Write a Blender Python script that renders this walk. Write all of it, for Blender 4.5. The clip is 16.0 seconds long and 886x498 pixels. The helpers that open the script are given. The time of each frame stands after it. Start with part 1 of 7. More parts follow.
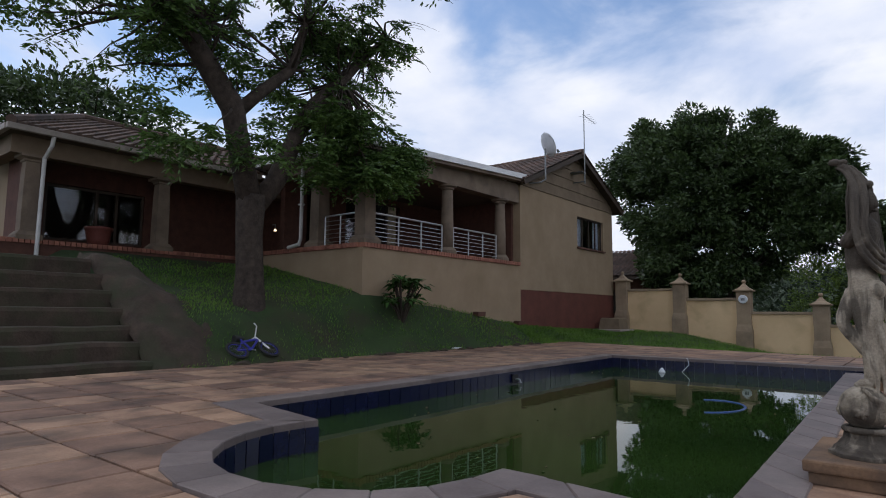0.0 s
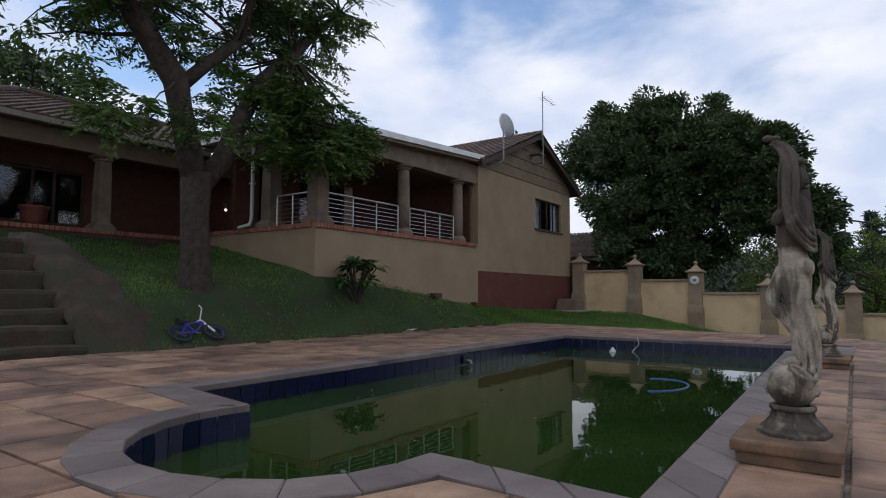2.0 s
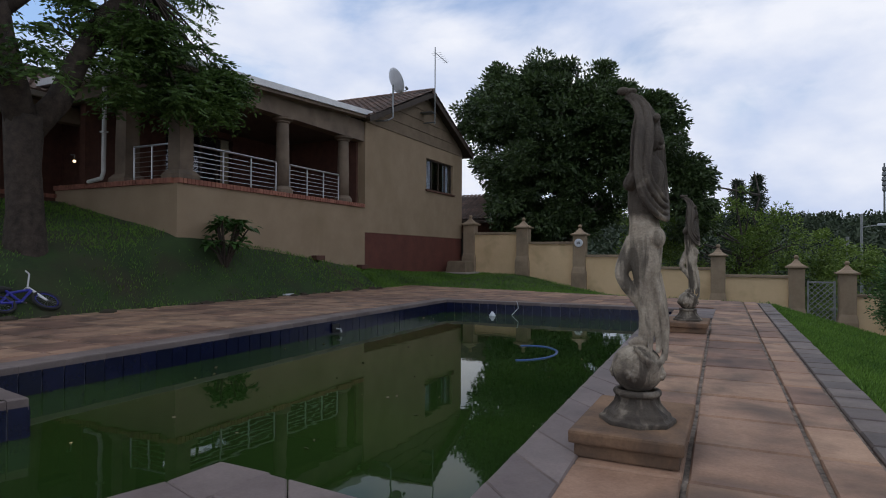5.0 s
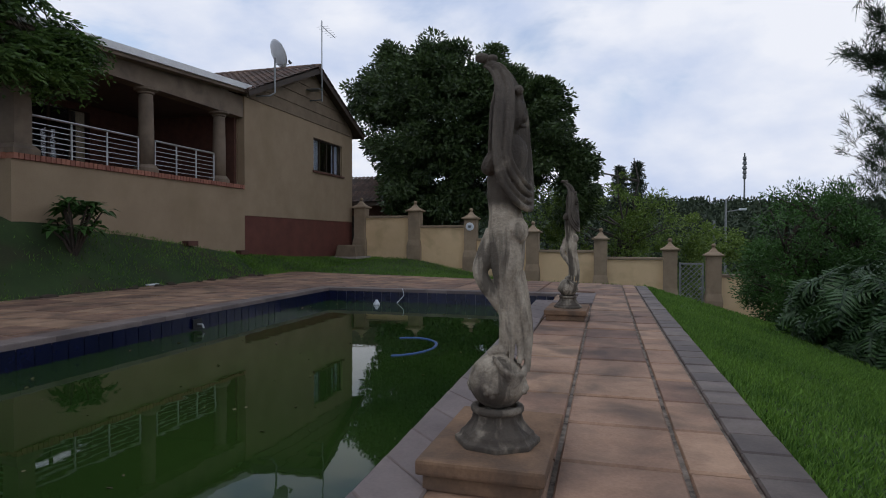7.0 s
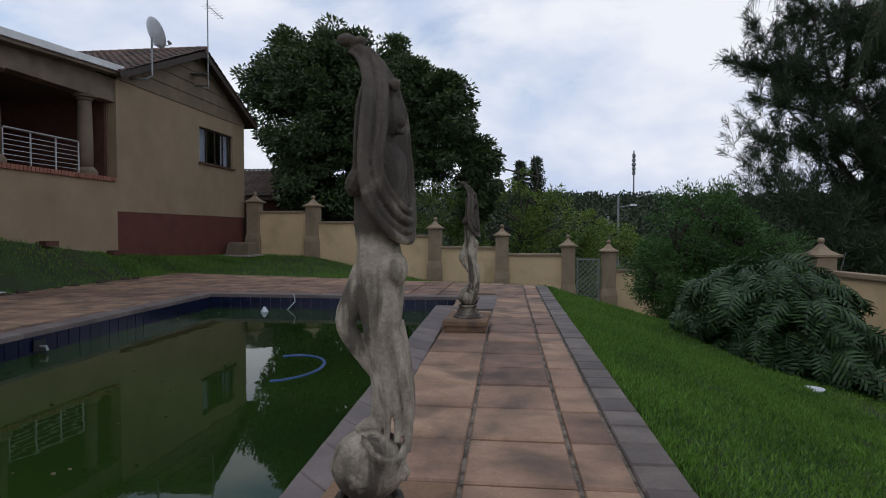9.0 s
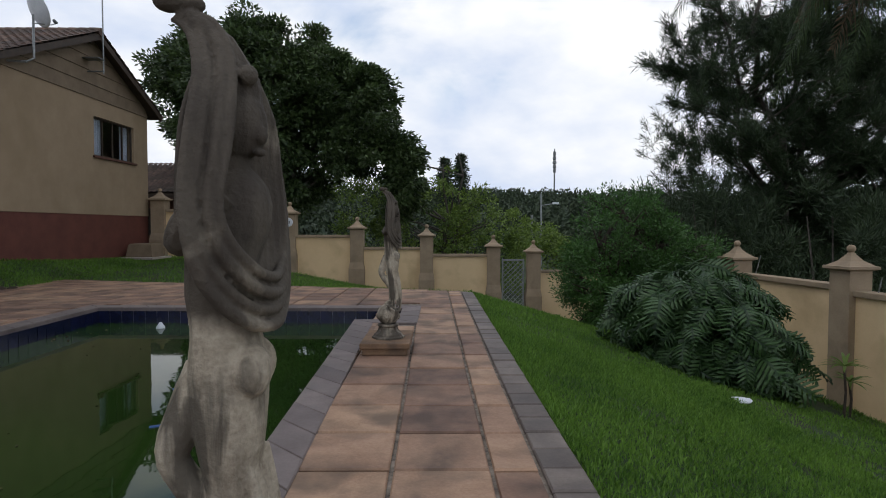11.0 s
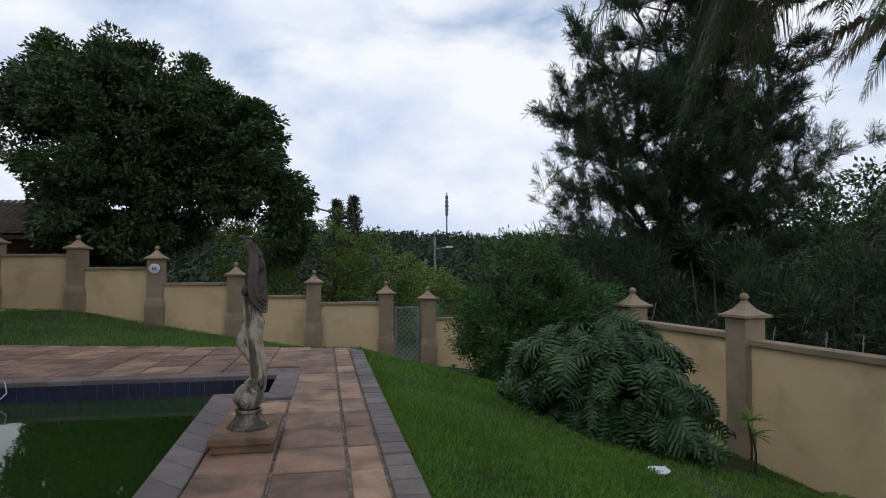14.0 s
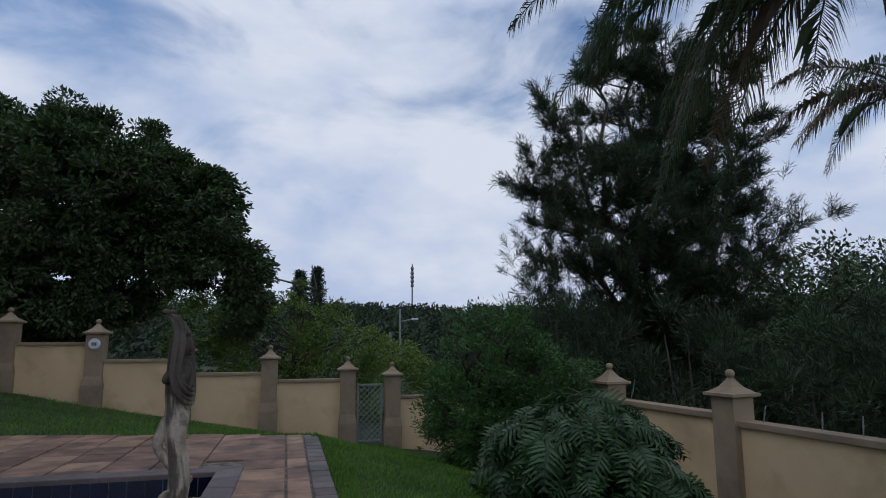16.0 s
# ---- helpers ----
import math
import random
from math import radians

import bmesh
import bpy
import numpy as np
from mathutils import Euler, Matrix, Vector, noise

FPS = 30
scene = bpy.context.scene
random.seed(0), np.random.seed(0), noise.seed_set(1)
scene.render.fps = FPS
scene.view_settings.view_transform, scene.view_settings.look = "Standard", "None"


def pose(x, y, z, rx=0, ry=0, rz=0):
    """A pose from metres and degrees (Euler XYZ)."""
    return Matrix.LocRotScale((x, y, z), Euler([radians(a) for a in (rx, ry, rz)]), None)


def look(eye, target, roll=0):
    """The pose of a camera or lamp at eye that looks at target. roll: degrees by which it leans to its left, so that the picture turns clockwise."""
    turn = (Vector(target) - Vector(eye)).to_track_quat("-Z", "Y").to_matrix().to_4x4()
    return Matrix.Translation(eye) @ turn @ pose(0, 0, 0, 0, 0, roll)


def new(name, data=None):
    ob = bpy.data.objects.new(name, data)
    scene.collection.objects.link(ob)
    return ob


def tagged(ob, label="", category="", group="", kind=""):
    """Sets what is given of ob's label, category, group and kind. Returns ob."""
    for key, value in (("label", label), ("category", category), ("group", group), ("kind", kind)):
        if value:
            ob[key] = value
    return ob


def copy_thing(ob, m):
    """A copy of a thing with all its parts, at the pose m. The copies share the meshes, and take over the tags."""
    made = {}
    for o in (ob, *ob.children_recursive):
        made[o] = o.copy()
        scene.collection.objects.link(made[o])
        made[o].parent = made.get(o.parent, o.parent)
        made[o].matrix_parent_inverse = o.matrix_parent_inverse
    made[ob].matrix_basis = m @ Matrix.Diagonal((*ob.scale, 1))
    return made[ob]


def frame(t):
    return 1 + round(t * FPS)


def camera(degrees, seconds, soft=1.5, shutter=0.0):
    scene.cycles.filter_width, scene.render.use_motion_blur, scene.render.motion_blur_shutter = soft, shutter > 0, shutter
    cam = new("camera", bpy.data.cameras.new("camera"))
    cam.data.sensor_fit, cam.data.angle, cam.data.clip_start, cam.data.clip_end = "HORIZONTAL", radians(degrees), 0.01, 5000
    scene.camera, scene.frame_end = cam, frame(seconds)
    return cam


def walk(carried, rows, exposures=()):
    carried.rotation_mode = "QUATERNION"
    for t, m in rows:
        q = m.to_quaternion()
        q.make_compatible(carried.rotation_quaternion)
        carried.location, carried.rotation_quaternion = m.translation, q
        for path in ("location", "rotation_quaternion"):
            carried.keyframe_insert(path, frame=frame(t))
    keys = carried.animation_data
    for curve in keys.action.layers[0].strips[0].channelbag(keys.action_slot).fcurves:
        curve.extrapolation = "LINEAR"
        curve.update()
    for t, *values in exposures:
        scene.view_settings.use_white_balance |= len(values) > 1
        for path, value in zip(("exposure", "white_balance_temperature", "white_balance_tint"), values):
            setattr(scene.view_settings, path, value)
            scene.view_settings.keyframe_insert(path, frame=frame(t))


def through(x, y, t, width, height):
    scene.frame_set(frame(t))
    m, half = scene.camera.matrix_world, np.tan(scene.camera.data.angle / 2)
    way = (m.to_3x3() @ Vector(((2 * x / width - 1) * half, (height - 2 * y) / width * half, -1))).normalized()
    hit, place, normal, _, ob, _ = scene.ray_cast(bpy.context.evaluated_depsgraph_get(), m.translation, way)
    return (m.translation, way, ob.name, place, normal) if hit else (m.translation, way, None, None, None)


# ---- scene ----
cam = camera(73.0, 16.0, soft=1.0)
PATH = [
    (0.0, (0.128, 0.083, 0.951), (-1.122, 1.63, 1.163), 0.4),
    (0.5, (0.15, 0.16, 0.949), (-1.075, 1.727, 1.153), 0.3),
    (1.0, (0.172, 0.229, 0.946), (-1.032, 1.815, 1.138), 0.3),
    (1.5, (0.187, 0.29, 0.941), (-0.995, 1.894, 1.116), 0.3),
    (2.0, (0.196, 0.35, 0.937), (-0.96, 1.975, 1.09), 0.2),
    (2.5, (0.196, 0.436, 0.934), (-0.931, 2.083, 1.063), 0.2),
    (3.0, (0.196, 0.565, 0.937), (-0.899, 2.236, 1.045), 0.3),
    (5.5, (0.29, 1.249, 1.016), (-0.514, 3.08, 1.019), 0.2),
    (6.0, (0.315, 1.395, 1.022), (-0.414, 3.257, 1.008), 0.1),
    (6.5, (0.324, 1.564, 1.036), (-0.32, 3.457, 1.009), 0.1),
    (7.0, (0.322, 1.715, 1.066), (-0.235, 3.635, 1.031), 0.1),
    (7.5, (0.318, 1.868, 1.099), (-0.149, 3.812, 1.058), 0.1),
    (8.0, (0.316, 2.05, 1.142), (-0.066, 4.013, 1.095), 0.0),
    (8.5, (0.315, 2.215, 1.185), (0.004, 4.19, 1.131), 0.0),
    (11.0, (0.31, 3.095, 1.408), (0.313, 5.094, 1.333), 0.1),
    (11.5, (0.289, 3.322, 1.434), (0.362, 5.319, 1.358), 0.1),
    (12.0, (0.282, 3.52, 1.457), (0.435, 5.513, 1.381), 0.0),
    (12.5, (0.322, 3.704, 1.482), (0.548, 5.69, 1.407), -0.1),
    (13.0, (0.386, 3.9, 1.512), (0.672, 5.878, 1.458), -0.1),
    (13.5, (0.428, 4.078, 1.53), (0.75, 6.052, 1.528), -0.1),
    (14.0, (0.448, 4.28, 1.548), (0.803, 6.247, 1.613), -0.1),
    (14.5, (0.468, 4.46, 1.568), (0.859, 6.417, 1.688), -0.2),
    (15.0, (0.508, 4.635, 1.589), (0.929, 6.581, 1.772), -0.2),
    (15.5, (0.55, 4.85, 1.606), (0.991, 6.785, 1.846), -0.2),
    (16.0, (0.572, 5.07, 1.612), (1.036, 6.992, 1.914), -0.3),
]
walk(cam, [(t, look(eye, target, roll)) for t, eye, target, roll in PATH], [(0.0, -0.06, 6150, 13), (8.5, -0.2, 6150, 12), (11.0, 0.03, 6450, 10), (13.2, 0.05, 6380, 10), (14.5, -0.2, 6100, 11), (16.0, -0.48, 5800, 12)])

# ---- sky and sun: broken cloud, soft light ----
world = bpy.data.worlds.new("sky")
scene.world = world
world.use_nodes = True
wn, wl = world.node_tree.nodes, world.node_tree.links
wn.clear()
w_out = wn.new("ShaderNodeOutputWorld")
w_bg = wn.new("ShaderNodeBackground")
w_sky = wn.new("ShaderNodeTexSky")
w_sky.sky_type, w_sky.sun_disc = "NISHITA", False
SUN_EL, SUN_AZ = 60.0, 250.0
w_sky.sun_elevation, w_sky.sun_rotation = radians(SUN_EL), radians(SUN_AZ)
w_sky.air_density, w_sky.dust_density, w_sky.ozone_density = 1.2, 0.6, 2.0
w_co = wn.new("ShaderNodeTexCoord")
w_map = wn.new("ShaderNodeMapping")
w_map.inputs["Scale"].default_value = (1.0, 1.0, 2.0)
w_map.inputs["Rotation"].default_value = (0.0, radians(14), radians(20))
wl.new(w_co.outputs["Generated"], w_map.inputs["Vector"])
w_n = wn.new("ShaderNodeTexNoise")
w_n.inputs["Scale"].default_value, w_n.inputs["Detail"].default_value = 3.4, 9.0
w_n.inputs["Roughness"].default_value, w_n.inputs["Distortion"].default_value = 0.52, 0.35
wl.new(w_map.outputs["Vector"], w_n.inputs["Vector"])
w_cov = wn.new("ShaderNodeMapRange")
w_cov.interpolation_type = "SMOOTHSTEP"
w_cov.inputs["From Min"].default_value, w_cov.inputs["From Max"].default_value = 0.30, 0.56
w_sep = wn.new("ShaderNodeSeparateXYZ")
wl.new(w_co.outputs["Generated"], w_sep.inputs["Vector"])
w_low = wn.new("ShaderNodeMapRange")
w_low.inputs["From Min"].default_value, w_low.inputs["From Max"].default_value = 0.0, 0.3
w_low.inputs["To Min"].default_value, w_low.inputs["To Max"].default_value = 0.3, 0.0
wl.new(w_sep.outputs["Z"], w_low.inputs["Value"])
w_add = wn.new("ShaderNodeMath")
wl.new(w_n.outputs["Fac"], w_add.inputs[0])
wl.new(w_low.outputs["Result"], w_add.inputs[1])
wl.new(w_add.outputs[0], w_cov.inputs["Value"])
w_n2 = wn.new("ShaderNodeTexNoise")
w_n2.inputs["Scale"].default_value, w_n2.inputs["Detail"].default_value = 4.5, 7.0
wl.new(w_map.outputs["Vector"], w_n2.inputs["Vector"])
w_cl = wn.new("ShaderNodeValToRGB")
w_cl.color_ramp.elements[0].position, w_cl.color_ramp.elements[0].color = 0.34, (0.66, 0.74, 0.90, 1)
w_cl.color_ramp.elements[1].position, w_cl.color_ramp.elements[1].color = 0.62, (0.99, 1.0, 1.02, 1)
wl.new(w_n2.outputs["Fac"], w_cl.inputs["Fac"])
w_gain = wn.new("ShaderNodeVectorMath")
w_gain.operation = "SCALE"
w_gain.inputs["Scale"].default_value = 0.15
wl.new(w_sky.outputs["Color"], w_gain.inputs[0])
w_mix = wn.new("ShaderNodeMix")
w_mix.data_type = "RGBA"
wl.new(w_cov.outputs["Result"], w_mix.inputs["Factor"])
wl.new(w_gain.outputs["Vector"], w_mix.inputs["A"])
wl.new(w_cl.outputs["Color"], w_mix.inputs["B"])
wl.new(w_mix.outputs["Result"], w_bg.inputs["Color"])
w_bg.inputs["Strength"].default_value = 1.0
wl.new(w_bg.outputs["Background"], w_out.inputs["Surface"])

sun_data = bpy.data.lights.new("sun", "SUN")
sun_data.energy, sun_data.angle, sun_data.color = 0.5, radians(25), (1.0, 0.96, 0.9)
sun = new("sun", sun_data)
sun.matrix_world = look((0, 0, 30), (0 - 30 * math.sin(radians(SUN_AZ)) / math.tan(radians(SUN_EL)), 0 - 30 * math.cos(radians(SUN_AZ)) / math.tan(radians(SUN_EL)), 0))

# ---- materials ----


def surface(name, dark, light, rough=0.8, scale=6.0, fine=60.0, bump=0.2, stain=None, stain_scale=1.2, stain_at=0.58, stain_soft=0.14, stain_z=1.0, per_object=0.0, per_island=0.0, spec=0.4, metal=0.0, coat=0.0, dist=0.01):
    """Two-scale varied surface in world metres, with optional stains and a shift of value per piece."""
    m = bpy.data.materials.new(name)
    m.use_nodes = True
    n, l = m.node_tree.nodes, m.node_tree.links
    b = n["Principled BSDF"]
    geo = n.new("ShaderNodeNewGeometry")
    big, small = n.new("ShaderNodeTexNoise"), n.new("ShaderNodeTexNoise")
    for node, s, d in ((big, scale, 5.0), (small, fine, 4.0)):
        node.inputs["Scale"].default_value, node.inputs["Detail"].default_value = s, d
        node.inputs["Roughness"].default_value = 0.6
        l.new(geo.outputs["Position"], node.inputs["Vector"])
    mixf = n.new("ShaderNodeMath")
    mixf.operation = "MULTIPLY_ADD"
    l.new(small.outputs["Fac"], mixf.inputs[0])
    mixf.inputs[1].default_value = 0.45
    l.new(big.outputs["Fac"], mixf.inputs[2])
    ramp = n.new("ShaderNodeValToRGB")
    ramp.color_ramp.elements[0].position, ramp.color_ramp.elements[0].color = 0.5, (*dark, 1)
    ramp.color_ramp.elements[1].position, ramp.color_ramp.elements[1].color = 0.95, (*light, 1)
    l.new(mixf.outputs[0], ramp.inputs["Fac"])
    col = ramp.outputs["Color"]
    if stain:
        st = n.new("ShaderNodeTexNoise")
        st.inputs["Scale"].default_value, st.inputs["Detail"].default_value, st.inputs["Distortion"].default_value = stain_scale, 7.0, 0.4
        sq = n.new("ShaderNodeMapping")
        sq.inputs["Scale"].default_value = (1.0, 1.0, stain_z)
        l.new(geo.outputs["Position"], sq.inputs["Vector"])
        l.new(sq.outputs["Vector"], st.inputs["Vector"])
        rg = n.new("ShaderNodeMapRange")
        rg.inputs["From Min"].default_value, rg.inputs["From Max"].default_value = stain_at - stain_soft * 0.85, stain_at + stain_soft * 1.15
        rg.inputs["To Max"].default_value = 0.85
        l.new(st.outputs["Fac"], rg.inputs["Value"])
        mx = n.new("ShaderNodeMix")
        mx.data_type = "RGBA"
        l.new(rg.outputs["Result"], mx.inputs["Factor"])
        l.new(col, mx.inputs["A"])
        mx.inputs["B"].default_value = (*stain, 1)
        col = mx.outputs["Result"]
    if per_object or per_island:
        if per_object:
            inf = n.new("ShaderNodeObjectInfo").outputs["Random"]
        else:
            inf = geo.outputs["Random Per Island"]
        amount = per_object or per_island
        vr = n.new("ShaderNodeMapRange")
        vr.inputs["To Min"].default_value, vr.inputs["To Max"].default_value = 1 - amount, 1 + amount
        l.new(inf, vr.inputs["Value"])
        hs = n.new("ShaderNodeHueSaturation")
        l.new(vr.outputs["Result"], hs.inputs["Value"])
        hr = n.new("ShaderNodeMapRange")
        hr.inputs["To Min"].default_value, hr.inputs["To Max"].default_value = 0.5 - amount * 0.02, 0.5 + amount * 0.02
        l.new(inf, hr.inputs["Value"])
        l.new(hr.outputs["Result"], hs.inputs["Hue"])
        l.new(col, hs.inputs["Color"])
        col = hs.outputs["Color"]
    l.new(col, b.inputs["Base Color"])
    b.inputs["Roughness"].default_value, b.inputs["Metallic"].default_value = rough, metal
    b.inputs["Specular IOR Level"].default_value, b.inputs["Coat Weight"].default_value = spec, coat
    if bump:
        bp = n.new("ShaderNodeBump")
        bp.inputs["Strength"].default_value, bp.inputs["Distance"].default_value = bump, dist
        l.new(mixf.outputs[0], bp.inputs["Height"])
        l.new(bp.outputs["Normal"], b.inputs["Normal"])
    return m


def leafy(name, dark, light, rough=0.55, through=0.25):
    """Leaf material: value by island, a little light through the blade."""
    m = bpy.data.materials.new(name)
    m.use_nodes = True
    n, l = m.node_tree.nodes, m.node_tree.links
    b = n["Principled BSDF"]
    geo = n.new("ShaderNodeNewGeometry")
    ns = n.new("ShaderNodeTexNoise")
    ns.inputs["Scale"].default_value, ns.inputs["Detail"].default_value = 0.7, 3.0
    l.new(geo.outputs["Position"], ns.inputs["Vector"])
    ad = n.new("ShaderNodeMath")
    ad.operation = "MULTIPLY_ADD"
    l.new(geo.outputs["Random Per Island"], ad.inputs[0])
    ad.inputs[1].default_value = 0.55
    l.new(ns.outputs["Fac"], ad.inputs[2])
    ramp = n.new("ShaderNodeValToRGB")
    ramp.color_ramp.elements[0].position, ramp.color_ramp.elements[0].color = 0.4, (*dark, 1)
    ramp.color_ramp.elements[1].position, ramp.color_ramp.elements[1].color = 1.1, (*light, 1)
    l.new(ad.outputs[0], ramp.inputs["Fac"])
    l.new(ramp.outputs["Color"], b.inputs["Base Color"])
    b.inputs["Roughness"].default_value, b.inputs["Specular IOR Level"].default_value = rough, 0.35
    tr = n.new("ShaderNodeBsdfTranslucent")
    l.new(ramp.outputs["Color"], tr.inputs["Color"])
    mx = n.new("ShaderNodeMixShader")
    mx.inputs["Fac"].default_value = through
    l.new(b.outputs["BSDF"], mx.inputs[1])
    l.new(tr.outputs["BSDF"], mx.inputs[2])
    l.new(mx.outputs["Shader"], n["Material Output"].inputs["Surface"])
    return m


M_PLASTER = surface("plaster_beige", (0.245, 0.178, 0.11), (0.31, 0.23, 0.146), 0.85, 1.3, 40, 0.12, stain=(0.2, 0.145, 0.08), stain_scale=0.5, stain_at=0.66)
M_CAP = surface("plaster_taupe", (0.24, 0.175, 0.112), (0.33, 0.25, 0.165), 0.85, 2.0, 45, 0.15, stain=(0.15, 0.115, 0.08), stain_scale=1.4, stain_at=0.62)
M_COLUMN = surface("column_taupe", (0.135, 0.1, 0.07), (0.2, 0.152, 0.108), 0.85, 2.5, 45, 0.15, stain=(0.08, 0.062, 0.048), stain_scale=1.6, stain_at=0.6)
M_MAROON = surface("painted_maroon", (0.085, 0.026, 0.018), (0.13, 0.042, 0.028), 0.7, 2.0, 40, 0.15)
M_BRICK = surface("terracotta_brick", (0.2, 0.075, 0.05), (0.32, 0.135, 0.09), 0.8, 4.0, 50, 0.3, per_object=0.15)
M_FACE = surface("face_brick", (0.065, 0.028, 0.019), (0.11, 0.048, 0.032), 0.85, 5.0, 40, 0.3)
M_PAVER = surface("sandstone_paver", (0.2, 0.112, 0.07), (0.345, 0.212, 0.138), 0.7, 3.0, 55, 0.3, stain=(0.085, 0.055, 0.038), stain_scale=2.1, stain_at=0.53, stain_soft=0.12, per_object=0.34, dist=0.012)
M_PAVER_FAR = surface("sandstone_paver_far", (0.2, 0.112, 0.07), (0.345, 0.212, 0.138), 0.7, 3.0, 55, 0.3, stain=(0.085, 0.055, 0.038), stain_scale=2.1, stain_at=0.53, stain_soft=0.12, per_island=0.34, dist=0.012)
M_COPING = surface("grey_coping", (0.115, 0.088, 0.08), (0.19, 0.152, 0.138), 0.62, 3.0, 60, 0.2, stain=(0.085, 0.07, 0.065), stain_scale=1.5, stain_at=0.62, per_object=0.2, dist=0.005)
M_EDGING = surface("dark_edging", (0.088, 0.068, 0.057), (0.168, 0.134, 0.114), 0.65, 3.0, 60, 0.25, stain=(0.05, 0.042, 0.038), stain_scale=1.8, stain_at=0.56, per_object=0.28, dist=0.005)
M_FENCE = surface("boundary_plaster", (0.6, 0.43, 0.24), (0.7, 0.515, 0.3), 0.85, 1.1, 40, 0.12, stain=(0.34, 0.24, 0.125), stain_scale=0.8, stain_at=0.66)
M_MORTAR = surface("mortar", (0.03, 0.022, 0.016), (0.3, 0.25, 0.2), 0.95, 7.0, 30, 0.6)
M_GROUT = surface("pool_grout", (0.08, 0.09, 0.13), (0.24, 0.25, 0.3), 0.8, 8.0, 60, 0.2)
M_POOLTILE = surface("blue_pool_tile", (0.003, 0.005, 0.022), (0.007, 0.01, 0.04), 0.25, 5.0, 50, 0.05, per_object=0.14, spec=0.5)
M_BASIN = surface("algae_basin", (0.02, 0.035, 0.012), (0.05, 0.07, 0.025), 0.8, 2.0, 30, 0.2)
M_ROOF = surface("clay_roof_tile", (0.07, 0.045, 0.035), (0.16, 0.1, 0.075), 0.85, 4.0, 40, 0.3, stain=(0.04, 0.035, 0.03), stain_scale=1.0, stain_at=0.55, per_island=0.25)
M_WHITE = surface("white_paint", (0.6, 0.6, 0.6), (0.78, 0.78, 0.77), 0.5, 2.0, 30, 0.05)
M_PIPE = surface("white_pipe", (0.42, 0.41, 0.39), (0.6, 0.59, 0.56), 0.5, 4.0, 30, 0.05)
M_GUTTER = surface("grey_gutter", (0.24, 0.21, 0.18), (0.36, 0.32, 0.28), 0.6, 3.0, 30, 0.05)
M_BOARD = surface("gable_board", (0.13, 0.095, 0.06), (0.19, 0.14, 0.09), 0.8, 3.0, 40, 0.15)
M_DARKWOOD = surface("dark_wood", (0.03, 0.02, 0.014), (0.06, 0.04, 0.026), 0.6, 5.0, 50, 0.15)
M_STEEL = surface("stainless_steel", (0.36, 0.36, 0.36), (0.52, 0.52, 0.51), 0.32, 6.0, 60, 0.02, metal=1.0)
M_GALV = surface("galvanised_steel", (0.22, 0.23, 0.23), (0.36, 0.37, 0.37), 0.5, 5.0, 40, 0.05, metal=0.7)
M_IRON = surface("grey_iron", (0.1, 0.11, 0.11), (0.17, 0.18, 0.18), 0.5, 6.0, 50, 0.1, metal=0.4)
M_GATE = surface("gate_paint", (0.2, 0.21, 0.2), (0.32, 0.33, 0.31), 0.5, 6.0, 50, 0.1, metal=0.2)
M_STONE = surface("weathered_cast_stone", (0.2, 0.163, 0.118), (0.5, 0.435, 0.335), 0.92, 6.0, 80, 0.8, stain=(0.05, 0.042, 0.032), stain_scale=13.0, stain_at=0.54, stain_soft=0.06, stain_z=0.22, dist=0.014)


def add_patina(m):
    """Dark lichen on the veil and foot, broken up by noise."""
    n, l = m.node_tree.nodes, m.node_tree.links
    b = n["Principled BSDF"]
    col = b.inputs["Base Color"].links[0].from_socket
    geo = n.new("ShaderNodeNewGeometry")
    sep = n.new("ShaderNodeSeparateXYZ")
    l.new(geo.outputs["Position"], sep.inputs["Vector"])
    prof = n.new("ShaderNodeValToRGB")
    el = prof.color_ramp.elements
    el[0].position, el[0].color = 0.12, (0.62, 0.62, 0.62, 1)
    el[1].position, el[1].color = 0.24, (0.4, 0.4, 0.4, 1)
    for p, v in ((0.4, 0.24), (0.575, 0.26), (0.625, 0.74), (0.95, 0.78)):
        e = el.new(p)
        e.color = (v, v, v, 1)
    half = n.new("ShaderNodeMath")
    half.operation = "MULTIPLY"
    half.inputs[1].default_value = 0.5
    l.new(sep.outputs["Z"], half.inputs[0])
    l.new(half.outputs[0], prof.inputs["Fac"])
    ns = n.new("ShaderNodeTexNoise")
    ns.inputs["Scale"].default_value, ns.inputs["Detail"].default_value = 9.0, 8.0
    l.new(geo.outputs["Position"], ns.inputs["Vector"])
    add = n.new("ShaderNodeMath")
    l.new(prof.outputs["Color"], add.inputs[0])
    l.new(ns.outputs["Fac"], add.inputs[1])
    rg = n.new("ShaderNodeMapRange")
    rg.inputs["From Min"].default_value, rg.inputs["From Max"].default_value = 0.8, 1.14
    rg.inputs["To Max"].default_value = 0.9
    l.new(add.outputs[0], rg.inputs["Value"])
    mx = n.new("ShaderNodeMix")
    mx.data_type = "RGBA"
    l.new(rg.outputs["Result"], mx.inputs["Factor"])
    l.new(col, mx.inputs["A"])
    mx.inputs["B"].default_value = (0.05, 0.04, 0.031, 1)
    l.new(mx.outputs["Result"], b.inputs["Base Color"])


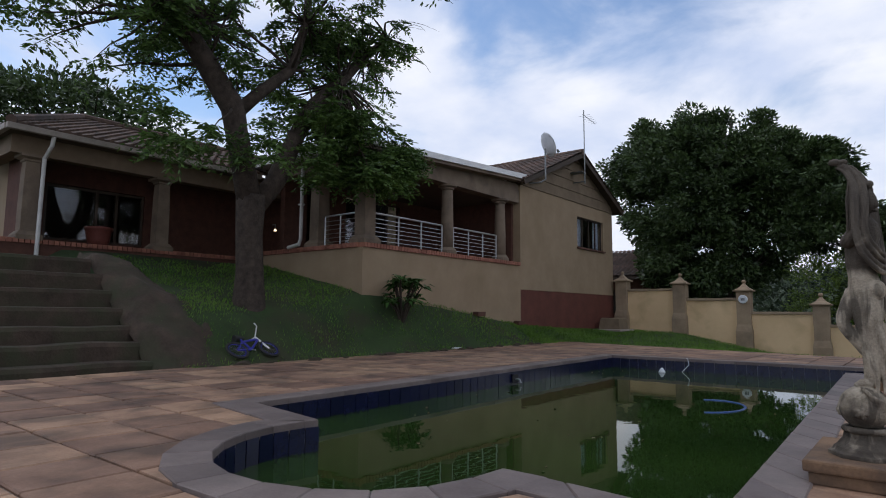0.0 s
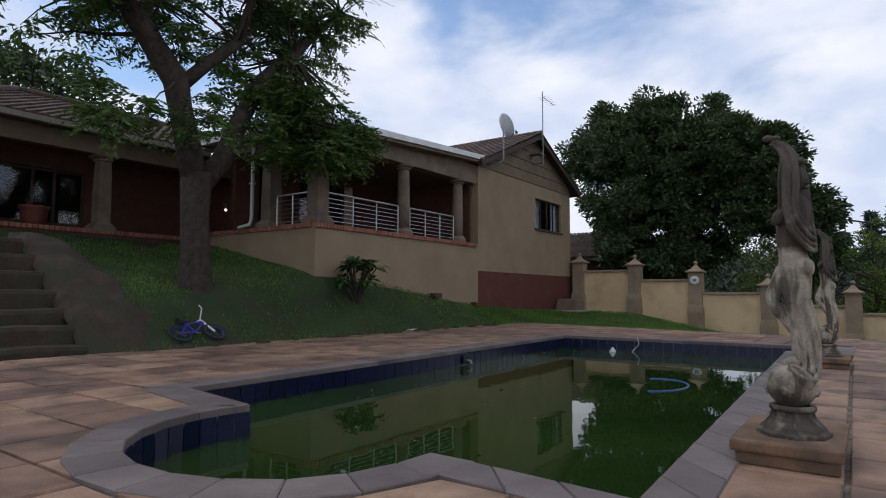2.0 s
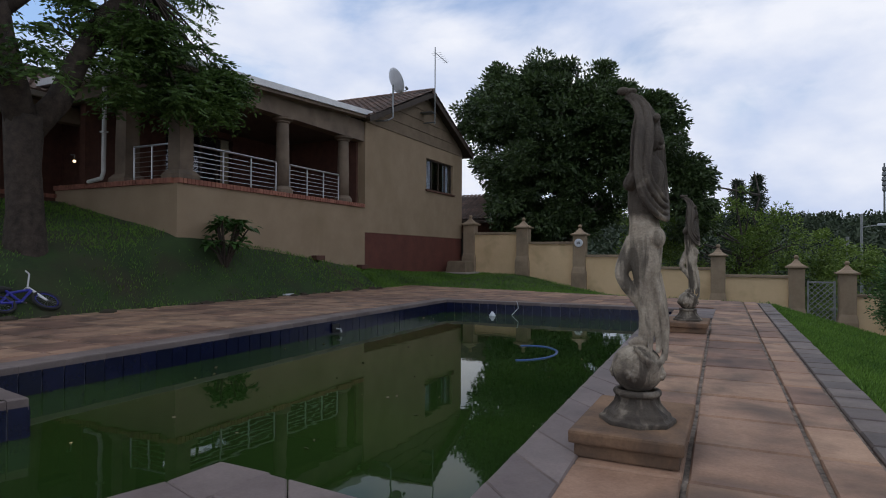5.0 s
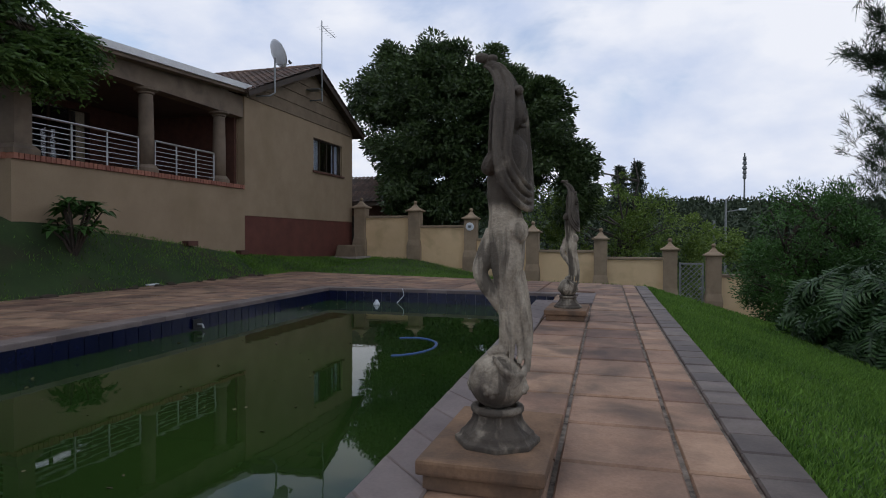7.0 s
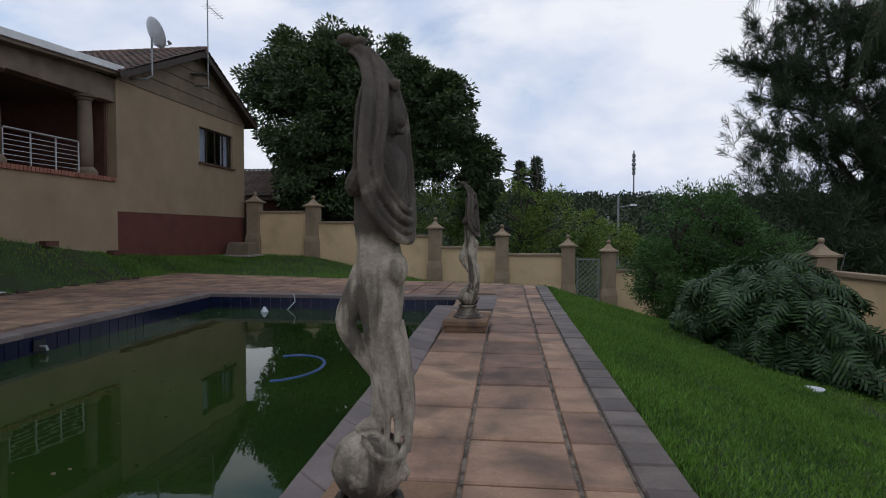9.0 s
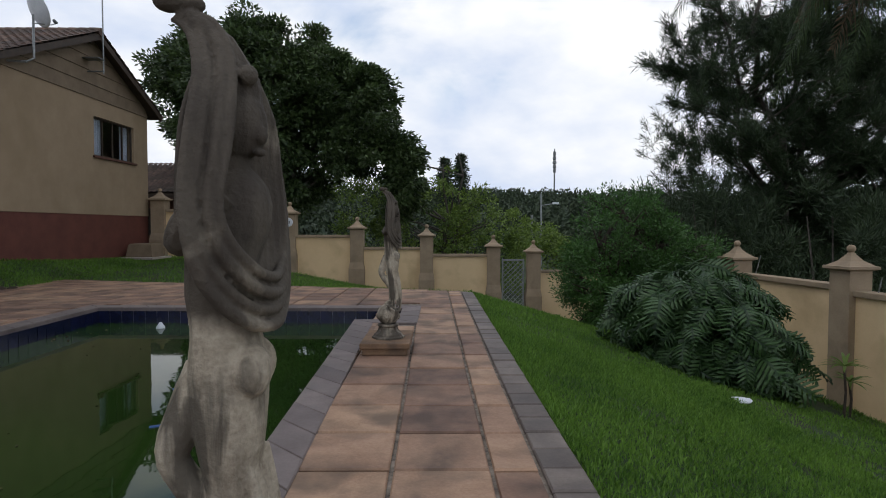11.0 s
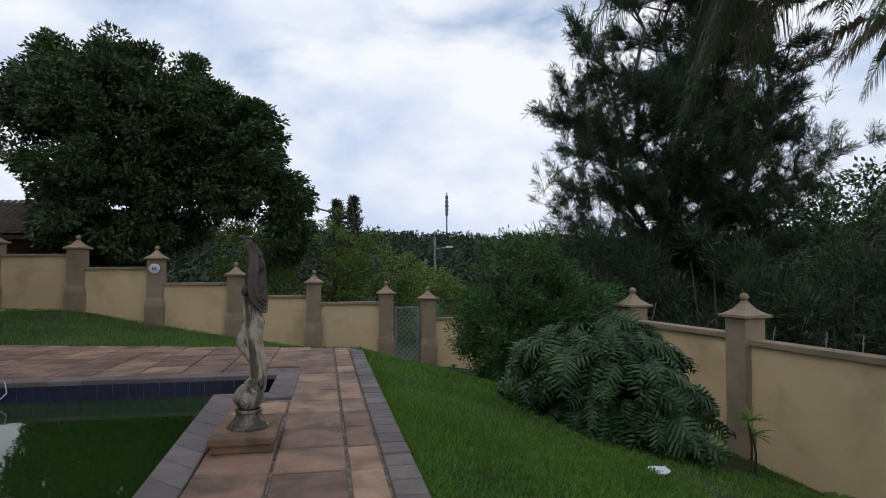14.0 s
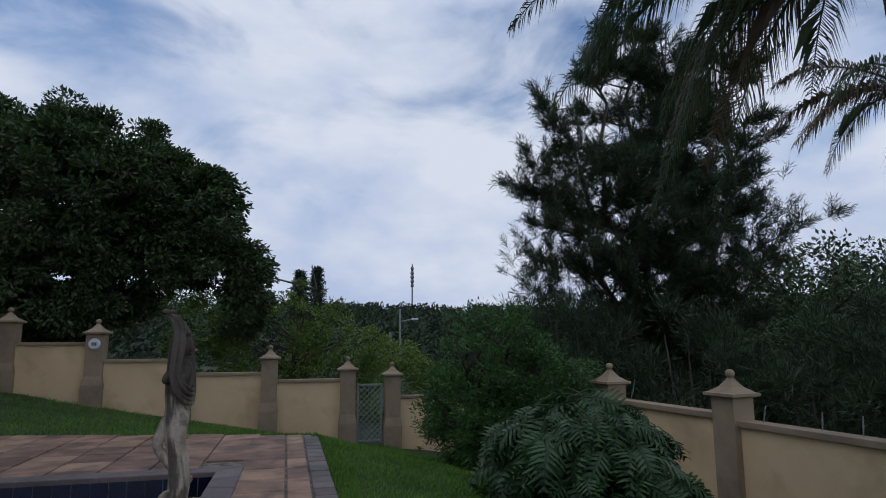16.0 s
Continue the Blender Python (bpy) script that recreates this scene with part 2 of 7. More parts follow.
add_patina(M_STONE)
M_PLINTH = surface("brown_concrete", (0.13, 0.078, 0.045), (0.25, 0.15, 0.085), 0.9, 4.0, 60, 0.5, stain=(0.045, 0.036, 0.03), stain_scale=3.0, stain_at=0.58)
M_EARTH = surface("earth_step", (0.026, 0.018, 0.012), (0.068, 0.047, 0.033), 0.95, 3.0, 30, 0.6, stain=(0.03, 0.036, 0.016), stain_scale=2.0, stain_at=0.55, dist=0.03)
# Ground darker than the blades; on the bank it doubles as tree shade.
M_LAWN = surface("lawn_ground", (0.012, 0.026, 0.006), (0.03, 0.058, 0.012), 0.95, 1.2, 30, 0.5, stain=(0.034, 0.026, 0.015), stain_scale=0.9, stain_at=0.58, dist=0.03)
M_BARK = surface("grey_brown_bark", (0.022, 0.017, 0.013), (0.075, 0.056, 0.043), 0.95, 7.0, 45, 0.9, dist=0.03)
M_GREYBARK = surface("pale_bark", (0.045, 0.038, 0.032), (0.115, 0.1, 0.085), 0.95, 5.0, 40, 0.8, dist=0.03)
M_LEAF_MAIN = leafy("leaf_feathery", (0.028, 0.06, 0.014), (0.11, 0.19, 0.042), 0.5, 0.4)
M_LEAF_DARK = leafy("leaf_dark", (0.016, 0.032, 0.01), (0.07, 0.11, 0.034), 0.45, 0.2)
M_LEAF_LIGHT = leafy("leaf_light", (0.06, 0.105, 0.018), (0.18, 0.26, 0.045), 0.55, 0.3)
M_LEAF_BUSH = leafy("leaf_bush", (0.025, 0.06, 0.014), (0.065, 0.15, 0.03), 0.5, 0.25)
M_LEAF_PHIL = leafy("leaf_glossy", (0.009, 0.028, 0.008), (0.042, 0.088, 0.025), 0.46, 0.12)
M_NEEDLE = leafy("needle_green", (0.014, 0.026, 0.012), (0.04, 0.065, 0.025), 0.65, 0.15)
M_PALM = leafy("palm_green", (0.02, 0.04, 0.012), (0.06, 0.095, 0.03), 0.5, 0.2)
M_PALM_DRY = leafy("palm_dry", (0.07, 0.05, 0.03), (0.14, 0.1, 0.06), 0.7, 0.2)
M_GRASS = leafy("grass_blade", (0.04, 0.1, 0.012), (0.14, 0.26, 0.034), 0.6, 0.3)
M_FAR = leafy("far_woods", (0.016, 0.028, 0.016), (0.045, 0.065, 0.03), 0.7, 0.1)
M_HILL = surface("far_hill", (0.02, 0.034, 0.016), (0.05, 0.07, 0.03), 0.95, 0.05, 0.6, 0.4)
# Near-black painted stand-in for the shade in rooms and behind windows.
M_BLACK = surface("painted_room_dark", (0.02, 0.016, 0.013), (0.035, 0.028, 0.022), 0.9, 2.0, 20, 0.0)
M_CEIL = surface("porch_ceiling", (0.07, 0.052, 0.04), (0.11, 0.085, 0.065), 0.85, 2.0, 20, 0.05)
M_POT = surface("red_clay_pot", (0.1, 0.028, 0.02), (0.15, 0.042, 0.03), 0.7, 5.0, 40, 0.1)
M_BLUE = surface("blue_enamel", (0.02, 0.02, 0.2), (0.04, 0.04, 0.3), 0.35, 6.0, 40, 0.03)
M_BLUEHOSE = surface("blue_hose", (0.015, 0.05, 0.19), (0.03, 0.08, 0.25), 0.45, 6.0, 40, 0.03)
M_RUBBER = surface("black_rubber", (0.015, 0.015, 0.015), (0.03, 0.03, 0.03), 0.8, 6.0, 60, 0.1)
M_CURTAIN = surface("pale_curtain", (0.45, 0.48, 0.56), (0.65, 0.68, 0.75), 0.9, 4.0, 40, 0.1)
M_PLASTIC = surface("white_plastic", (0.55, 0.57, 0.6), (0.7, 0.72, 0.75), 0.4, 5.0, 40, 0.03)


def glass_pane(name):
    m = bpy.data.materials.new(name)
    m.use_nodes = True
    b = m.node_tree.nodes["Principled BSDF"]
    b.inputs["Base Color"].default_value = (0.9, 0.93, 0.95, 1)
    b.inputs["Transmission Weight"].default_value = 1.0
    b.inputs["Roughness"].default_value, b.inputs["IOR"].default_value = 0.02, 1.45
    return m


M_GLASS = glass_pane("window_glass")


def pool_water(name):
    """Murky green water: an opaque algae bloom under a calm, faintly rippled surface."""
    m = bpy.data.materials.new(name)
    m.use_nodes = True
    n, l = m.node_tree.nodes, m.node_tree.links
    b = n["Principled BSDF"]
    geo = n.new("ShaderNodeNewGeometry")
    ns = n.new("ShaderNodeTexNoise")
    ns.inputs["Scale"].default_value, ns.inputs["Detail"].default_value = 0.5, 4.0
    l.new(geo.outputs["Position"], ns.inputs["Vector"])
    ramp = n.new("ShaderNodeValToRGB")
    ramp.color_ramp.elements[0].position, ramp.color_ramp.elements[0].color = 0.35, (0.012, 0.028, 0.006, 1)
    ramp.color_ramp.elements[1].position, ramp.color_ramp.elements[1].color = 0.7, (0.021, 0.045, 0.008, 1)
    l.new(ns.outputs["Fac"], ramp.inputs["Fac"])
    l.new(ramp.outputs["Color"], b.inputs["Base Color"])
    b.inputs["Roughness"].default_value, b.inputs["IOR"].default_value = 0.02, 1.333
    b.inputs["Specular IOR Level"].default_value = 0.26
    rp = n.new("ShaderNodeTexNoise")
    rp.inputs["Scale"].default_value, rp.inputs["Detail"].default_value = 3.5, 2.0
    l.new(geo.outputs["Position"], rp.inputs["Vector"])
    bp = n.new("ShaderNodeBump")
    bp.inputs["Strength"].default_value, bp.inputs["Distance"].default_value = 0.12, 0.006
    l.new(rp.outputs["Fac"], bp.inputs["Height"])
    l.new(bp.outputs["Normal"], b.inputs["Normal"])
    return m


M_WATER = pool_water("green_pool_water")


def glow(name, colour, strength):
    m = bpy.data.materials.new(name)
    m.use_nodes = True
    b = m.node_tree.nodes["Principled BSDF"]
    b.inputs["Emission Color"].default_value, b.inputs["Emission Strength"].default_value = (*colour, 1), strength
    return m


M_BULB = glow("lamp_glow", (1.0, 0.7, 0.4), 2.2)

# ---- mesh helpers ----


def part(name, bm, material, parent=None, label="", smooth=False):
    me = bpy.data.meshes.new(name)
    bmesh.ops.recalc_face_normals(bm, faces=bm.faces)
    bm.to_mesh(me)
    bm.free()
    me.materials.append(material)
    if smooth:
        me.shade_smooth()
    ob = new(name, me)
    ob.parent = parent
    if label:
        ob["label"] = label
    return ob


def thing(name, label, category, group="", kind="", at=(0, 0, 0), rz=0.0):
    ob = new(name)
    ob.empty_display_size = 0.1
    ob.matrix_basis = pose(*at, 0, 0, rz)
    return tagged(ob, label, category, group, kind)


def raw(name, verts, faces, material, parent=None, smooth=False):
    me = bpy.data.meshes.new(name)
    me.from_pydata([tuple(v) for v in verts], [], faces)
    me.materials.append(material)
    if smooth:
        me.shade_smooth()
    me.update()
    ob = new(name, me)
    ob.parent = parent
    return ob


def box(bm, x0, x1, y0, y1, z0, z1, bevel=0.0):
    vs = [bm.verts.new((x, y, z)) for z in (z0, z1) for y in (y0, y1) for x in (x0, x1)]
    fs = [bm.faces.new([vs[i] for i in q]) for q in ((0, 2, 3, 1), (4, 5, 7, 6), (0, 1, 5, 4), (2, 6, 7, 3), (0, 4, 6, 2), (1, 3, 7, 5))]
    if bevel:
        es = list({e for f in fs for e in f.edges})
        bmesh.ops.bevel(bm, geom=es, offset=bevel, segments=2, affect="EDGES", profile=0.6)
    return bm


def boxed(x0, x1, y0, y1, z0, z1, bevel=0.0):
    return box(bmesh.new(), x0, x1, y0, y1, z0, z1, bevel)


def prism(bm, poly, z0, z1, chamfer=0.0):
    """Upright prism over a plan polygon, with a small chamfer round the top."""
    if sum(a[0] * b[1] - b[0] * a[1] for a, b in zip(poly, poly[1:] + poly[:1])) < 0:
        poly = poly[::-1]
    n = len(poly)
    rings = [[bm.verts.new((x, y, z0)) for x, y in poly]]
    if chamfer:
        rings.append([bm.verts.new((x, y, z1 - chamfer)) for x, y in poly])
        cx, cy = sum(p[0] for p in poly) / n, sum(p[1] for p in poly) / n
        top = []
        for x, y in poly:
            d = math.hypot(x - cx, y - cy) or 1
            top.append((x - (x - cx) / d * chamfer * 1.3, y - (y - cy) / d * chamfer * 1.3))
    else:
        top = poly
    rings.append([bm.verts.new((x, y, z1)) for x, y in top])
    for a, b in zip(rings, rings[1:]):
        for i in range(n):
            bm.faces.new((a[i], a[(i + 1) % n], b[(i + 1) % n], b[i]))
    bm.faces.new(rings[-1])
    return bm


def lathe(bm, profile, centre=(0, 0), seg=20, square=False):
    """Turn (radius, z) rows round an upright axis; square: four flat sides."""
    seg = 4 if square else seg
    off = math.pi / 4 if square else 0
    k = math.sqrt(2) if square else 1
    rings = [[bm.verts.new((centre[0] + r * k * math.cos(off + 2 * math.pi * i / seg), centre[1] + r * k * math.sin(off + 2 * math.pi * i / seg), z)) for i in range(seg)] for r, z in profile]
    for a, b in zip(rings, rings[1:]):
        for i in range(seg):
            bm.faces.new((a[i], a[(i + 1) % seg], b[(i + 1) % seg], b[i]))
    bm.faces.new(rings[-1])
    bm.faces.new(rings[0][::-1])
    return bm


def tube(bm, pts, radii, seg=8):
    """Round limb along points, with a radius at each."""
    pts = [Vector(p) for p in pts]
    if not hasattr(radii, "__len__"):
        radii = [radii] * len(pts)
    rings, prev = [], None
    for i, p in enumerate(pts):
        d = (pts[min(i + 1, len(pts) - 1)] - pts[max(i - 1, 0)]).normalized()
        if prev is None:
            u = d.orthogonal().normalized()
        else:
            u = (prev - d * prev.dot(d))
            u = u.normalized() if u.length > 1e-6 else d.orthogonal().normalized()
        prev = u
        v = d.cross(u)
        rings.append([bm.verts.new(p + (u * math.cos(2 * math.pi * k / seg) + v * math.sin(2 * math.pi * k / seg)) * radii[i]) for k in range(seg)])
    for a, b in zip(rings, rings[1:]):
        for k in range(seg):
            bm.faces.new((a[k], a[(k + 1) % seg], b[(k + 1) % seg], b[k]))
    bm.faces.new(rings[0][::-1])
    bm.faces.new(rings[-1])
    return bm


def tubed(pts, radii, seg=8):
    return tube(bmesh.new(), pts, radii, seg)


def clip(poly, a, b, c):
    """Keep the part of a plan polygon where a*x + b*y <= c."""
    out = []
    for p, q in zip(poly, poly[1:] + poly[:1]):
        dp, dq = a * p[0] + b * p[1] - c, a * q[0] + b * q[1] - c
        if dp <= 0:
            out.append(p)
        if dp * dq < 0:
            t = dp / (dp - dq)
            out.append((p[0] + (q[0] - p[0]) * t, p[1] + (q[1] - p[1]) * t))
    return out


def lerp_table(table, v):
    xs, ys = zip(*table)
    return float(np.interp(v, xs, ys))


def smooth01(v):
    v = min(max(v, 0.0), 1.0)
    return v * v * (3 - 2 * v)


# ---- ground ----
BANK = ((-40, 0.9), (2, 1.15), (6, 1.05), (7.6, 0.93), (9.2, 1.2), (10.5, 1.5), (11.8, 1.38), (13.6, 1.18), (18, 0.56), (22, 0.4), (26, 0.25), (40, 0.2))
BACK = ((-30, 0.6), (-11, 0.3), (-8, 0.22), (-5.5, -0.3), (-2.9, -0.82), (-0.3, -1.28), (2.3, -1.78), (3.8, -1.9), (8, -2.5), (30, -6))
FAR_A, FAR_B = (-9.2, 18.6), (1.18, 16.1)


def deck_far(x):
    return FAR_A[1] + (FAR_B[1] - FAR_A[1]) * (x - FAR_A[0]) / (FAR_B[0] - FAR_A[0])


def sway(y):
    """Sideways drift of the promenade, which does not run quite straight."""
    return -0.0175 * (min(max(y, -8.0), 17.0) - 6.5)


def ground_z(x, y):
    """Height of the lawn, the bank below the house and the fall towards the gate."""
    x -= (sway(y) - 0.04) * smooth01((x + 1.0) / 1.0) * (1 - smooth01((x - 3) / 5))
    left, right, far = -9.35, 1.18, deck_far(min(max(x, -9.35), 1.18))
    z = 0.0
    if x < left:
        b = lerp_table(BANK, y)
        z = b * smooth01((left - x) / 1.7) if x > -11.05 else b
        if x < -10.9 and y < 30:
            z += (2.35 - b) * min((-10.9 - x) / 4.3, 1.0) * (1 if y < 12 else 0.3)
    elif x > right:
        z = -0.29 * (x - right) - 0.02 if x < 8.6 else -2.17 - 0.03 * (x - 8.6)
        z = min(z, -0.29 * (x - right) + 0.02)
    if x < left and y < 4.95:
        z = float(np.interp(-x, (9.35, 9.75, 12.3, 15, 30), (0.0, -0.12, 1.45, 2.1, 2.3)))
    if y > far:
        back = lerp_table(BACK, x)
        t = min((y - far) / (26.0 - far), 1.0)
        z = z * (1 - t) + back * t
        if y > 26:
            z -= 0.03 * min(y - 26, 60)
    return z - 0.035


def build_ground():
    xs = sorted({*np.arange(-24, 14.01, 0.4).round(3), -9.36, -9.0, 1.0, 1.17, *(-600, -300, -150, -80, -50, -35, 20, 30, 45, 70, 120, 250, 600)})
    ys = sorted({*np.arange(-8, 28.01, 0.4).round(3), *(-600, -200, -80, -40, -20, 32, 38, 46, 60, 90, 140, 250, 600, 1500)})
    rnd = random.Random(3)
    verts, faces = [], []
    for y in ys:
        for x in xs:
            inside = -9.3 < x < 1.1 and y < deck_far(x) - 0.1
            edge = x
            x += (sway(y) - 0.04) * smooth01((edge + 1.0) / 1.0) * (1 - smooth01((edge - 3) / 5))
            z = ground_z(x, y)
            if inside:
                z = -0.12 if not (-6.2 < x < 0.2 and 1.5 < y < 13.9) else -2.2
            elif -25 < x < 14 and -9 < y < 29:
                z += noise.noise((x * 0.7, y * 0.7, 3.1)) * 0.05 + rnd.uniform(-0.008, 0.008)
            verts.append((x, y, z))
    w = len(xs)
    for j in range(len(ys) - 1):
        for i in range(w - 1):
            faces.append((j * w + i, j * w + i + 1, (j + 1) * w + i + 1, (j + 1) * w + i))
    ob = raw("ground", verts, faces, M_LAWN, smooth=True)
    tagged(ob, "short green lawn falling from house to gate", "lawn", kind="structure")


build_ground()

# ---- pool ----
PX0, PX1, PY0, PY1 = -5.42, -0.98, 3.75, 13.25
ARC_C, ARC_R = (-2.97, 3.24), 1.14
COPE = 0.31


def pool_outline(grow=0.0):
    """Water-side outline, grown outwards: rectangle with a rounded bay and a notch in one corner."""
    g = grow
    pts = [(-5.54 - g, PY1 + g), (-5.32 - g, 3.78 - g), (-4.06 - g * 0.75, 3.56 - g)]
    a0, a1 = math.radians(170), math.radians(359)
    for i in range(25):
        a = a0 + (a1 - a0) * i / 24
        r = ARC_R - 0.1 * smooth01((math.degrees(a) - 310) / 49) + g
        pts.append((ARC_C[0] + r * math.cos(a), ARC_C[1] + r * math.sin(a)))
    pts += [(-1.9 + g * 0.75, 3.22 - g), (-0.7 + g, 3.13 - g), (-1.0 + g, 12.0 - g), (-0.36 + g, 12.0 - g), (-0.36 + g, PY1 + g)]
    return pts


def build_pool():
    pool = thing("pool", "rectangular garden pool with rounded bay, dark blue tiled rim", "pool", kind="structure")
    out = pool_outline(0.006)
    n = len(out)
    bm = bmesh.new()
    top = [bm.verts.new((x, y, -0.03)) for x, y in out]
    low = [bm.verts.new((x, y, -1.5)) for x, y in out]
    for i in range(n):
        bm.faces.new((top[i], top[(i + 1) % n], low[(i + 1) % n], low[i]))
    bm.faces.new(low)
    part("basin", bm, M_GROUT, pool)
    inner = pool_outline(0.0)
    bm = bmesh.new()
    bm.faces.new([bm.verts.new((x, y, -0.245)) for x, y in inner])
    tagged(part("water", bm, M_WATER), "still murky green pool water full of algae", "water", kind="structure")
    rnd = random.Random(5)
    tile_me = None
    for a, b in zip(inner, inner[1:] + inner[:1]):
        length = math.hypot(b[0] - a[0], b[1] - a[1])
        count = max(1, round(length / 0.2))
        step = length / count
        ang = math.atan2(b[1] - a[1], b[0] - a[0])
        for k in range(count):
            if tile_me is None:
                bm = boxed(-0.5, 0.5, -0.006, 0.012, -0.5, 0.5)
                ob = part("tile", bm, M_POOLTILE, pool)
                tile_me = ob.data
            else:
                ob = new("tile", tile_me)
                ob.parent = pool
            t = (k + 0.5) * step
            ob.matrix_basis = pose(a[0] + math.cos(ang) * t, a[1] + math.sin(ang) * t, -0.165, rnd.uniform(-1, 1), 0, math.degrees(ang)) @ Matrix.Diagonal((step - 0.014, 1, 0.255, 1))
    # coping stones
    outer = pool_outline(COPE)
    for idx, (a, b, c, d) in enumerate(zip(inner, inner[1:] + inner[:1], outer[1:] + outer[:1], outer)):
        length = math.hypot(b[0] - a[0], b[1] - a[1])
        arc = 3 <= idx <= 26
        if arc and idx % 2 == 0:
            continue
        if arc:
            b, c = inner[min(idx + 2, 27)], outer[min(idx + 2, 27)]
        count = 1 if arc else max(1, round(length / 0.42))
        for k in range(count):
            f0, f1 = k / count + 0.003 / max(length, 0.3), (k + 1) / count - 0.003 / max(length, 0.3)
            if arc:
                f0, f1 = 0.006, 0.994
            q = [(a[0] + (b[0] - a[0]) * f0, a[1] + (b[1] - a[1]) * f0), (a[0] + (b[0] - a[0]) * f1, a[1] + (b[1] - a[1]) * f1),
                 (d[0] + (c[0] - d[0]) * f1, d[1] + (c[1] - d[1]) * f1), (d[0] + (c[0] - d[0]) * f0, d[1] + (c[1] - d[1]) * f0)]
            lift = rnd.uniform(0, 0.002)
            part("coping_stone", prism(bmesh.new(), q, -0.06, 0.022 + lift, 0.008), M_COPING, pool)
    return pool


build_pool()

# mortar bed under the paving
DECK = [(-9.3, -5.0), (1.17, -5.0), (1.17, 16.1), (-9.2, 18.55)]


def in_pool(x, y, g):
    if math.hypot(x - ARC_C[0], y - ARC_C[1]) < ARC_R + g and y < 4.2:
        return True
    if PX0 - g < x < -0.7 - 0.0338 * (y - 3.13) + g and 3.15 - g + max(0, (-3 - x) * 0.25) < y < PY1 + g:
        return True
    return -1 < x < -0.36 + g and 12.0 - g < y < PY1 + g


def build_bed():
    bm = bmesh.new()
    s = 0.2
    cells = {}
    for j in range(int(24.5 / s)):
        for i in range(int(10.6 / s)):
            x, y = -9.35 + i * s, -5 + j * s
            if y > deck_far(x) - 0.2 or x > 0.9 + sway(y) or in_pool(x + s / 2, y + s / 2, 0.12):
                continue
            q = []
            for dx, dy in ((0, 0), (s, 0), (s, s), (0, s)):
                key = (i + (dx > 0), j + (dy > 0))
                if key not in cells:
                    cells[key] = bm.verts.new((x + dx, y + dy, -0.016))
                q.append(cells[key])
            bm.faces.new(q)
    tagged(part("mortar_bed", bm, M_MORTAR), "sandy mortar between paving slabs", "mortar", kind="structure")


build_bed()

# ---- boundary wall towards the gate ----
PILLARS = ((-10.45, 2.38), (-7.95, 2.2), (-5.5, 1.86), (-2.93, 1.3), (-0.28, 1.02), (2.27, 0.62), (3.8, 0.42))
PANEL_TOP = (2.05, 1.62, 1.08, 0.62, 0.36)
WALL_Y = 26.0


def gate_pillar(x, y, z0, z1, wide, label, rz=0.0, flare=0.05):
    """Plastered pier with a swelling foot, moulded cap and ball finial."""
    p = thing("pillar", label, "pillar", "piers of the boundary wall", at=(x, y, z0), rz=rz)
    h, w = z1 - z0, wide / 2
    bm = lathe(bmesh.new(), [(w + flare, -0.3), (w + flare, h * 0.3), (w + flare * 0.4, h * 0.38), (w, h * 0.42), (w, h)], square=True)
    part("shaft", bm, M_CAP, p)
    bm = lathe(bmesh.new(), [(w + 0.02, h - 0.01), (w + 0.09, h + 0.02), (w + 0.09, h + 0.07), (w + 0.04, h + 0.08), (w * 0.62, h + 0.17), (w * 0.3, h + 0.27), (w * 0.16, h + 0.33)], square=True)
    part("cap", bm, M_CAP, p)
    prof = [(0.035, h + 0.31)] + [(0.012 + 0.068 * math.sin(math.pi * k / 8), h + 0.40 - 0.075 * math.cos(math.pi * k / 8)) for k in range(1, 9)]
    part("finial", lathe(bmesh.new(), prof, seg=14), M_CAP, p, smooth=True)
    return p


for i, (x, z1) in enumerate(PILLARS):
    gate_pillar(x, WALL_Y, lerp_table(BACK, x) - 0.05, z1, 0.5, "beige plastered gate pier with ball finial on cap" if i > 4 else "beige plastered wall pier with ball finial on cap")
for (xa, _), (xb, _), top in zip(PILLARS, PILLARS[1:], PANEL_TOP):
    wall = thing("wall_panel", "beige plastered boundary wall panel with taupe coping", "wall", "boundary wall panels", kind="structure")
    z0 = min(lerp_table(BACK, xa), lerp_table(BACK, xb)) - 0.4
    part("panel", boxed(xa + 0.2, xb - 0.2, WALL_Y - 0.08, WALL_Y + 0.12, z0, top - 0.1), M_FENCE, wall)
    part("wall_coping", boxed(xa + 0.22, xb - 0.22, WALL_Y - 0.14, WALL_Y + 0.18, top - 0.1, top, 0.015), M_CAP, wall)
wall = thing("wall_panel", "beige plastered boundary wall behind the bushes", "wall", "boundary wall panels", kind="structure")
part("panel", boxed(4.0, 6.4, WALL_Y - 0.08, WALL_Y + 0.12, -3, -0.35), M_FENCE, wall)
part("wall_coping", boxed(4.0, 6.4, WALL_Y - 0.14, WALL_Y + 0.18, -0.35, -0.25, 0.015), M_CAP, wall)


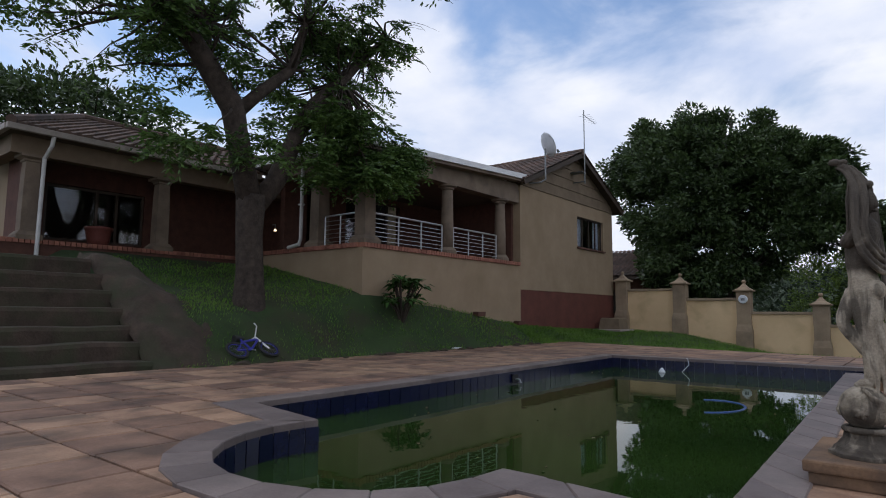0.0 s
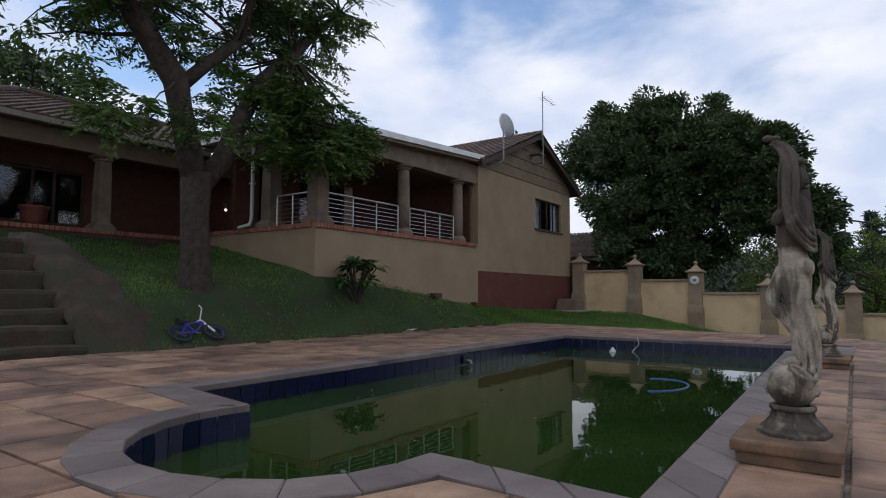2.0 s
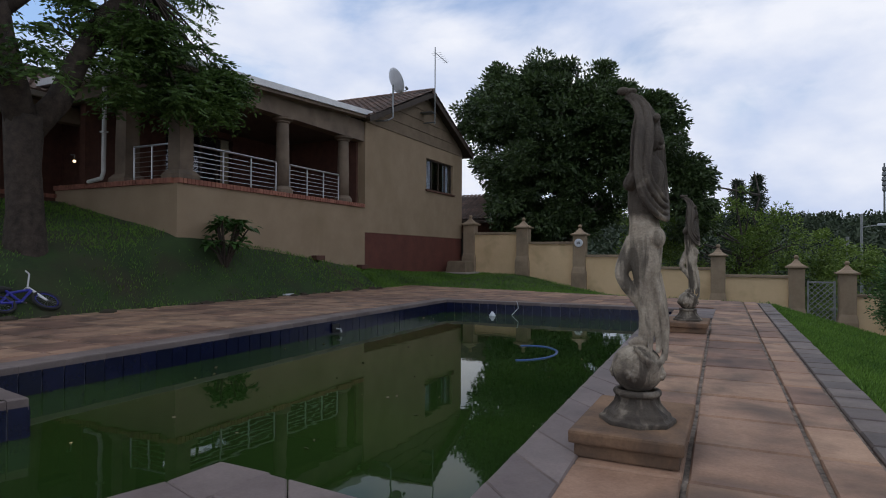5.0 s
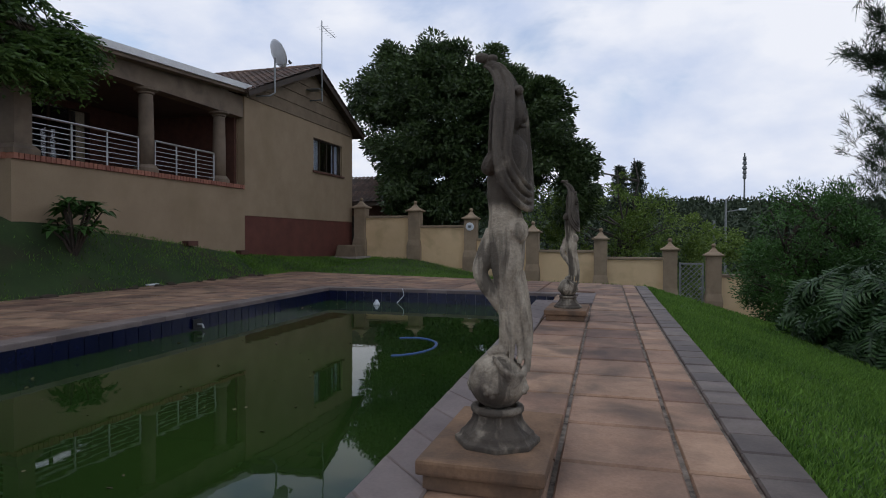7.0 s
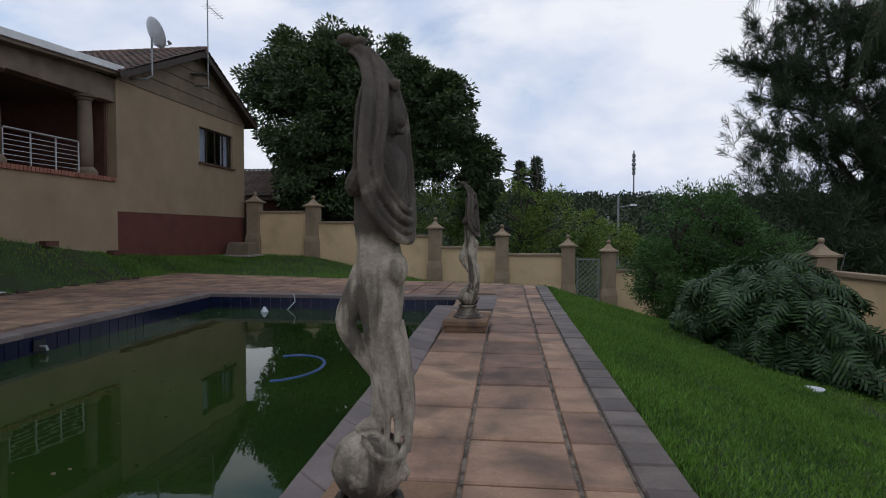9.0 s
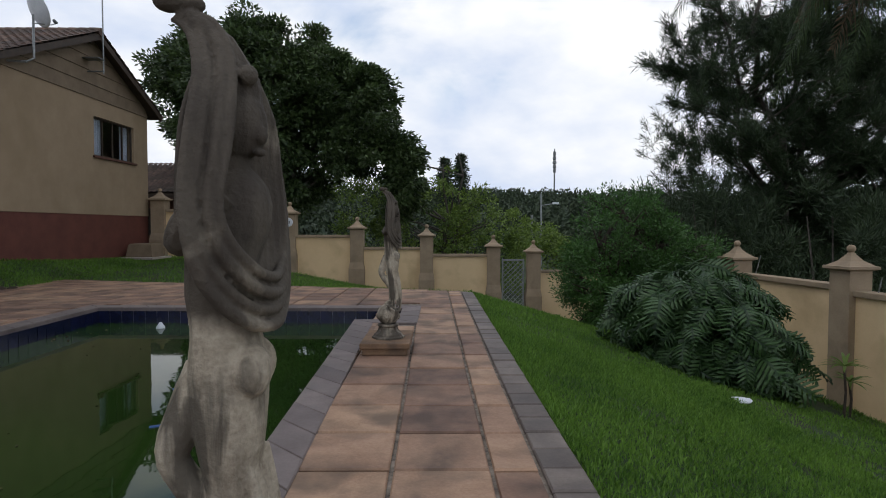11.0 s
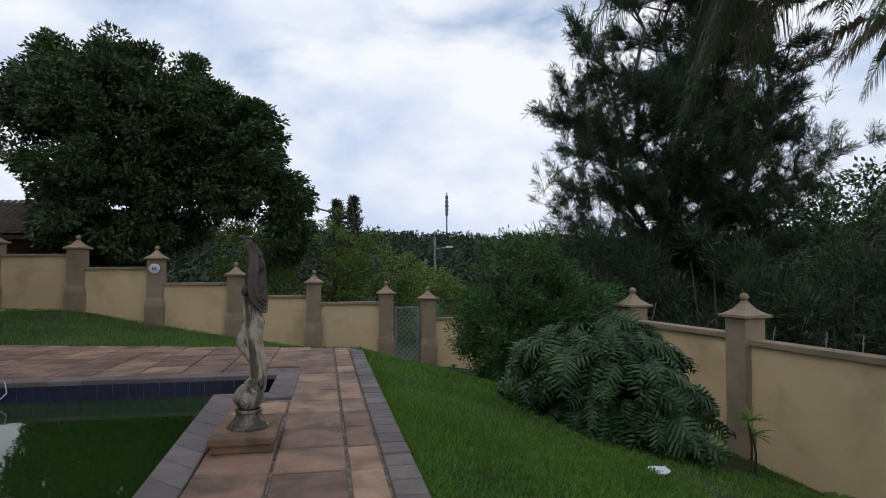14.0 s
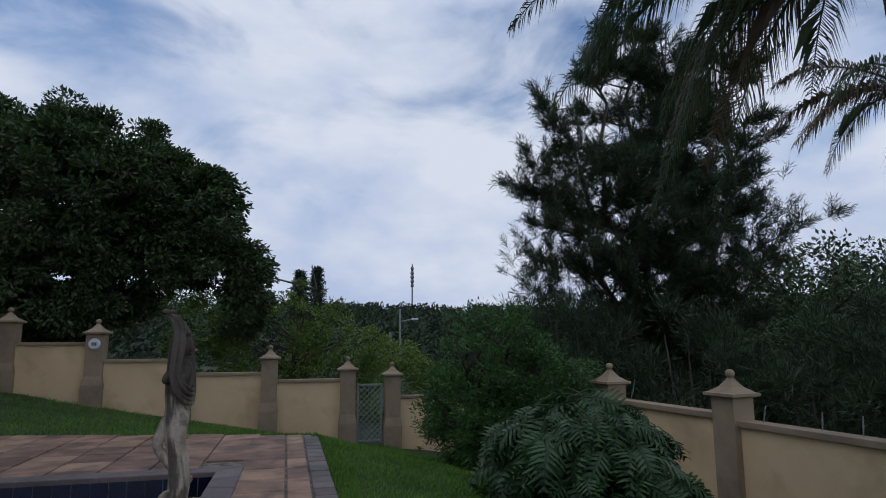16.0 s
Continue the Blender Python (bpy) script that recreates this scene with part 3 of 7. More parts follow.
def build_gate():
    g = thing("garden_gate", "closed grey metal garden gate with diagonal lattice", "gate", at=(3.03, WALL_Y, -1.8))
    for x in (-0.4, 0.4):
        part("gate_post", boxed(x - 0.03, x + 0.03, -0.03, 0.03, 0.0, 1.98, 0.005), M_GATE, g)
    for z in (0.08, 1.93):
        part("gate_rail", boxed(-0.37, 0.37, -0.025, 0.025, z - 0.03, z + 0.03, 0.005), M_GATE, g)
    for k in range(14):
        c = -0.74 + k * 0.19
        a0, a1 = (-0.37, 0.11 + c), (0.37, 0.11 + c + 0.74)
        pts = []
        for t in np.linspace(0, 1, 30):
            z = a0[1] + (a1[1] - a0[1]) * t
            if 0.1 <= z <= 1.9:
                pts.append((a0[0] + 0.74 * t, 0.012, z))
        if len(pts) > 3:
            part("slat", tubed([pts[0], pts[-1]], 0.016, 6), M_GATE, g)
            part("slat", tubed([(-pts[0][0], -0.012, pts[0][2]), (-pts[-1][0], -0.012, pts[-1][2])], 0.012, 6), M_GATE, g)
    part("latch", boxed(0.28, 0.37, -0.05, 0.05, 0.95, 1.05, 0.008), M_GATE, g)


build_gate()

# wall along the lower lawn
Q = ((7.1, 21.35), (7.62, 17.9), (8.12, 14.5), (8.62, 11.1), (9.1, 7.7), (9.6, 4.3))
RZ = math.degrees(math.atan2(-(Q[2][0] - Q[1][0]), -(Q[2][1] - Q[1][1]))) + 90
DIRQ = Vector((0.5, -3.4)).normalized()
for k, (x, y) in enumerate(Q[1:]):
    gate_pillar(x, y, -2.2, 0.6, 0.48, "beige plastered wall pier with ball finial on cap", rz=8.4, flare=0.0)
for (xa, ya), (xb, yb), top in zip(Q, Q[1:], (0.28, 0.3, 0.22, 0.2, 0.2)):
    wall = thing("wall_panel", "beige plastered boundary wall panel with taupe coping", "wall", "boundary wall panels", kind="structure", at=((xa + xb) / 2, (ya + yb) / 2, 0), rz=8.4)
    part("panel", boxed(-0.1, 0.1, -1.53, 1.53, -2.6, top - 0.11), M_FENCE, wall)
    part("wall_coping", boxed(-0.17, 0.17, -1.5, 1.5, top - 0.11, top, 0.015), M_CAP, wall)

# ---- house ----
HX = -10.9
FLOOR = 2.72


def wall_with_hole(bm, x0, x1, y0, y1, z0, z1, hole):
    """One wall running along y; hole = (ya, yb, za, zb) goes right through."""
    ys, zs = (y0, hole[0], hole[1], y1), (z0, hole[2], hole[3], z1)
    v = {(x, i, j): bm.verts.new(((x0, x1)[x], ys[i], zs[j])) for x in (0, 1) for i in range(4) for j in range(4)}
    for i in range(3):
        for j in range(3):
            if (i, j) != (1, 1):
                for x in (0, 1):
                    bm.faces.new((v[x, i, j], v[x, i + 1, j], v[x, i + 1, j + 1], v[x, i, j + 1]))
    loops = ([(i, 0) for i in range(4)] + [(3, j) for j in range(1, 4)] + [(i, 3) for i in (2, 1, 0)] + [(0, j) for j in (2, 1)], [(1, 1), (2, 1), (2, 2), (1, 2)])
    for loop in loops:
        for a, b in zip(loop, loop[1:] + loop[:1]):
            bm.faces.new((v[0, a[0], a[1]], v[0, b[0], b[1]], v[1, b[0], b[1]], v[1, a[0], a[1]]))
    return bm


house = thing("house", "single-storey beige plastered house with clay tile roof", "house")


def build_gable():
    y0, y1, ya, za, zl, zr = 18.05, 26.0, 22.3, 7.5, 5.72, 5.6
    bm = wall_with_hole(bmesh.new(), HX - 0.25, HX, y0, y1, 1.78, 5.5, (22.5, 25.0, 3.68, 4.95))
    part("gable_wall", bm, M_PLASTER, house)
    part("maroon_base", boxed(HX - 0.27, HX - 0.015, y0, y1, -0.3, 1.775), M_MAROON, house, "painted dark maroon base")
    part("side_wall", boxed(-20, HX - 0.27, y0, y0 + 0.2, -0.3, 5.6), M_PLASTER, house)
    part("side_wall", boxed(-20, HX - 0.27, y1 - 0.2, y1, -0.3, 5.6), M_PLASTER, house)
    part("back_wall", boxed(-20.2, -20, y0, y1, -0.3, 6.5), M_PLASTER, house)
    # lapped boards in the gable
    z = 5.5
    while z < 7.5:
        zt = min(z + 0.42, 7.55)
        sl = (za - zl) / (ya - y0)
        sr = (za - zr) / (y1 + 0.45 - ya)
        lo_a, lo_b = max(y0, y0 + (z - zl) / sl), min(y1, ya + (za - z) / sr)
        hi_a, hi_b = max(y0, y0 + (zt - zl) / sl), min(y1, ya + (za - zt) / sr)
        if lo_b - lo_a > 0.15:
            bm = bmesh.new()
            vs = [bm.verts.new(v) for v in ((HX + 0.035, lo_a, z), (HX + 0.035, lo_b, z), (HX + 0.008, hi_b, zt), (HX + 0.008, hi_a, zt), (HX - 0.15, lo_a, z), (HX - 0.15, lo_b, z), (HX - 0.15, hi_b, zt), (HX - 0.15, hi_a, zt))]
            for q in ((0, 1, 2, 3), (7, 6, 5, 4), (0, 4, 5, 1), (1, 5, 6, 2), (2, 6, 7, 3), (3, 7, 4, 0)):
                bm.faces.new([vs[i] for i in q])
            part("gable_board", bm, M_BOARD, house)
        z = zt + 0.004
    # roof slopes of rolled tiles
    roof = part("roof", boxed(-20, HX + 0.1, 22.25, 22.35, 7.2, 7.4), M_ROOF, house, "brown clay tiles")
    for (ye, ze, sgn) in ((y0 - 0.35, zl - 0.12, 1), (y1 + 0.45, zr, -1)):
        length = math.hypot(ye - ya, ze - za)
        rows = int(length / 0.32)
        verts, faces = [], []
        for r in range(rows + 1):
            f0, f1 = r / (rows + 1), (r + 1) / (rows + 1) + 0.015
            for c in range(40):
                x = HX + 0.42 - c * 0.24
                for k in range(4):
                    xa = x - k * 0.06
                    za_off = 0.035 * math.sin(math.pi * k / 3) if k < 4 else 0
                    base = len(verts)
                    xb = xa - 0.06
                    zo2 = 0.035 * math.sin(math.pi * ((k + 1) % 4) / 3)
                    for f, lift in ((f0, 0.035), (f1, 0.0)):
                        yy, zz = ye + (ya - ye) * f, ze + (za + 0.08 - ze) * f
                        verts += [(xa, yy, zz + za_off + lift), (xb, yy, zz + zo2 + lift)]
                    yy, zz = ye + (ya - ye) * f0, ze + (za + 0.08 - ze) * f0
                    verts += [(xa, yy, zz - 0.02), (xb, yy, zz - 0.02)]
                    faces += [(base, base + 1, base + 3, base + 2), (base + 4, base + 5, base + 1, base)]
        raw("roof_tiles", verts, faces, M_ROOF, roof)
        bm = bmesh.new()
        box(bm, 0, length + 0.02, -0.03, 0.03, -0.16, 0.02)
        bg = part("barge_board", bm, M_DARKWOOD, roof)
        bg.matrix_basis = Matrix.Translation((HX + 0.36, ye, ze - 0.03)) @ Matrix.Rotation(math.pi / 2 * sgn, 4, "Z") @ Matrix.Rotation(-math.atan2(za - ze, abs(ya - ye)), 4, "Y")
        # roof soffit slab
        bm = bmesh.new()
        q = [(HX + 0.34, ye, ze - 0.04), (HX + 0.34, ya, za + 0.02), (-20.2, ya, za + 0.02), (-20.2, ye, ze - 0.04)]
        a = [bm.verts.new(v) for v in q]
        b = [bm.verts.new((v[0], v[1], v[2] - 0.06)) for v in q]
        bm.faces.new(a)
        bm.faces.new(b[::-1])
        for i in range(4):
            bm.faces.new((a[i], b[i], b[(i + 1) % 4], a[(i + 1) % 4]))
        part("soffit", bm, M_DARKWOOD, roof)
    for c in range(30):
        bm = bmesh.new()
        x = HX + 0.42 - c * 0.33
        tube(bm, [(x, ya, za + 0.04), (x - 0.36, ya, za + 0.07)], [0.13, 0.115], 10)
        part("ridge_tile", bm, M_ROOF, roof)


build_gable()


def build_window(name, x, ya, yb, za, zb, open_leaf=True):
    """Brown steel-framed window in a wall that runs along y, curtain behind."""
    w = part(name, boxed(x - 0.14, x - 0.08, ya, ya + 0.05, za, zb), M_DARKWOOD, house)
    w["label"] = "brown framed window with pale curtain"
    part("window_frame", boxed(x - 0.14, x - 0.08, yb - 0.05, yb, za, zb), M_DARKWOOD, w)
    for z in (za, zb - 0.05):
        part("window_frame", boxed(x - 0.139, x - 0.081, ya + 0.05, yb - 0.05, z, z + 0.05), M_DARKWOOD, w)
    n = 4
    for k in range(1, n):
        y = ya + (yb - ya) * k / n
        part("mullion", boxed(x - 0.138, x - 0.082, y - 0.025, y + 0.025, za + 0.05, zb - 0.05), M_DARKWOOD, w)
    for k in range(n):
        y = ya + (yb - ya) * k / n
        pane = part("pane", boxed(x - 0.112, x - 0.106, y + 0.025, y + (yb - ya) / n - 0.025, za + 0.05, zb - 0.05), M_GLASS, w)
        pane.visible_shadow = False
    part("window_sill", boxed(x - 0.1, x + 0.08, ya - 0.08, yb + 0.08, za - 0.07, za - 0.002, 0.008), M_FACE, w)
    for c0, c1 in ((ya + 0.08, ya + (yb - ya) * 0.3), (yb - (yb - ya) * 0.22, yb - 0.08)):
        verts, faces = [], []
        m = 26
        for k in range(m + 1):
            y = c0 + (c1 - c0) * k / m
            d = x - 0.25 + 0.03 * math.sin(k * 1.5)
            verts += [(d, y, za + 0.03), (d, y, zb - 0.02)]
        for k in range(m):
            faces.append((2 * k, 2 * k + 2, 2 * k + 3, 2 * k + 1))
        raw("curtain", verts, faces, M_CURTAIN, w, True)
    if open_leaf:
        leaf = part("casement", boxed(-0.02, 0.02, 0, 0.05, 0, zb - za - 0.1), M_DARKWOOD, w)
        leaf.matrix_basis = pose(x - 0.05, yb - (yb - ya) / 4, za + 0.05, 0, 0, -62)
        lw = (yb - ya) / 4 - 0.03
        part("casement_frame", boxed(-0.02, 0.02, lw - 0.05, lw, 0, zb - za - 0.1), M_DARKWOOD, leaf)
        for z in (0, zb - za - 0.15):
            part("casement_frame", boxed(-0.019, 0.019, 0.05, lw - 0.05, z, z + 0.05), M_DARKWOOD, leaf)
        part("pane", boxed(-0.003, 0.003, 0.05, lw - 0.05, 0.05, zb - za - 0.15), M_GLASS, leaf).visible_shadow = False


build_window("window", HX, 22.5, 25.0, 3.68, 4.95, False)
# Thin dark panel gives the gable window its room shade by colour.
part("room_shade_panel", boxed(HX - 2.5, HX - 2.3, 18.3, 25.7, 1.8, 5.4), M_BLACK, house)


def column(x, y, z0, z1, r, parent=None, square=False):
    """Tapered porch column with base and capital."""
    col = thing("porch_column", "smooth beige plaster porch column with moulded capital", "column", "porch columns", at=(x, y, z0))
    h = z1 - z0
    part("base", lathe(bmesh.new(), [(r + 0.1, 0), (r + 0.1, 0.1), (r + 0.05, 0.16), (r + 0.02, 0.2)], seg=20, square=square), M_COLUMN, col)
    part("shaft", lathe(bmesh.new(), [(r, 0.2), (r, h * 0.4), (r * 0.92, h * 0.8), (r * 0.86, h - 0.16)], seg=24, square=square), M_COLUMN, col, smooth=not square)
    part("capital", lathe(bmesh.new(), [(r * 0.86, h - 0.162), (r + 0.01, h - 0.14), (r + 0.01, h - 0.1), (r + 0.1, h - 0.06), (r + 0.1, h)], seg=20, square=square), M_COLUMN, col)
    return col


def build_verandah():
    y0, y1, xb = 10.5, 18.05, -14.6
    part("verandah_plinth", boxed(HX - 0.25, HX, y0, y1, 0.2, FLOOR - 0.12), M_PLASTER, house)
    part("verandah_plinth", boxed(-15.3, HX - 0.25, y0, y0 + 0.25, 0.2, FLOOR - 0.12), M_PLASTER, house)
    part("verandah_floor", boxed(-15.3, HX - 0.25, y0 + 0.25, y1, FLOOR - 0.3, FLOOR - 0.02), M_BRICK, house)
    # brick-on-edge nosing
    n = int((y1 - y0) / 0.115)
    me = None
    for k in range(n):
        if me is None:
            ob = part("brick", boxed(-0.17, 0.06, -0.05, 0.05, -0.12, 0, 0.008), M_BRICK, house)
            me = ob.data
        else:
            ob = new("brick", me)
            ob.parent = house
        ob.matrix_basis = pose(HX, y0 + 0.06 + k * 0.115, FLOOR + 0.003)
    for k in range(37):
        ob = new("brick", me)
        ob.parent = house
        ob.matrix_basis = pose(HX - 0.2 - k * 0.115, y0, FLOOR + 0.003, 0, 0, -90)
    for x, y, sq in ((HX - 0.22, 10.78, True), (HX - 0.22, 14.2, False), (HX - 0.22, 17.1, False), (-12.95, 10.78, True)):
        column(x, y, FLOOR, 4.84, 0.19, square=sq)
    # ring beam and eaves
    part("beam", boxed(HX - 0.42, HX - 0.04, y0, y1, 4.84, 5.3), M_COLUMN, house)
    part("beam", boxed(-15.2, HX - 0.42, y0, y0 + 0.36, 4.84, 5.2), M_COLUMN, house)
    bm = bmesh.new()
    for x0, x1 in ((-15.4, HX + 0.32),):
        vs = []
        for y, z in ((y0 - 0.45, 5.2), (y1 + 0.15, 5.68)):
            vs.append([bm.verts.new((x, y, z + dz)) for x, dz in ((x0, -0.03), (x1, -0.03), (x1, 0.14), (x0, 0.14))])
        for i in range(4):
            bm.faces.new((vs[0][i], vs[0][(i + 1) % 4], vs[1][(i + 1) % 4], vs[1][i]))
        bm.faces.new(vs[0])
        bm.faces.new(vs[1][::-1])
    part("sheet_roof", bm, M_WHITE, house, "white metal fascia and sheet roof")
    bm = bmesh.new()
    vs = [[bm.verts.new((x, y, z + dz)) for x, dz in ((HX - 0.02, -0.12), (HX + 0.26, -0.12), (HX + 0.26, -0.03), (HX - 0.02, -0.03))] for y, z in ((y0 - 0.4, 5.2), (y1 + 0.1, 5.68))]
    for i in range(4):
        bm.faces.new((vs[0][i], vs[0][(i + 1) % 4], vs[1][(i + 1) % 4], vs[1][i]))
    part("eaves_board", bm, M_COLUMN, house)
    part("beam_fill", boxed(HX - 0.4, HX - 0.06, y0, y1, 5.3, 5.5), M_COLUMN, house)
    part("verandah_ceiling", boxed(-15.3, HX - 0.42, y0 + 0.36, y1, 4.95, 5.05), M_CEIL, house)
    part("verandah_back_wall", wall_with_hole(bmesh.new(), xb - 0.2, xb, y0 + 0.3, y1, FLOOR - 0.1, 5.0, (13.2, 15.8, FLOOR, 4.75)), M_FACE, house)
    part("room_shade_panel", boxed(xb - 1.4, xb - 1.3, 12.5, 16.5, FLOOR - 0.1, 5.0), M_BLACK, house)
    for k in range(4):
        y = 13.2 + k * 0.65
        part("door_frame", boxed(xb - 0.14, xb - 0.06, y, y + 0.07, FLOOR, 4.75), M_DARKWOOD, house)
    part("pane", boxed(xb - 0.11, xb - 0.1, 13.2, 15.8, FLOOR, 4.75), M_GLASS, house)
    part("link_wall", boxed(-17.1, -14.6, 11.62, 11.8, 1.5, 5.3), M_FACE, house)
    part("side_end_wall", boxed(-14.6, HX - 0.3, y1 - 0.1, y1 + 0.02, FLOOR, 5.1), M_FACE, house)


build_verandah()


def railing(ax, ay, bx, by, posts):
    """Stainless balustrade between two columns: posts, handrail and six thin bars."""
    r = thing("railing", "stainless steel balustrade with horizontal bars", "railing", "verandah railings", at=(ax, ay, FLOOR))
    d = Vector((bx - ax, by - ay, 0))
    for k in range(posts):
        p = d * (k / (posts - 1))
        part("post", tubed([p, p + Vector((0, 0, 0.82))], 0.022, 8), M_STEEL, r)
    part("handrail", tubed([Vector((0, 0, 0.84)), d + Vector((0, 0, 0.84))], 0.026, 10), M_STEEL, r)
    for k in range(6):
        z = 0.12 + k * 0.115
        part("bar", tubed([Vector((0, 0, z)), d + Vector((0, 0, z))], 0.009, 6), M_STEEL, r)


railing(HX - 0.2, 11.08, HX - 0.2, 13.92, 4)
railing(HX - 0.2, 14.48, HX - 0.2, 16.82, 4)
railing(HX - 0.52, 10.75, -12.66, 10.75, 3)


def build_wing():
    """The long wing with a porch under a tiled roof, seen beyond the tree."""
    x, y0, y1, fl = -15.3, 4.2, 11.6, 2.5
    wing = thing("house", "long tiled house wing with brick porch and columns", "house")
    part("porch_plinth", boxed(x - 0.3, x, y0 - 0.2, y1, 1.2, fl - 0.08), M_FACE, wing)
    me = None
    for k in range(int((y1 - y0) / 0.115)):
        if me is None:
            ob = part("brick", boxed(-0.2, 0.05, -0.05, 0.05, -0.1, 0, 0.008), M_BRICK, wing)
            me = ob.data
        else:
            ob = new("brick", me)
            ob.parent = wing
        ob.matrix_basis = pose(x, y0 - 0.13 + k * 0.115, fl + 0.02)
    part("porch_floor", boxed(-18, x - 0.3, y0 - 0.2, y1, fl - 0.2, fl), M_BRICK, wing)
    bx = -16.9
    part("facade", wall_with_hole(bmesh.new(), bx - 0.25, bx, y0 + 0.5, y1 + 0.3, 1.2, 5.0, (5.3, 7.75, fl + 0.22, 4.15)), M_FACE, wing)
    part("side_wall", boxed(-24, bx - 0.25, y0 + 0.5, y0 + 0.75, 1.2, 5.0), M_PLASTER, wing)
    part("corner_pier", boxed(bx, -15.6, y0 + 0.3, y0 + 0.55, fl, 4.6), M_FACE, wing)
    part("room_shade_panel", boxed(bx - 2.4, bx - 2.3, y0 + 0.8, y1, 1.3, 4.9), M_BLACK, wing)
    for y in (5.3, 6.5, 7.0, 7.69):
        part("window_frame", boxed(bx - 0.14, bx - 0.06, y, y + 0.07, fl + 0.22, 4.15), M_DARKWOOD, wing)
    for z in (fl + 0.22, 4.08):
        part("window_frame", boxed(bx - 0.138, bx - 0.062, 5.37, 7.69, z, z + 0.06), M_DARKWOOD, wing)
    part("pane", boxed(bx - 0.104, bx - 0.098, 5.35, 7.71, fl + 0.25, 4.1), M_GLASS, wing)
    part("beam", boxed(x - 0.35, x - 0.05, y0 - 0.1, y1, 4.42, 4.85), M_BOARD, wing)
    part("beam", boxed(-18, x - 0.35, y0 - 0.1, y0 + 0.2, 4.42, 4.85), M_BOARD, wing)
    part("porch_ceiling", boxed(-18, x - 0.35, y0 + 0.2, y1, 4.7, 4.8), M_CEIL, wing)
    # hipped roof of rolled tiles
    ex, ez, rx, rz = x + 0.45, 4.95, -19.6, 6.75
    roof = part("roof", boxed(-24, rx + 0.1, 9.0, 9.2, 6.0, 6.4), M_ROOF, wing, "weathered clay tiles")
    verts, faces = [], []
    rows = 16
    for r in range(rows):
        f0, f1 = r / rows, (r + 1) / rows + 0.02
        y = 3.95 + f0 * 3.0
        while y < 16.0:
            for k in range(4):
                ya_, yb_ = y + k * 0.06, y + (k + 1) * 0.06
                o1, o2 = 0.035 * math.sin(math.pi * k / 3), 0.035 * math.sin(math.pi * ((k + 1) % 4) / 3)
                b = len(verts)
                for f, lift in ((f0, 0.035), (f1, 0)):
                    xx, zz = ex + (rx - ex) * f, ez + (rz - ez) * f
                    verts += [(xx, ya_, zz + o1 + lift), (xx, yb_, zz + o2 + lift)]
                verts += [(ex + (rx - ex) * f0, ya_, ez + (rz - ez) * f0 - 0.02), (ex + (rx - ex) * f0, yb_, ez + (rz - ez) * f0 - 0.02)]
                faces += [(b, b + 1, b + 3, b + 2), (b + 4, b + 5, b + 1, b)]
            y += 0.24
    raw("roof_tiles", verts, faces, M_ROOF, roof)
    bm = bmesh.new()
    hip = [bm.verts.new(v) for v in ((ex, 3.95, ez - 0.02), (rx, 6.95, rz), (-24, 6.95, rz), (-24, 3.95, ez - 0.02), (ex, 16.2, ez - 0.02), (rx, 16.2, rz))]
    bm.faces.new((hip[0], hip[3], hip[2], hip[1]))
    bm.faces.new((hip[0], hip[1], hip[5], hip[4]))
    part("roof_deck", bm, M_ROOF, roof)
    part("hip_ridge", tubed([(ex + 0.02, 3.93, ez + 0.04), (rx, 6.95, rz + 0.06), (rx, 16.2, rz + 0.06)], 0.11, 8), M_ROOF, roof)
    # gutter and downpipe
    bm = boxed(ex - 0.02, ex + 0.1, 3.85, 10.1, ez - 0.16, ez - 0.03, 0.012)
    part("gutter", bm, M_GUTTER, wing, "painted gutter along the eaves")
    part("gutter", boxed(-24, ex - 0.03, 3.83, 3.95, ez - 0.16, ez - 0.03, 0.012), M_GUTTER, wing)
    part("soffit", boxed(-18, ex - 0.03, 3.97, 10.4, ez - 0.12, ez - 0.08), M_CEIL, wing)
    part("downpipe", tubed([(ex + 0.04, 4.75, ez - 0.15), (ex - 0.05, 4.75, ez - 0.35), (x + 0.08, 4.72, ez - 0.6), (x + 0.08, 4.7, 2.0)], 0.045, 10), M_PIPE, wing, "white downpipe")
    for y in (4.55, 7.55):
        column(x - 0.2, y, fl, 4.42, 0.16, square=True)


build_wing()

# ---- plants ----


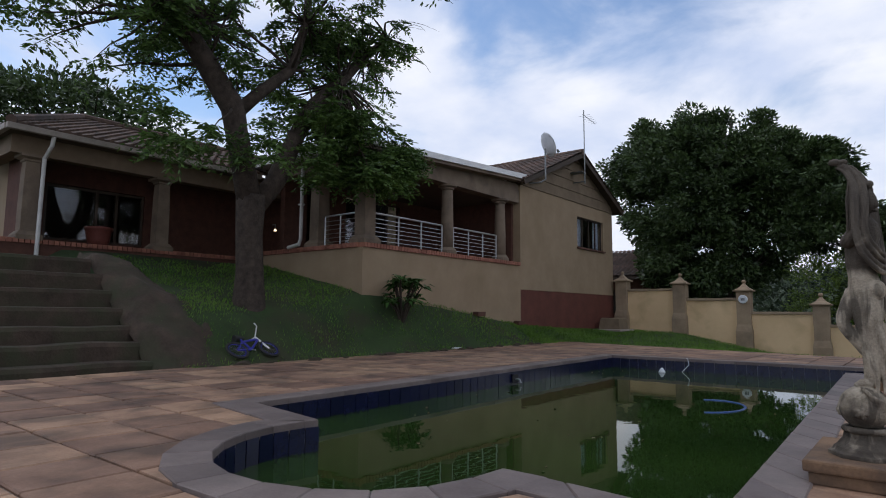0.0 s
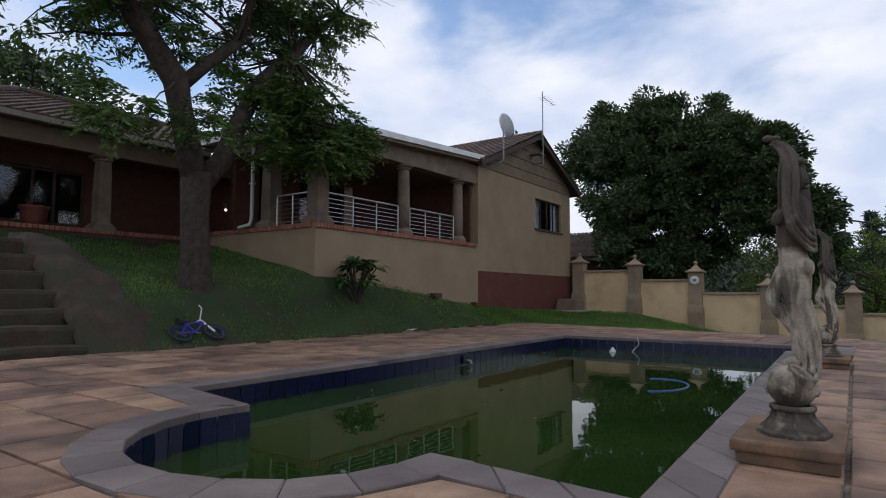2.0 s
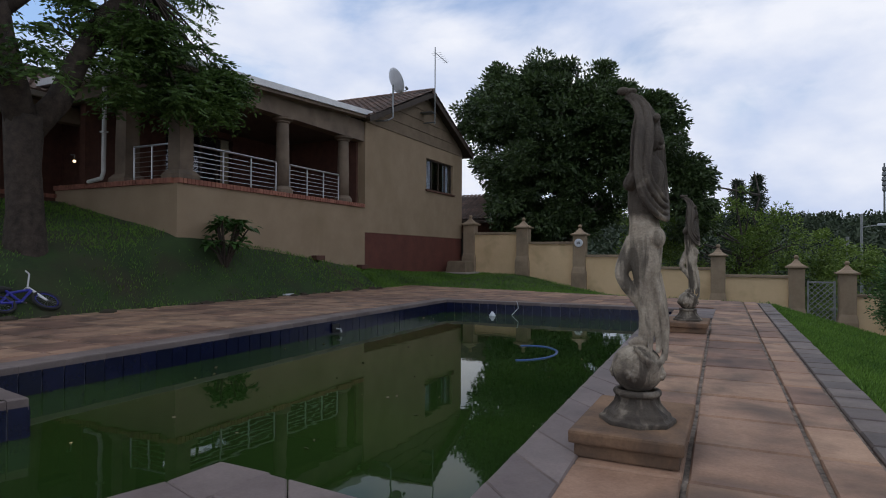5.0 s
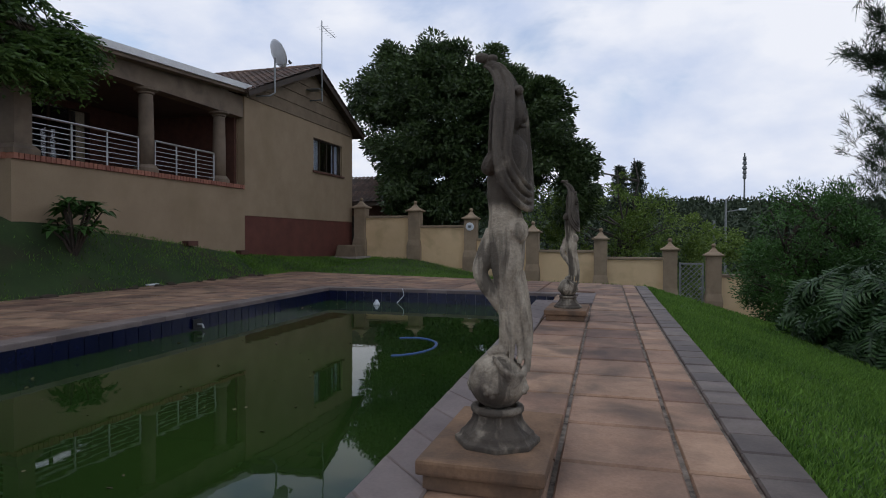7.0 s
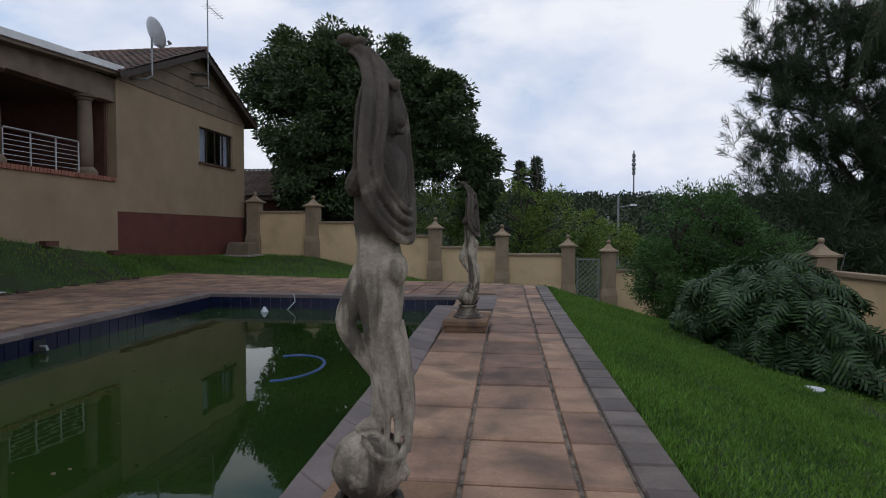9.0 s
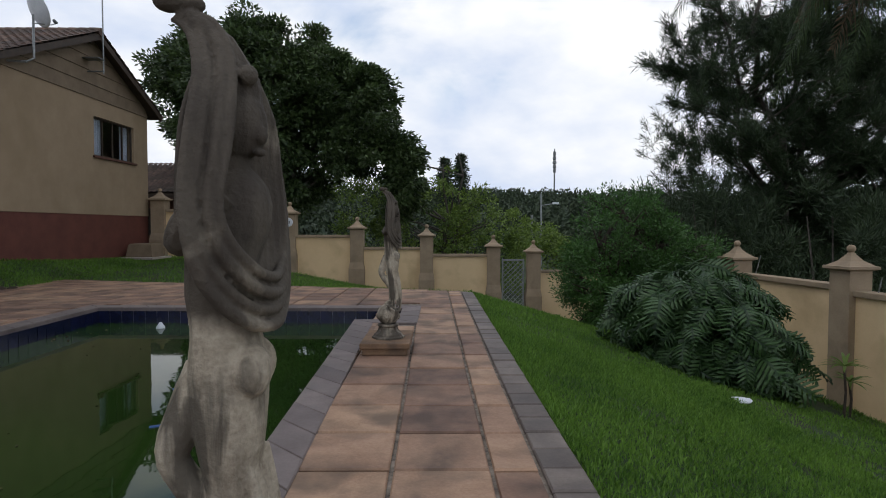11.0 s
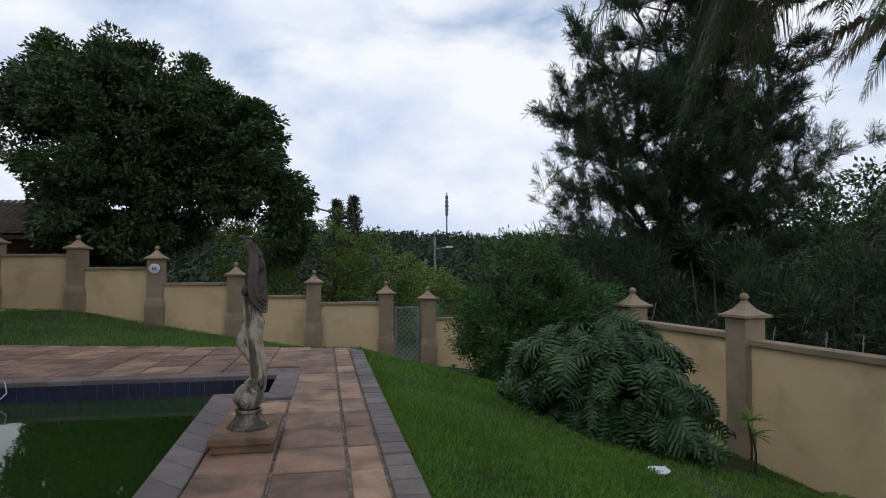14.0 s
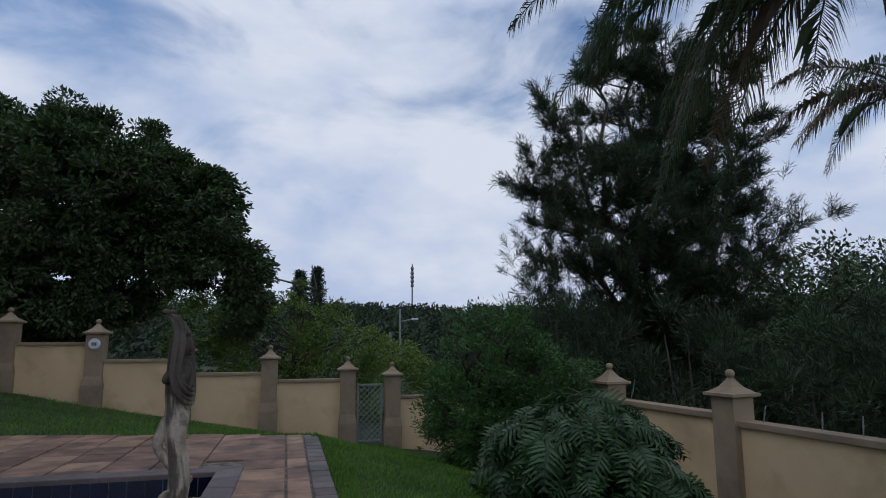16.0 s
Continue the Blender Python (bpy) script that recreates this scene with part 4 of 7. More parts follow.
def leaf_mesh(name, base, axis, size, material, parent=None, width=0.42, fold=0.25, seed=1):
    """One mesh of many folded leaves: a base, a pointing axis and a length for each."""
    rs = np.random.RandomState(seed)
    base, axis = np.asarray(base, float), np.asarray(axis, float)
    n = len(base)
    axis = axis / np.maximum(np.linalg.norm(axis, axis=1, keepdims=True), 1e-6)
    size = np.broadcast_to(np.asarray(size, float), (n,))[:, None]
    side = np.cross(axis, rs.normal(size=(n, 3)))
    side /= np.maximum(np.linalg.norm(side, axis=1, keepdims=True), 1e-6)
    up = np.cross(side, axis)
    mid = base + axis * size * 0.5
    w = size * width * 0.5
    v = np.empty((n, 4, 3))
    v[:, 0], v[:, 2] = base, base + axis * size
    v[:, 1], v[:, 3] = mid + side * w + up * w * fold, mid - side * w + up * w * fold
    me = bpy.data.meshes.new(name)
    me.vertices.add(n * 4)
    me.vertices.foreach_set("co", v.reshape(-1))
    quad = (np.arange(n)[:, None] * 4 + np.array([0, 1, 2, 0, 2, 3])).reshape(-1)
    me.loops.add(n * 6)
    me.loops.foreach_set("vertex_index", quad.astype(np.int32))
    me.polygons.add(n * 2)
    me.polygons.foreach_set("loop_start", np.arange(0, n * 6, 3, dtype=np.int32))
    me.update(calc_edges=True)
    me.materials.append(material)
    ob = new(name, me)
    ob.parent = parent
    return ob


def clump_leaves(rs, centres, per, spread, size, droop=0.0, outward=None, flat=0.7, hollow=0.6):
    """Leaves round clump centres; outward: a point that they turn away from."""
    centres = np.asarray(centres, float)
    n = len(centres) * per
    c = np.repeat(centres, per, axis=0)
    off = rs.normal(size=(n, 3))
    off /= np.linalg.norm(off, axis=1, keepdims=True)
    off *= rs.uniform(0.1, 1, (n, 1)) ** hollow * spread * np.repeat(rs.uniform(0.6, 1.3, (len(centres), 1)), per, axis=0)
    off[:, 2] *= flat
    ax = off / spread + rs.normal(size=(n, 3)) * 0.6
    if outward is not None:
        d = c - np.asarray(outward, float)
        ax += 0.5 * d / np.maximum(np.linalg.norm(d, axis=1, keepdims=True), 1e-6)
    ax[:, 2] -= droop
    return c + off, ax, size * rs.uniform(0.6, 1.25, n)


def shell_points(rs, lobes, n, inner=0.6, zmin=-99):
    """Points in the outer part of several ellipsoids (cx, cy, cz, rx, ry, rz), with gaps."""
    out = []
    weights = np.array([l[3] * l[4] + l[3] * l[5] for l in lobes], float)
    weights = np.maximum(weights, 0.12 * weights.max())
    weights /= weights.sum()
    while len(out) < n:
        l = lobes[rs.choice(len(lobes), p=weights)]
        d = rs.normal(size=3)
        d /= np.linalg.norm(d)
        r = rs.uniform(inner, 1.0) ** 0.7
        bump = 1 + 0.26 * noise.noise(Vector((d[0] * 2.6 + l[0], d[1] * 2.6, d[2] * 2.6)))
        p = np.array(l[:3]) + d * r * np.array(l[3:]) * bump
        if p[2] > zmin and noise.noise(Vector(p * 0.55)) > -0.28:
            out.append(p)
    return np.array(out)


def limb_path(rnd, a, b, sag=0.12, n=6):
    a, b = Vector(a), Vector(b)
    l = (b - a).length
    side = Vector((rnd.uniform(-1, 1), rnd.uniform(-1, 1), rnd.uniform(-0.4, 1))) * l * sag
    return [a.lerp(b, t) + side * math.sin(math.pi * t) + Vector((rnd.uniform(-1, 1), rnd.uniform(-1, 1), rnd.uniform(-1, 1))) * l * 0.025 * (0 < t < 1) for t in np.linspace(0, 1, n)]


def build_garden_tree():
    """The spreading feathery tree on the bank."""
    rnd, rs = random.Random(21), np.random.RandomState(21)
    x, y, z = -11.4, 7.62, 0.9
    tree = thing("tree", "spreading garden tree with forked trunk and feathery leaves on bank", "tree", at=(0, 0, 0))
    bm = bmesh.new()
    trunk = [(x, y, z - 0.3), (x, y, z + 0.1), (x + 0.02, y - 0.02, z + 0.9), (x, y - 0.06, z + 1.7), (x, y - 0.05, z + 2.6)]
    tube(bm, trunk, [0.5, 0.37, 0.3, 0.29, 0.33], 14)
    left = [(x, y - 0.05, z + 2.3), (x + 0.05, y - 0.28, z + 3.1), (x + 0.05, y - 0.5, z + 3.9), (x + 0.05, y - 0.62, z + 4.45), (x + 0.1, y - 1.3, z + 5.2), (x + 0.2, y - 2.1, z + 6.0), (x + 0.2, y - 2.8, z + 7.4)]
    right = [(x, y + 0.0, z + 2.3), (x + 0.1, y + 0.5, z + 3.0), (x + 0.25, y + 0.85, z + 4.0), (x + 0.3, y + 1.3, z + 4.9), (x + 0.4, y + 2.1, z + 5.8), (x + 0.4, y + 2.9, z + 6.7), (x + 0.3, y + 3.8, z + 7.6)]
    mid = [(x + 0.05, y - 0.58, z + 4.3), (x + 0.3, y - 0.1, z + 4.9), (x + 0.4, y + 0.6, z + 5.6), (x + 0.5, y + 0.9, z + 6.8), (x + 0.5, y + 1.0, z + 8.0)]
    far = [(x + 0.1, y - 0.6, z + 4.4), (x - 0.8, y - 0.7, z + 5.6), (x - 1.6, y - 0.4, z + 7.0)]
    side = [(x + 0.2, y - 2.1, z + 5.9), (x + 0.9, y - 3.1, z + 6.3), (x + 1.4, y - 4.0, z + 6.1)]
    limbs = ((left, [0.27, 0.26, 0.24, 0.27, 0.23, 0.2, 0.14]), (right, [0.25, 0.23, 0.2, 0.2, 0.15, 0.11, 0.06]), (mid, [0.16, 0.14, 0.12, 0.09, 0.05]), (far, [0.14, 0.11, 0.06]), (side, [0.1, 0.07, 0.04]))
    for pts, rad in limbs:
        tube(bm, pts, rad, 10)
    tips = []
    starts = [Vector(p) for pts, _ in limbs for p in pts[2:]]
    lobes = [(x - 0.9, y - 0.5, 8.2, 3.2, 4.4, 2.4), (x - 0.6, y - 3.2, 7.2, 2.4, 3.0, 1.9), (x - 0.5, y + 2.1, 6.9, 1.8, 1.8, 1.9), (x - 0.1, y + 3.0, 7.8, 1.6, 2.0, 1.5), (x + 0.3, y + 2.4, 5.4, 1.4, 1.4, 0.8)]
    for p in shell_points(rs, lobes, 300, 0.4, 4.7):
        p = Vector(p)
        s = min(starts, key=lambda q: (q - p).length + rnd.uniform(0, 1.3))
        path = limb_path(rnd, s, p, 0.13, 5)
        l = (p - s).length
        tube(bm, path, [0.022 + 0.012 * l, 0.018 + 0.009 * l, 0.015 + 0.005 * l, 0.012, 0.006], 5)
        tips += [path[3], path[4], path[4].lerp(path[3], 0.5)]
    # added boughs, too high to be seen, that darken the bank and house front
    for p in shell_points(rs, [(x + 1.6, y + 0.9, 10.4, 3.0, 4.6, 1.3)], 130, 0.4, 9.0):
        p = Vector(p)
        path = limb_path(rnd, Vector(mid[4]), p, 0.1, 5)
        tube(bm, path, [0.05, 0.04, 0.025, 0.014, 0.006], 5)
        tips += [path[3], path[4], path[4].lerp(path[3], 0.5)]
    # low drooping boughs before the verandah
    low = []
    for _ in range(90):
        q = rnd.random()
        p = Vector((x + rnd.uniform(0.1, 1.7), y + 0.9 + 2.9 * q, rnd.uniform(4.1, 6.0 - 0.9 * q)))
        low.append(p)
        s = Vector(right[4])
        if rnd.random() < 0.35:
            tube(bm, limb_path(rnd, s, p, 0.1, 5), [0.035, 0.025, 0.018, 0.012, 0.006], 5)
    for _ in range(15):
        low.append(Vector((x + rnd.uniform(0.3, 1.5), y + rnd.uniform(-2.9, -0.5), rnd.uniform(4.0, 4.9))))
    s = Vector(left[3])
    tube(bm, limb_path(rnd, s, (x + 0.9, y - 1.6, 4.4), 0.1, 5), [0.04, 0.03, 0.02, 0.015, 0.008], 5)
    # bare twigs above
    for k in range(4):
        a = Vector(right[5]) + Vector((0.2, 0.6, 0.6))
        b = a + Vector((rnd.uniform(0, 0.8), rnd.uniform(0.3, 1.5), rnd.uniform(-0.6, 0.8)))
        tube(bm, limb_path(rnd, a, b, 0.25, 6), [0.02, 0.016, 0.012, 0.009, 0.006, 0.003], 4)
    part("trunk", bm, M_BARK, tree, "rough grey-brown bark", smooth=True)
    def sprays(points, per, leaflets, length, size):
        """Feathered leaves: leaflets in two ranks along stalks that spread from each point."""
        pts = np.repeat(np.array([tuple(t) for t in points]), per, axis=0)
        m = len(pts)
        d = rs.normal(size=(m, 3))
        d[:, 2] = rs.uniform(-0.55, 0.3, m)
        d /= np.linalg.norm(d, axis=1, keepdims=True)
        ln = length * rs.uniform(0.6, 1.2, (m, 1))
        base, axis = [], []
        for k in range(leaflets):
            t = (k // 2 + 1) / (leaflets / 2)
            side = np.cross(d, np.array((0, 0, 1.0))) * (1 if k % 2 else -1)
            p = pts + d * ln * t
            p[:, 2] -= (0.35 * ln[:, 0]) * t * t
            base.append(p)
            axis.append(side + d * 0.5 + rs.normal(size=(m, 3)) * 0.2 - np.array((0, 0, 0.25)))
        return np.vstack(base), np.vstack(axis), size * rs.uniform(0.7, 1.2, m * leaflets)

    b1, a1, s1 = sprays(tips, 3, 14, 0.42, 0.145)
    b2, a2, s2 = sprays(low, 15, 14, 0.5, 0.135)
    # unseen umbrella top, added above the view to shade bank and porch
    b3, a3, s3 = clump_leaves(rs, shell_points(rs, [(x + 0.2, y + 0.6, 11.9, 5.6, 6.8, 1.5)], 330, 0.1, 10.8), 110, 0.75, 0.26, 0.2, None, 0.35)
    leaf_mesh("crown", np.vstack((b1, b2, b3)), np.vstack((a1, a2, a3)), np.concatenate((s1, s2, s3)), M_LEAF_MAIN, tree, 0.36, 0.2, 4)


build_garden_tree()


def build_tree(name, label, lobes, trunk_at, material, bark, clumps, per, spread, size, seed, inner=0.6, stems=1, zmin=-99, droop=0.1, width=0.45, trunk_r=0.3, hollow=0.6, flat=0.7):
    rnd, rs = random.Random(seed), np.random.RandomState(seed)
    tree = thing(name, label, "tree" if "bush" not in name and "hedge" not in name else "bush")
    cs = shell_points(rs, lobes, clumps, inner, zmin)
    bm = bmesh.new()
    tx, ty, tz = trunk_at
    top = max(l[2] + l[5] * 0.7 for l in lobes)
    for k in range(stems):
        ang = rnd.uniform(0, 6.28)
        sp = 0 if stems == 1 else rnd.uniform(0.15, 0.6)
        stem = limb_path(rnd, (tx + sp * math.cos(ang), ty + sp * math.sin(ang), tz - 0.3), (tx + sp * 3 * math.cos(ang), ty + sp * 3 * math.sin(ang), top - rnd.uniform(0, 1.5) * (k > 0)), 0.04, 8)
        tube(bm, stem, [trunk_r * (1 - 0.11 * i) / math.sqrt(stems) for i in range(8)], 8)
        for p in cs[rnd.randrange(0, 7)::7 if stems == 1 else 11]:
            p = Vector(p)
            s = min(stem[2:7], key=lambda q: abs(q.z - p.z + 1.2))
            if (p - s).length < 3.6:
                tube(bm, limb_path(rnd, s, p, 0.08, 4), [0.07, 0.05, 0.03, 0.012], 5)
    part("trunk", bm, bark, tree, smooth=True)
    mid = np.mean([l[:3] for l in lobes], axis=0)
    b, a, s = clump_leaves(rs, cs, per, spread, size, droop, mid, flat, hollow)
    leaf_mesh("crown", b, a, s, material, tree, width, 0.25, seed)
    return tree


build_tree("tree", "large dark broadleaf tree behind the boundary wall", [(-8.3, 31.5, 6.4, 4.2, 3.8, 4.2), (-5.3, 31, 8.0, 2.1, 2.2, 2.4), (-3.6, 30.8, 5.5, 2.2, 2.4, 2.6), (-11.7, 31.5, 8.5, 1.7, 1.8, 2.1), (-8.8, 31, 9.5, 2.1, 2.0, 1.6), (-10.6, 31, 10.0, 1.2, 1.2, 0.9), (-3.0, 30.6, 7.9, 0.6, 0.7, 0.5), (-1.6, 30.4, 4.7, 0.9, 1.0, 0.7), (-8.4, 31, 3.8, 3.0, 3.0, 2.8), (-1.8, 30.4, 2.7, 1.2, 1.4, 1.3)], (-7.5, 31.5, -0.3), M_LEAF_DARK, M_GREYBARK, 820, 230, 0.66, 0.23, 31, 0.3, 2, 0.6, trunk_r=0.4, hollow=0.35, flat=0.6)
build_tree("tree", "pale green leafy trees beyond the garden gate", [(-0.6, 33.5, 1.6, 2.6, 2.2, 3.4), (2.6, 34.5, 0.4, 2.6, 2.2, 2.9), (-3.2, 35, 3.0, 2.6, 2.2, 3.2), (5.6, 36.5, -0.6, 2.4, 2.0, 2.4)], (0.5, 34, -2.6), M_LEAF_LIGHT, M_GREYBARK, 420, 90, 0.5, 0.17, 32, 0.6, 2, -2.5, trunk_r=0.15)
build_tree("tree", "dense dark tree behind the tiled house", [(-24, 8, 7.2, 3.4, 4.5, 2.2)], (-24, 8, 1), M_LEAF_DARK, M_BARK, 160, 80, 0.7, 0.26, 33, 0.5)
build_tree("bush", "tall feathery green bush beside the lower lawn", [(5.0, 18.4, 0.25, 1.5, 1.5, 2.2), (6.2, 18.8, 0.1, 1.3, 1.5, 1.7), (4.3, 19.2, -0.3, 0.8, 1.2, 1.5), (5.4, 17.4, -0.5, 1.5, 1.0, 1.3)], (5.2, 18.5, -1.2), M_LEAF_BUSH, M_BARK, 430, 120, 0.33, 0.11, 34, 0.6, 5, -1.3, 0.0, 0.3, 0.12)


def build_casuarina():
    """Tall multi-stemmed needle tree past the lower wall."""
    rnd, rs = random.Random(41), np.random.RandomState(41)
    tx, ty = 15.2, 27.0
    tree = thing("tree", "tall dark feathery needle tree with several stems", "tree")
    bm = bmesh.new()
    twigs = []
    for k in range(6):
        dx, dy = (-2.2, 1.0, 2.8, -0.6, 3.8, -3.2)[k], rnd.uniform(-1.2, 1.2)
        top = (14.0, 15.4, 14.6, 15.0, 11.5, 10.5)[k]
        stem = limb_path(rnd, (tx + dx * 0.4, ty + dy * 0.4, -3.5), (tx + dx * 1.3, ty + dy, top), 0.02, 12)
        tube(bm, stem, [0.2 * (1 - 0.078 * i) + 0.01 for i in range(12)], 7)
        z = -0.5
        while z < top - 0.3:
            f = (z + 3.5) / (top + 3.5)
            s = stem[min(int(f * 11), 10)].lerp(stem[min(int(f * 11) + 1, 11)], f * 11 % 1)
            rad = 4.6 * (1 - ((z - 3.2) / 12.5) ** 2 if z > 3.2 else 1.0) * rnd.uniform(0.35, 1.05)
            ang = rnd.uniform(0, 2 * math.pi)
            e = s + Vector((math.cos(ang) * rad, math.sin(ang) * rad * 0.8, rad * rnd.uniform(0.15, 0.55)))
            e.x = min(max(e.x, float(np.interp(e.z, (4, 10, 11.4, 15.4), (9.0, 9.0, 9.7, 14.0))) + rnd.uniform(0, 0.7)), float(np.interp(e.z, (4, 9, 12, 13.7, 15.4), (21.5, 22.3, 20.0, 20.0, 18.0))) - rnd.uniform(0, 0.7))
            path = limb_path(rnd, s, e, 0.06, 6)
            tube(bm, path, [0.055, 0.045, 0.035, 0.025, 0.016, 0.006], 5)
            for t in (2, 3, 4, 5):
                for _ in range(6 if t > 2 else 4):
                    d = (e - s).normalized() * 0.7 + Vector((rnd.uniform(-0.8, 0.8), rnd.uniform(-0.8, 0.8), rnd.uniform(-0.1, 0.9)))
                    twigs.append((path[t], d.normalized(), rnd.uniform(0.4, 1.05)))
            z += rnd.uniform(0.3, 0.6)
    for p in shell_points(rs, [(tx - 0.3, ty, 2.6, 4.0, 2.4, 4.6), (tx - 4.2, ty, 3.4, 1.9, 2.0, 4.6), (tx - 5.5, ty, 5.0, 1.1, 1.6, 3.6), (tx - 4.0, ty, 7.8, 1.7, 1.8, 2.8), (tx + 0.6, ty, 8.0, 3.6, 1.8, 4.4), (tx + 1.0, ty, 12.2, 2.6, 1.8, 2.4), (tx + 4.6, ty, 6.4, 2.0, 1.8, 2.8)], 1550, 0.1, -2):
        d = Vector((rnd.uniform(-0.7, 0.7), rnd.uniform(-0.7, 0.7), rnd.uniform(0.2, 1.0)))
        twigs.append((Vector(p), d.normalized(), rnd.uniform(0.5, 0.9)))
    # plumes of needles along every twig
    per = 62
    base, axis = [], []
    for p, d, l in twigs:
        tube(bm, [p, p + d * l * 0.9], [0.012, 0.004], 3)
        f = rs.uniform(0.1, 1.0, (per, 1))
        base.append(np.array(p) + np.array(d) * l * f + rs.normal(size=(per, 3)) * 0.05)
        axis.append(np.array(d) * 0.8 + rs.normal(size=(per, 3)) * 0.42 - np.array((0, 0, 0.05)))
    part("trunk", bm, M_GREYBARK, tree, smooth=True)
    n = per * len(twigs)
    leaf_mesh("crown", np.vstack(base), np.vstack(axis), rs.uniform(0.2, 0.42, n), M_NEEDLE, tree, 0.07, 0.1, 41)


build_casuarina()
build_tree("tree", "dark wild trees past the lower wall", [(22, 24, 1.5, 4.5, 4, 4.2), (28, 22, 1.0, 4.5, 4, 4.6), (19, 30, 0.0, 5, 4, 4.5), (26, 30, 2.0, 6, 4, 4.5)], (23, 25, -4), M_LEAF_DARK, M_GREYBARK, 420, 80, 0.7, 0.25, 42, 0.5, 3)


def build_needle_hedge():
    """Dark feathery thicket behind the lower wall."""
    rs = np.random.RandomState(43)
    h = thing("hedge", "dark feathery thicket behind the lower boundary wall", "bush")
    lobes = [(10.2, 24.5, 0.2, 2.2, 2.2, 2.9), (12.5, 21.5, -0.2, 2.2, 2.4, 2.8), (9.2, 27.5, -0.5, 2.4, 2, 3.1), (14.5, 19, -0.6, 2.2, 2.4, 2.6), (16.5, 16.5, -0.8, 2.2, 2.4, 2.6), (18, 20, 0, 2.5, 2.5, 3), (7.2, 27.5, -1.2, 1.6, 1.6, 2.6)]
    cs = shell_points(rs, lobes, 620, 0.5, -3)
    b, a, s = clump_leaves(rs, cs, 130, 0.5, 0.36, -0.7, None, 1.1)
    leaf_mesh("foliage", b, a, s, M_NEEDLE, h, 0.09, 0.1, 43)
    for k, l in enumerate(lobes):
        for j in range(3):
            bm = bmesh.new()
            tube(bm, [(l[0] + j * 0.3 - 0.3, l[1], -3.6), (l[0] + (j - 1) * 0.8, l[1] + 0.3, l[2] + l[5] * 0.7)], [0.07, 0.02], 5)
            part("stem", bm, M_GREYBARK, h)


build_needle_hedge()


def split_leaf(name, seed):
    """One deeply lobed glossy leaf on its stalk, pointing along +y."""
    rnd = random.Random(seed)
    bm = bmesh.new()
    n, L = 7, 0.6

    def mid(t):
        return Vector((0, 0.12 + L * t, 0.10 * math.sin(math.pi * t * 0.8) - 0.2 * t * t))

    spine = [mid(i / n) for i in range(n + 1)]
    for sgn in (-1, 1):
        for i in range(n):
            a, b = spine[i], spine[i + 1]
            reach = 0.3 * math.sin(math.pi * (0.25 + 0.66 * (i + 0.5) / n)) * rnd.uniform(0.85, 1.12)
            m = a.lerp(b, 0.5)
            out = Vector((sgn * reach, reach * (0.35 + 0.4 * i / n), -reach * 0.3))
            w = Vector((0, 0.031, 0.0))
            bend = Vector((0, 0, 0.02 + rnd.uniform(-0.015, 0.02)))
            q0, q1 = a.lerp(b, 0.16), a.lerp(b, 0.84)
            v = [bm.verts.new(p) for p in (q0, m + out * 0.5 - w + bend, m + out * 0.85 - w * 0.7 + bend * 0.5, m + out * 1.05 - bend, m + out * 0.85 + w * 0.7 + bend * 0.5, m + out * 0.5 + w + bend, q1)]
            bm.faces.new(v if sgn > 0 else v[::-1])
    # narrow blade along the midrib
    rows = [[bm.verts.new(p + Vector((dx, 0, abs(dx) * 0.25))) for dx in (-0.026, 0, 0.026)] for p in spine[:-1]]
    for p, q in zip(rows, rows[1:]):
        for k in (0, 1):
            bm.faces.new((p[k], p[k + 1], q[k + 1], q[k]))
    tube(bm, [(0, -0.3, -0.16), (0, 0.0, 0.02), tuple(spine[1]), tuple(spine[4]), tuple(spine[7])], [0.011, 0.009, 0.007, 0.005, 0.002], 4)
    me = bpy.data.meshes.new(name)
    bm.to_mesh(me)
    bm.free()
    me.materials.append(M_LEAF_PHIL)
    return me


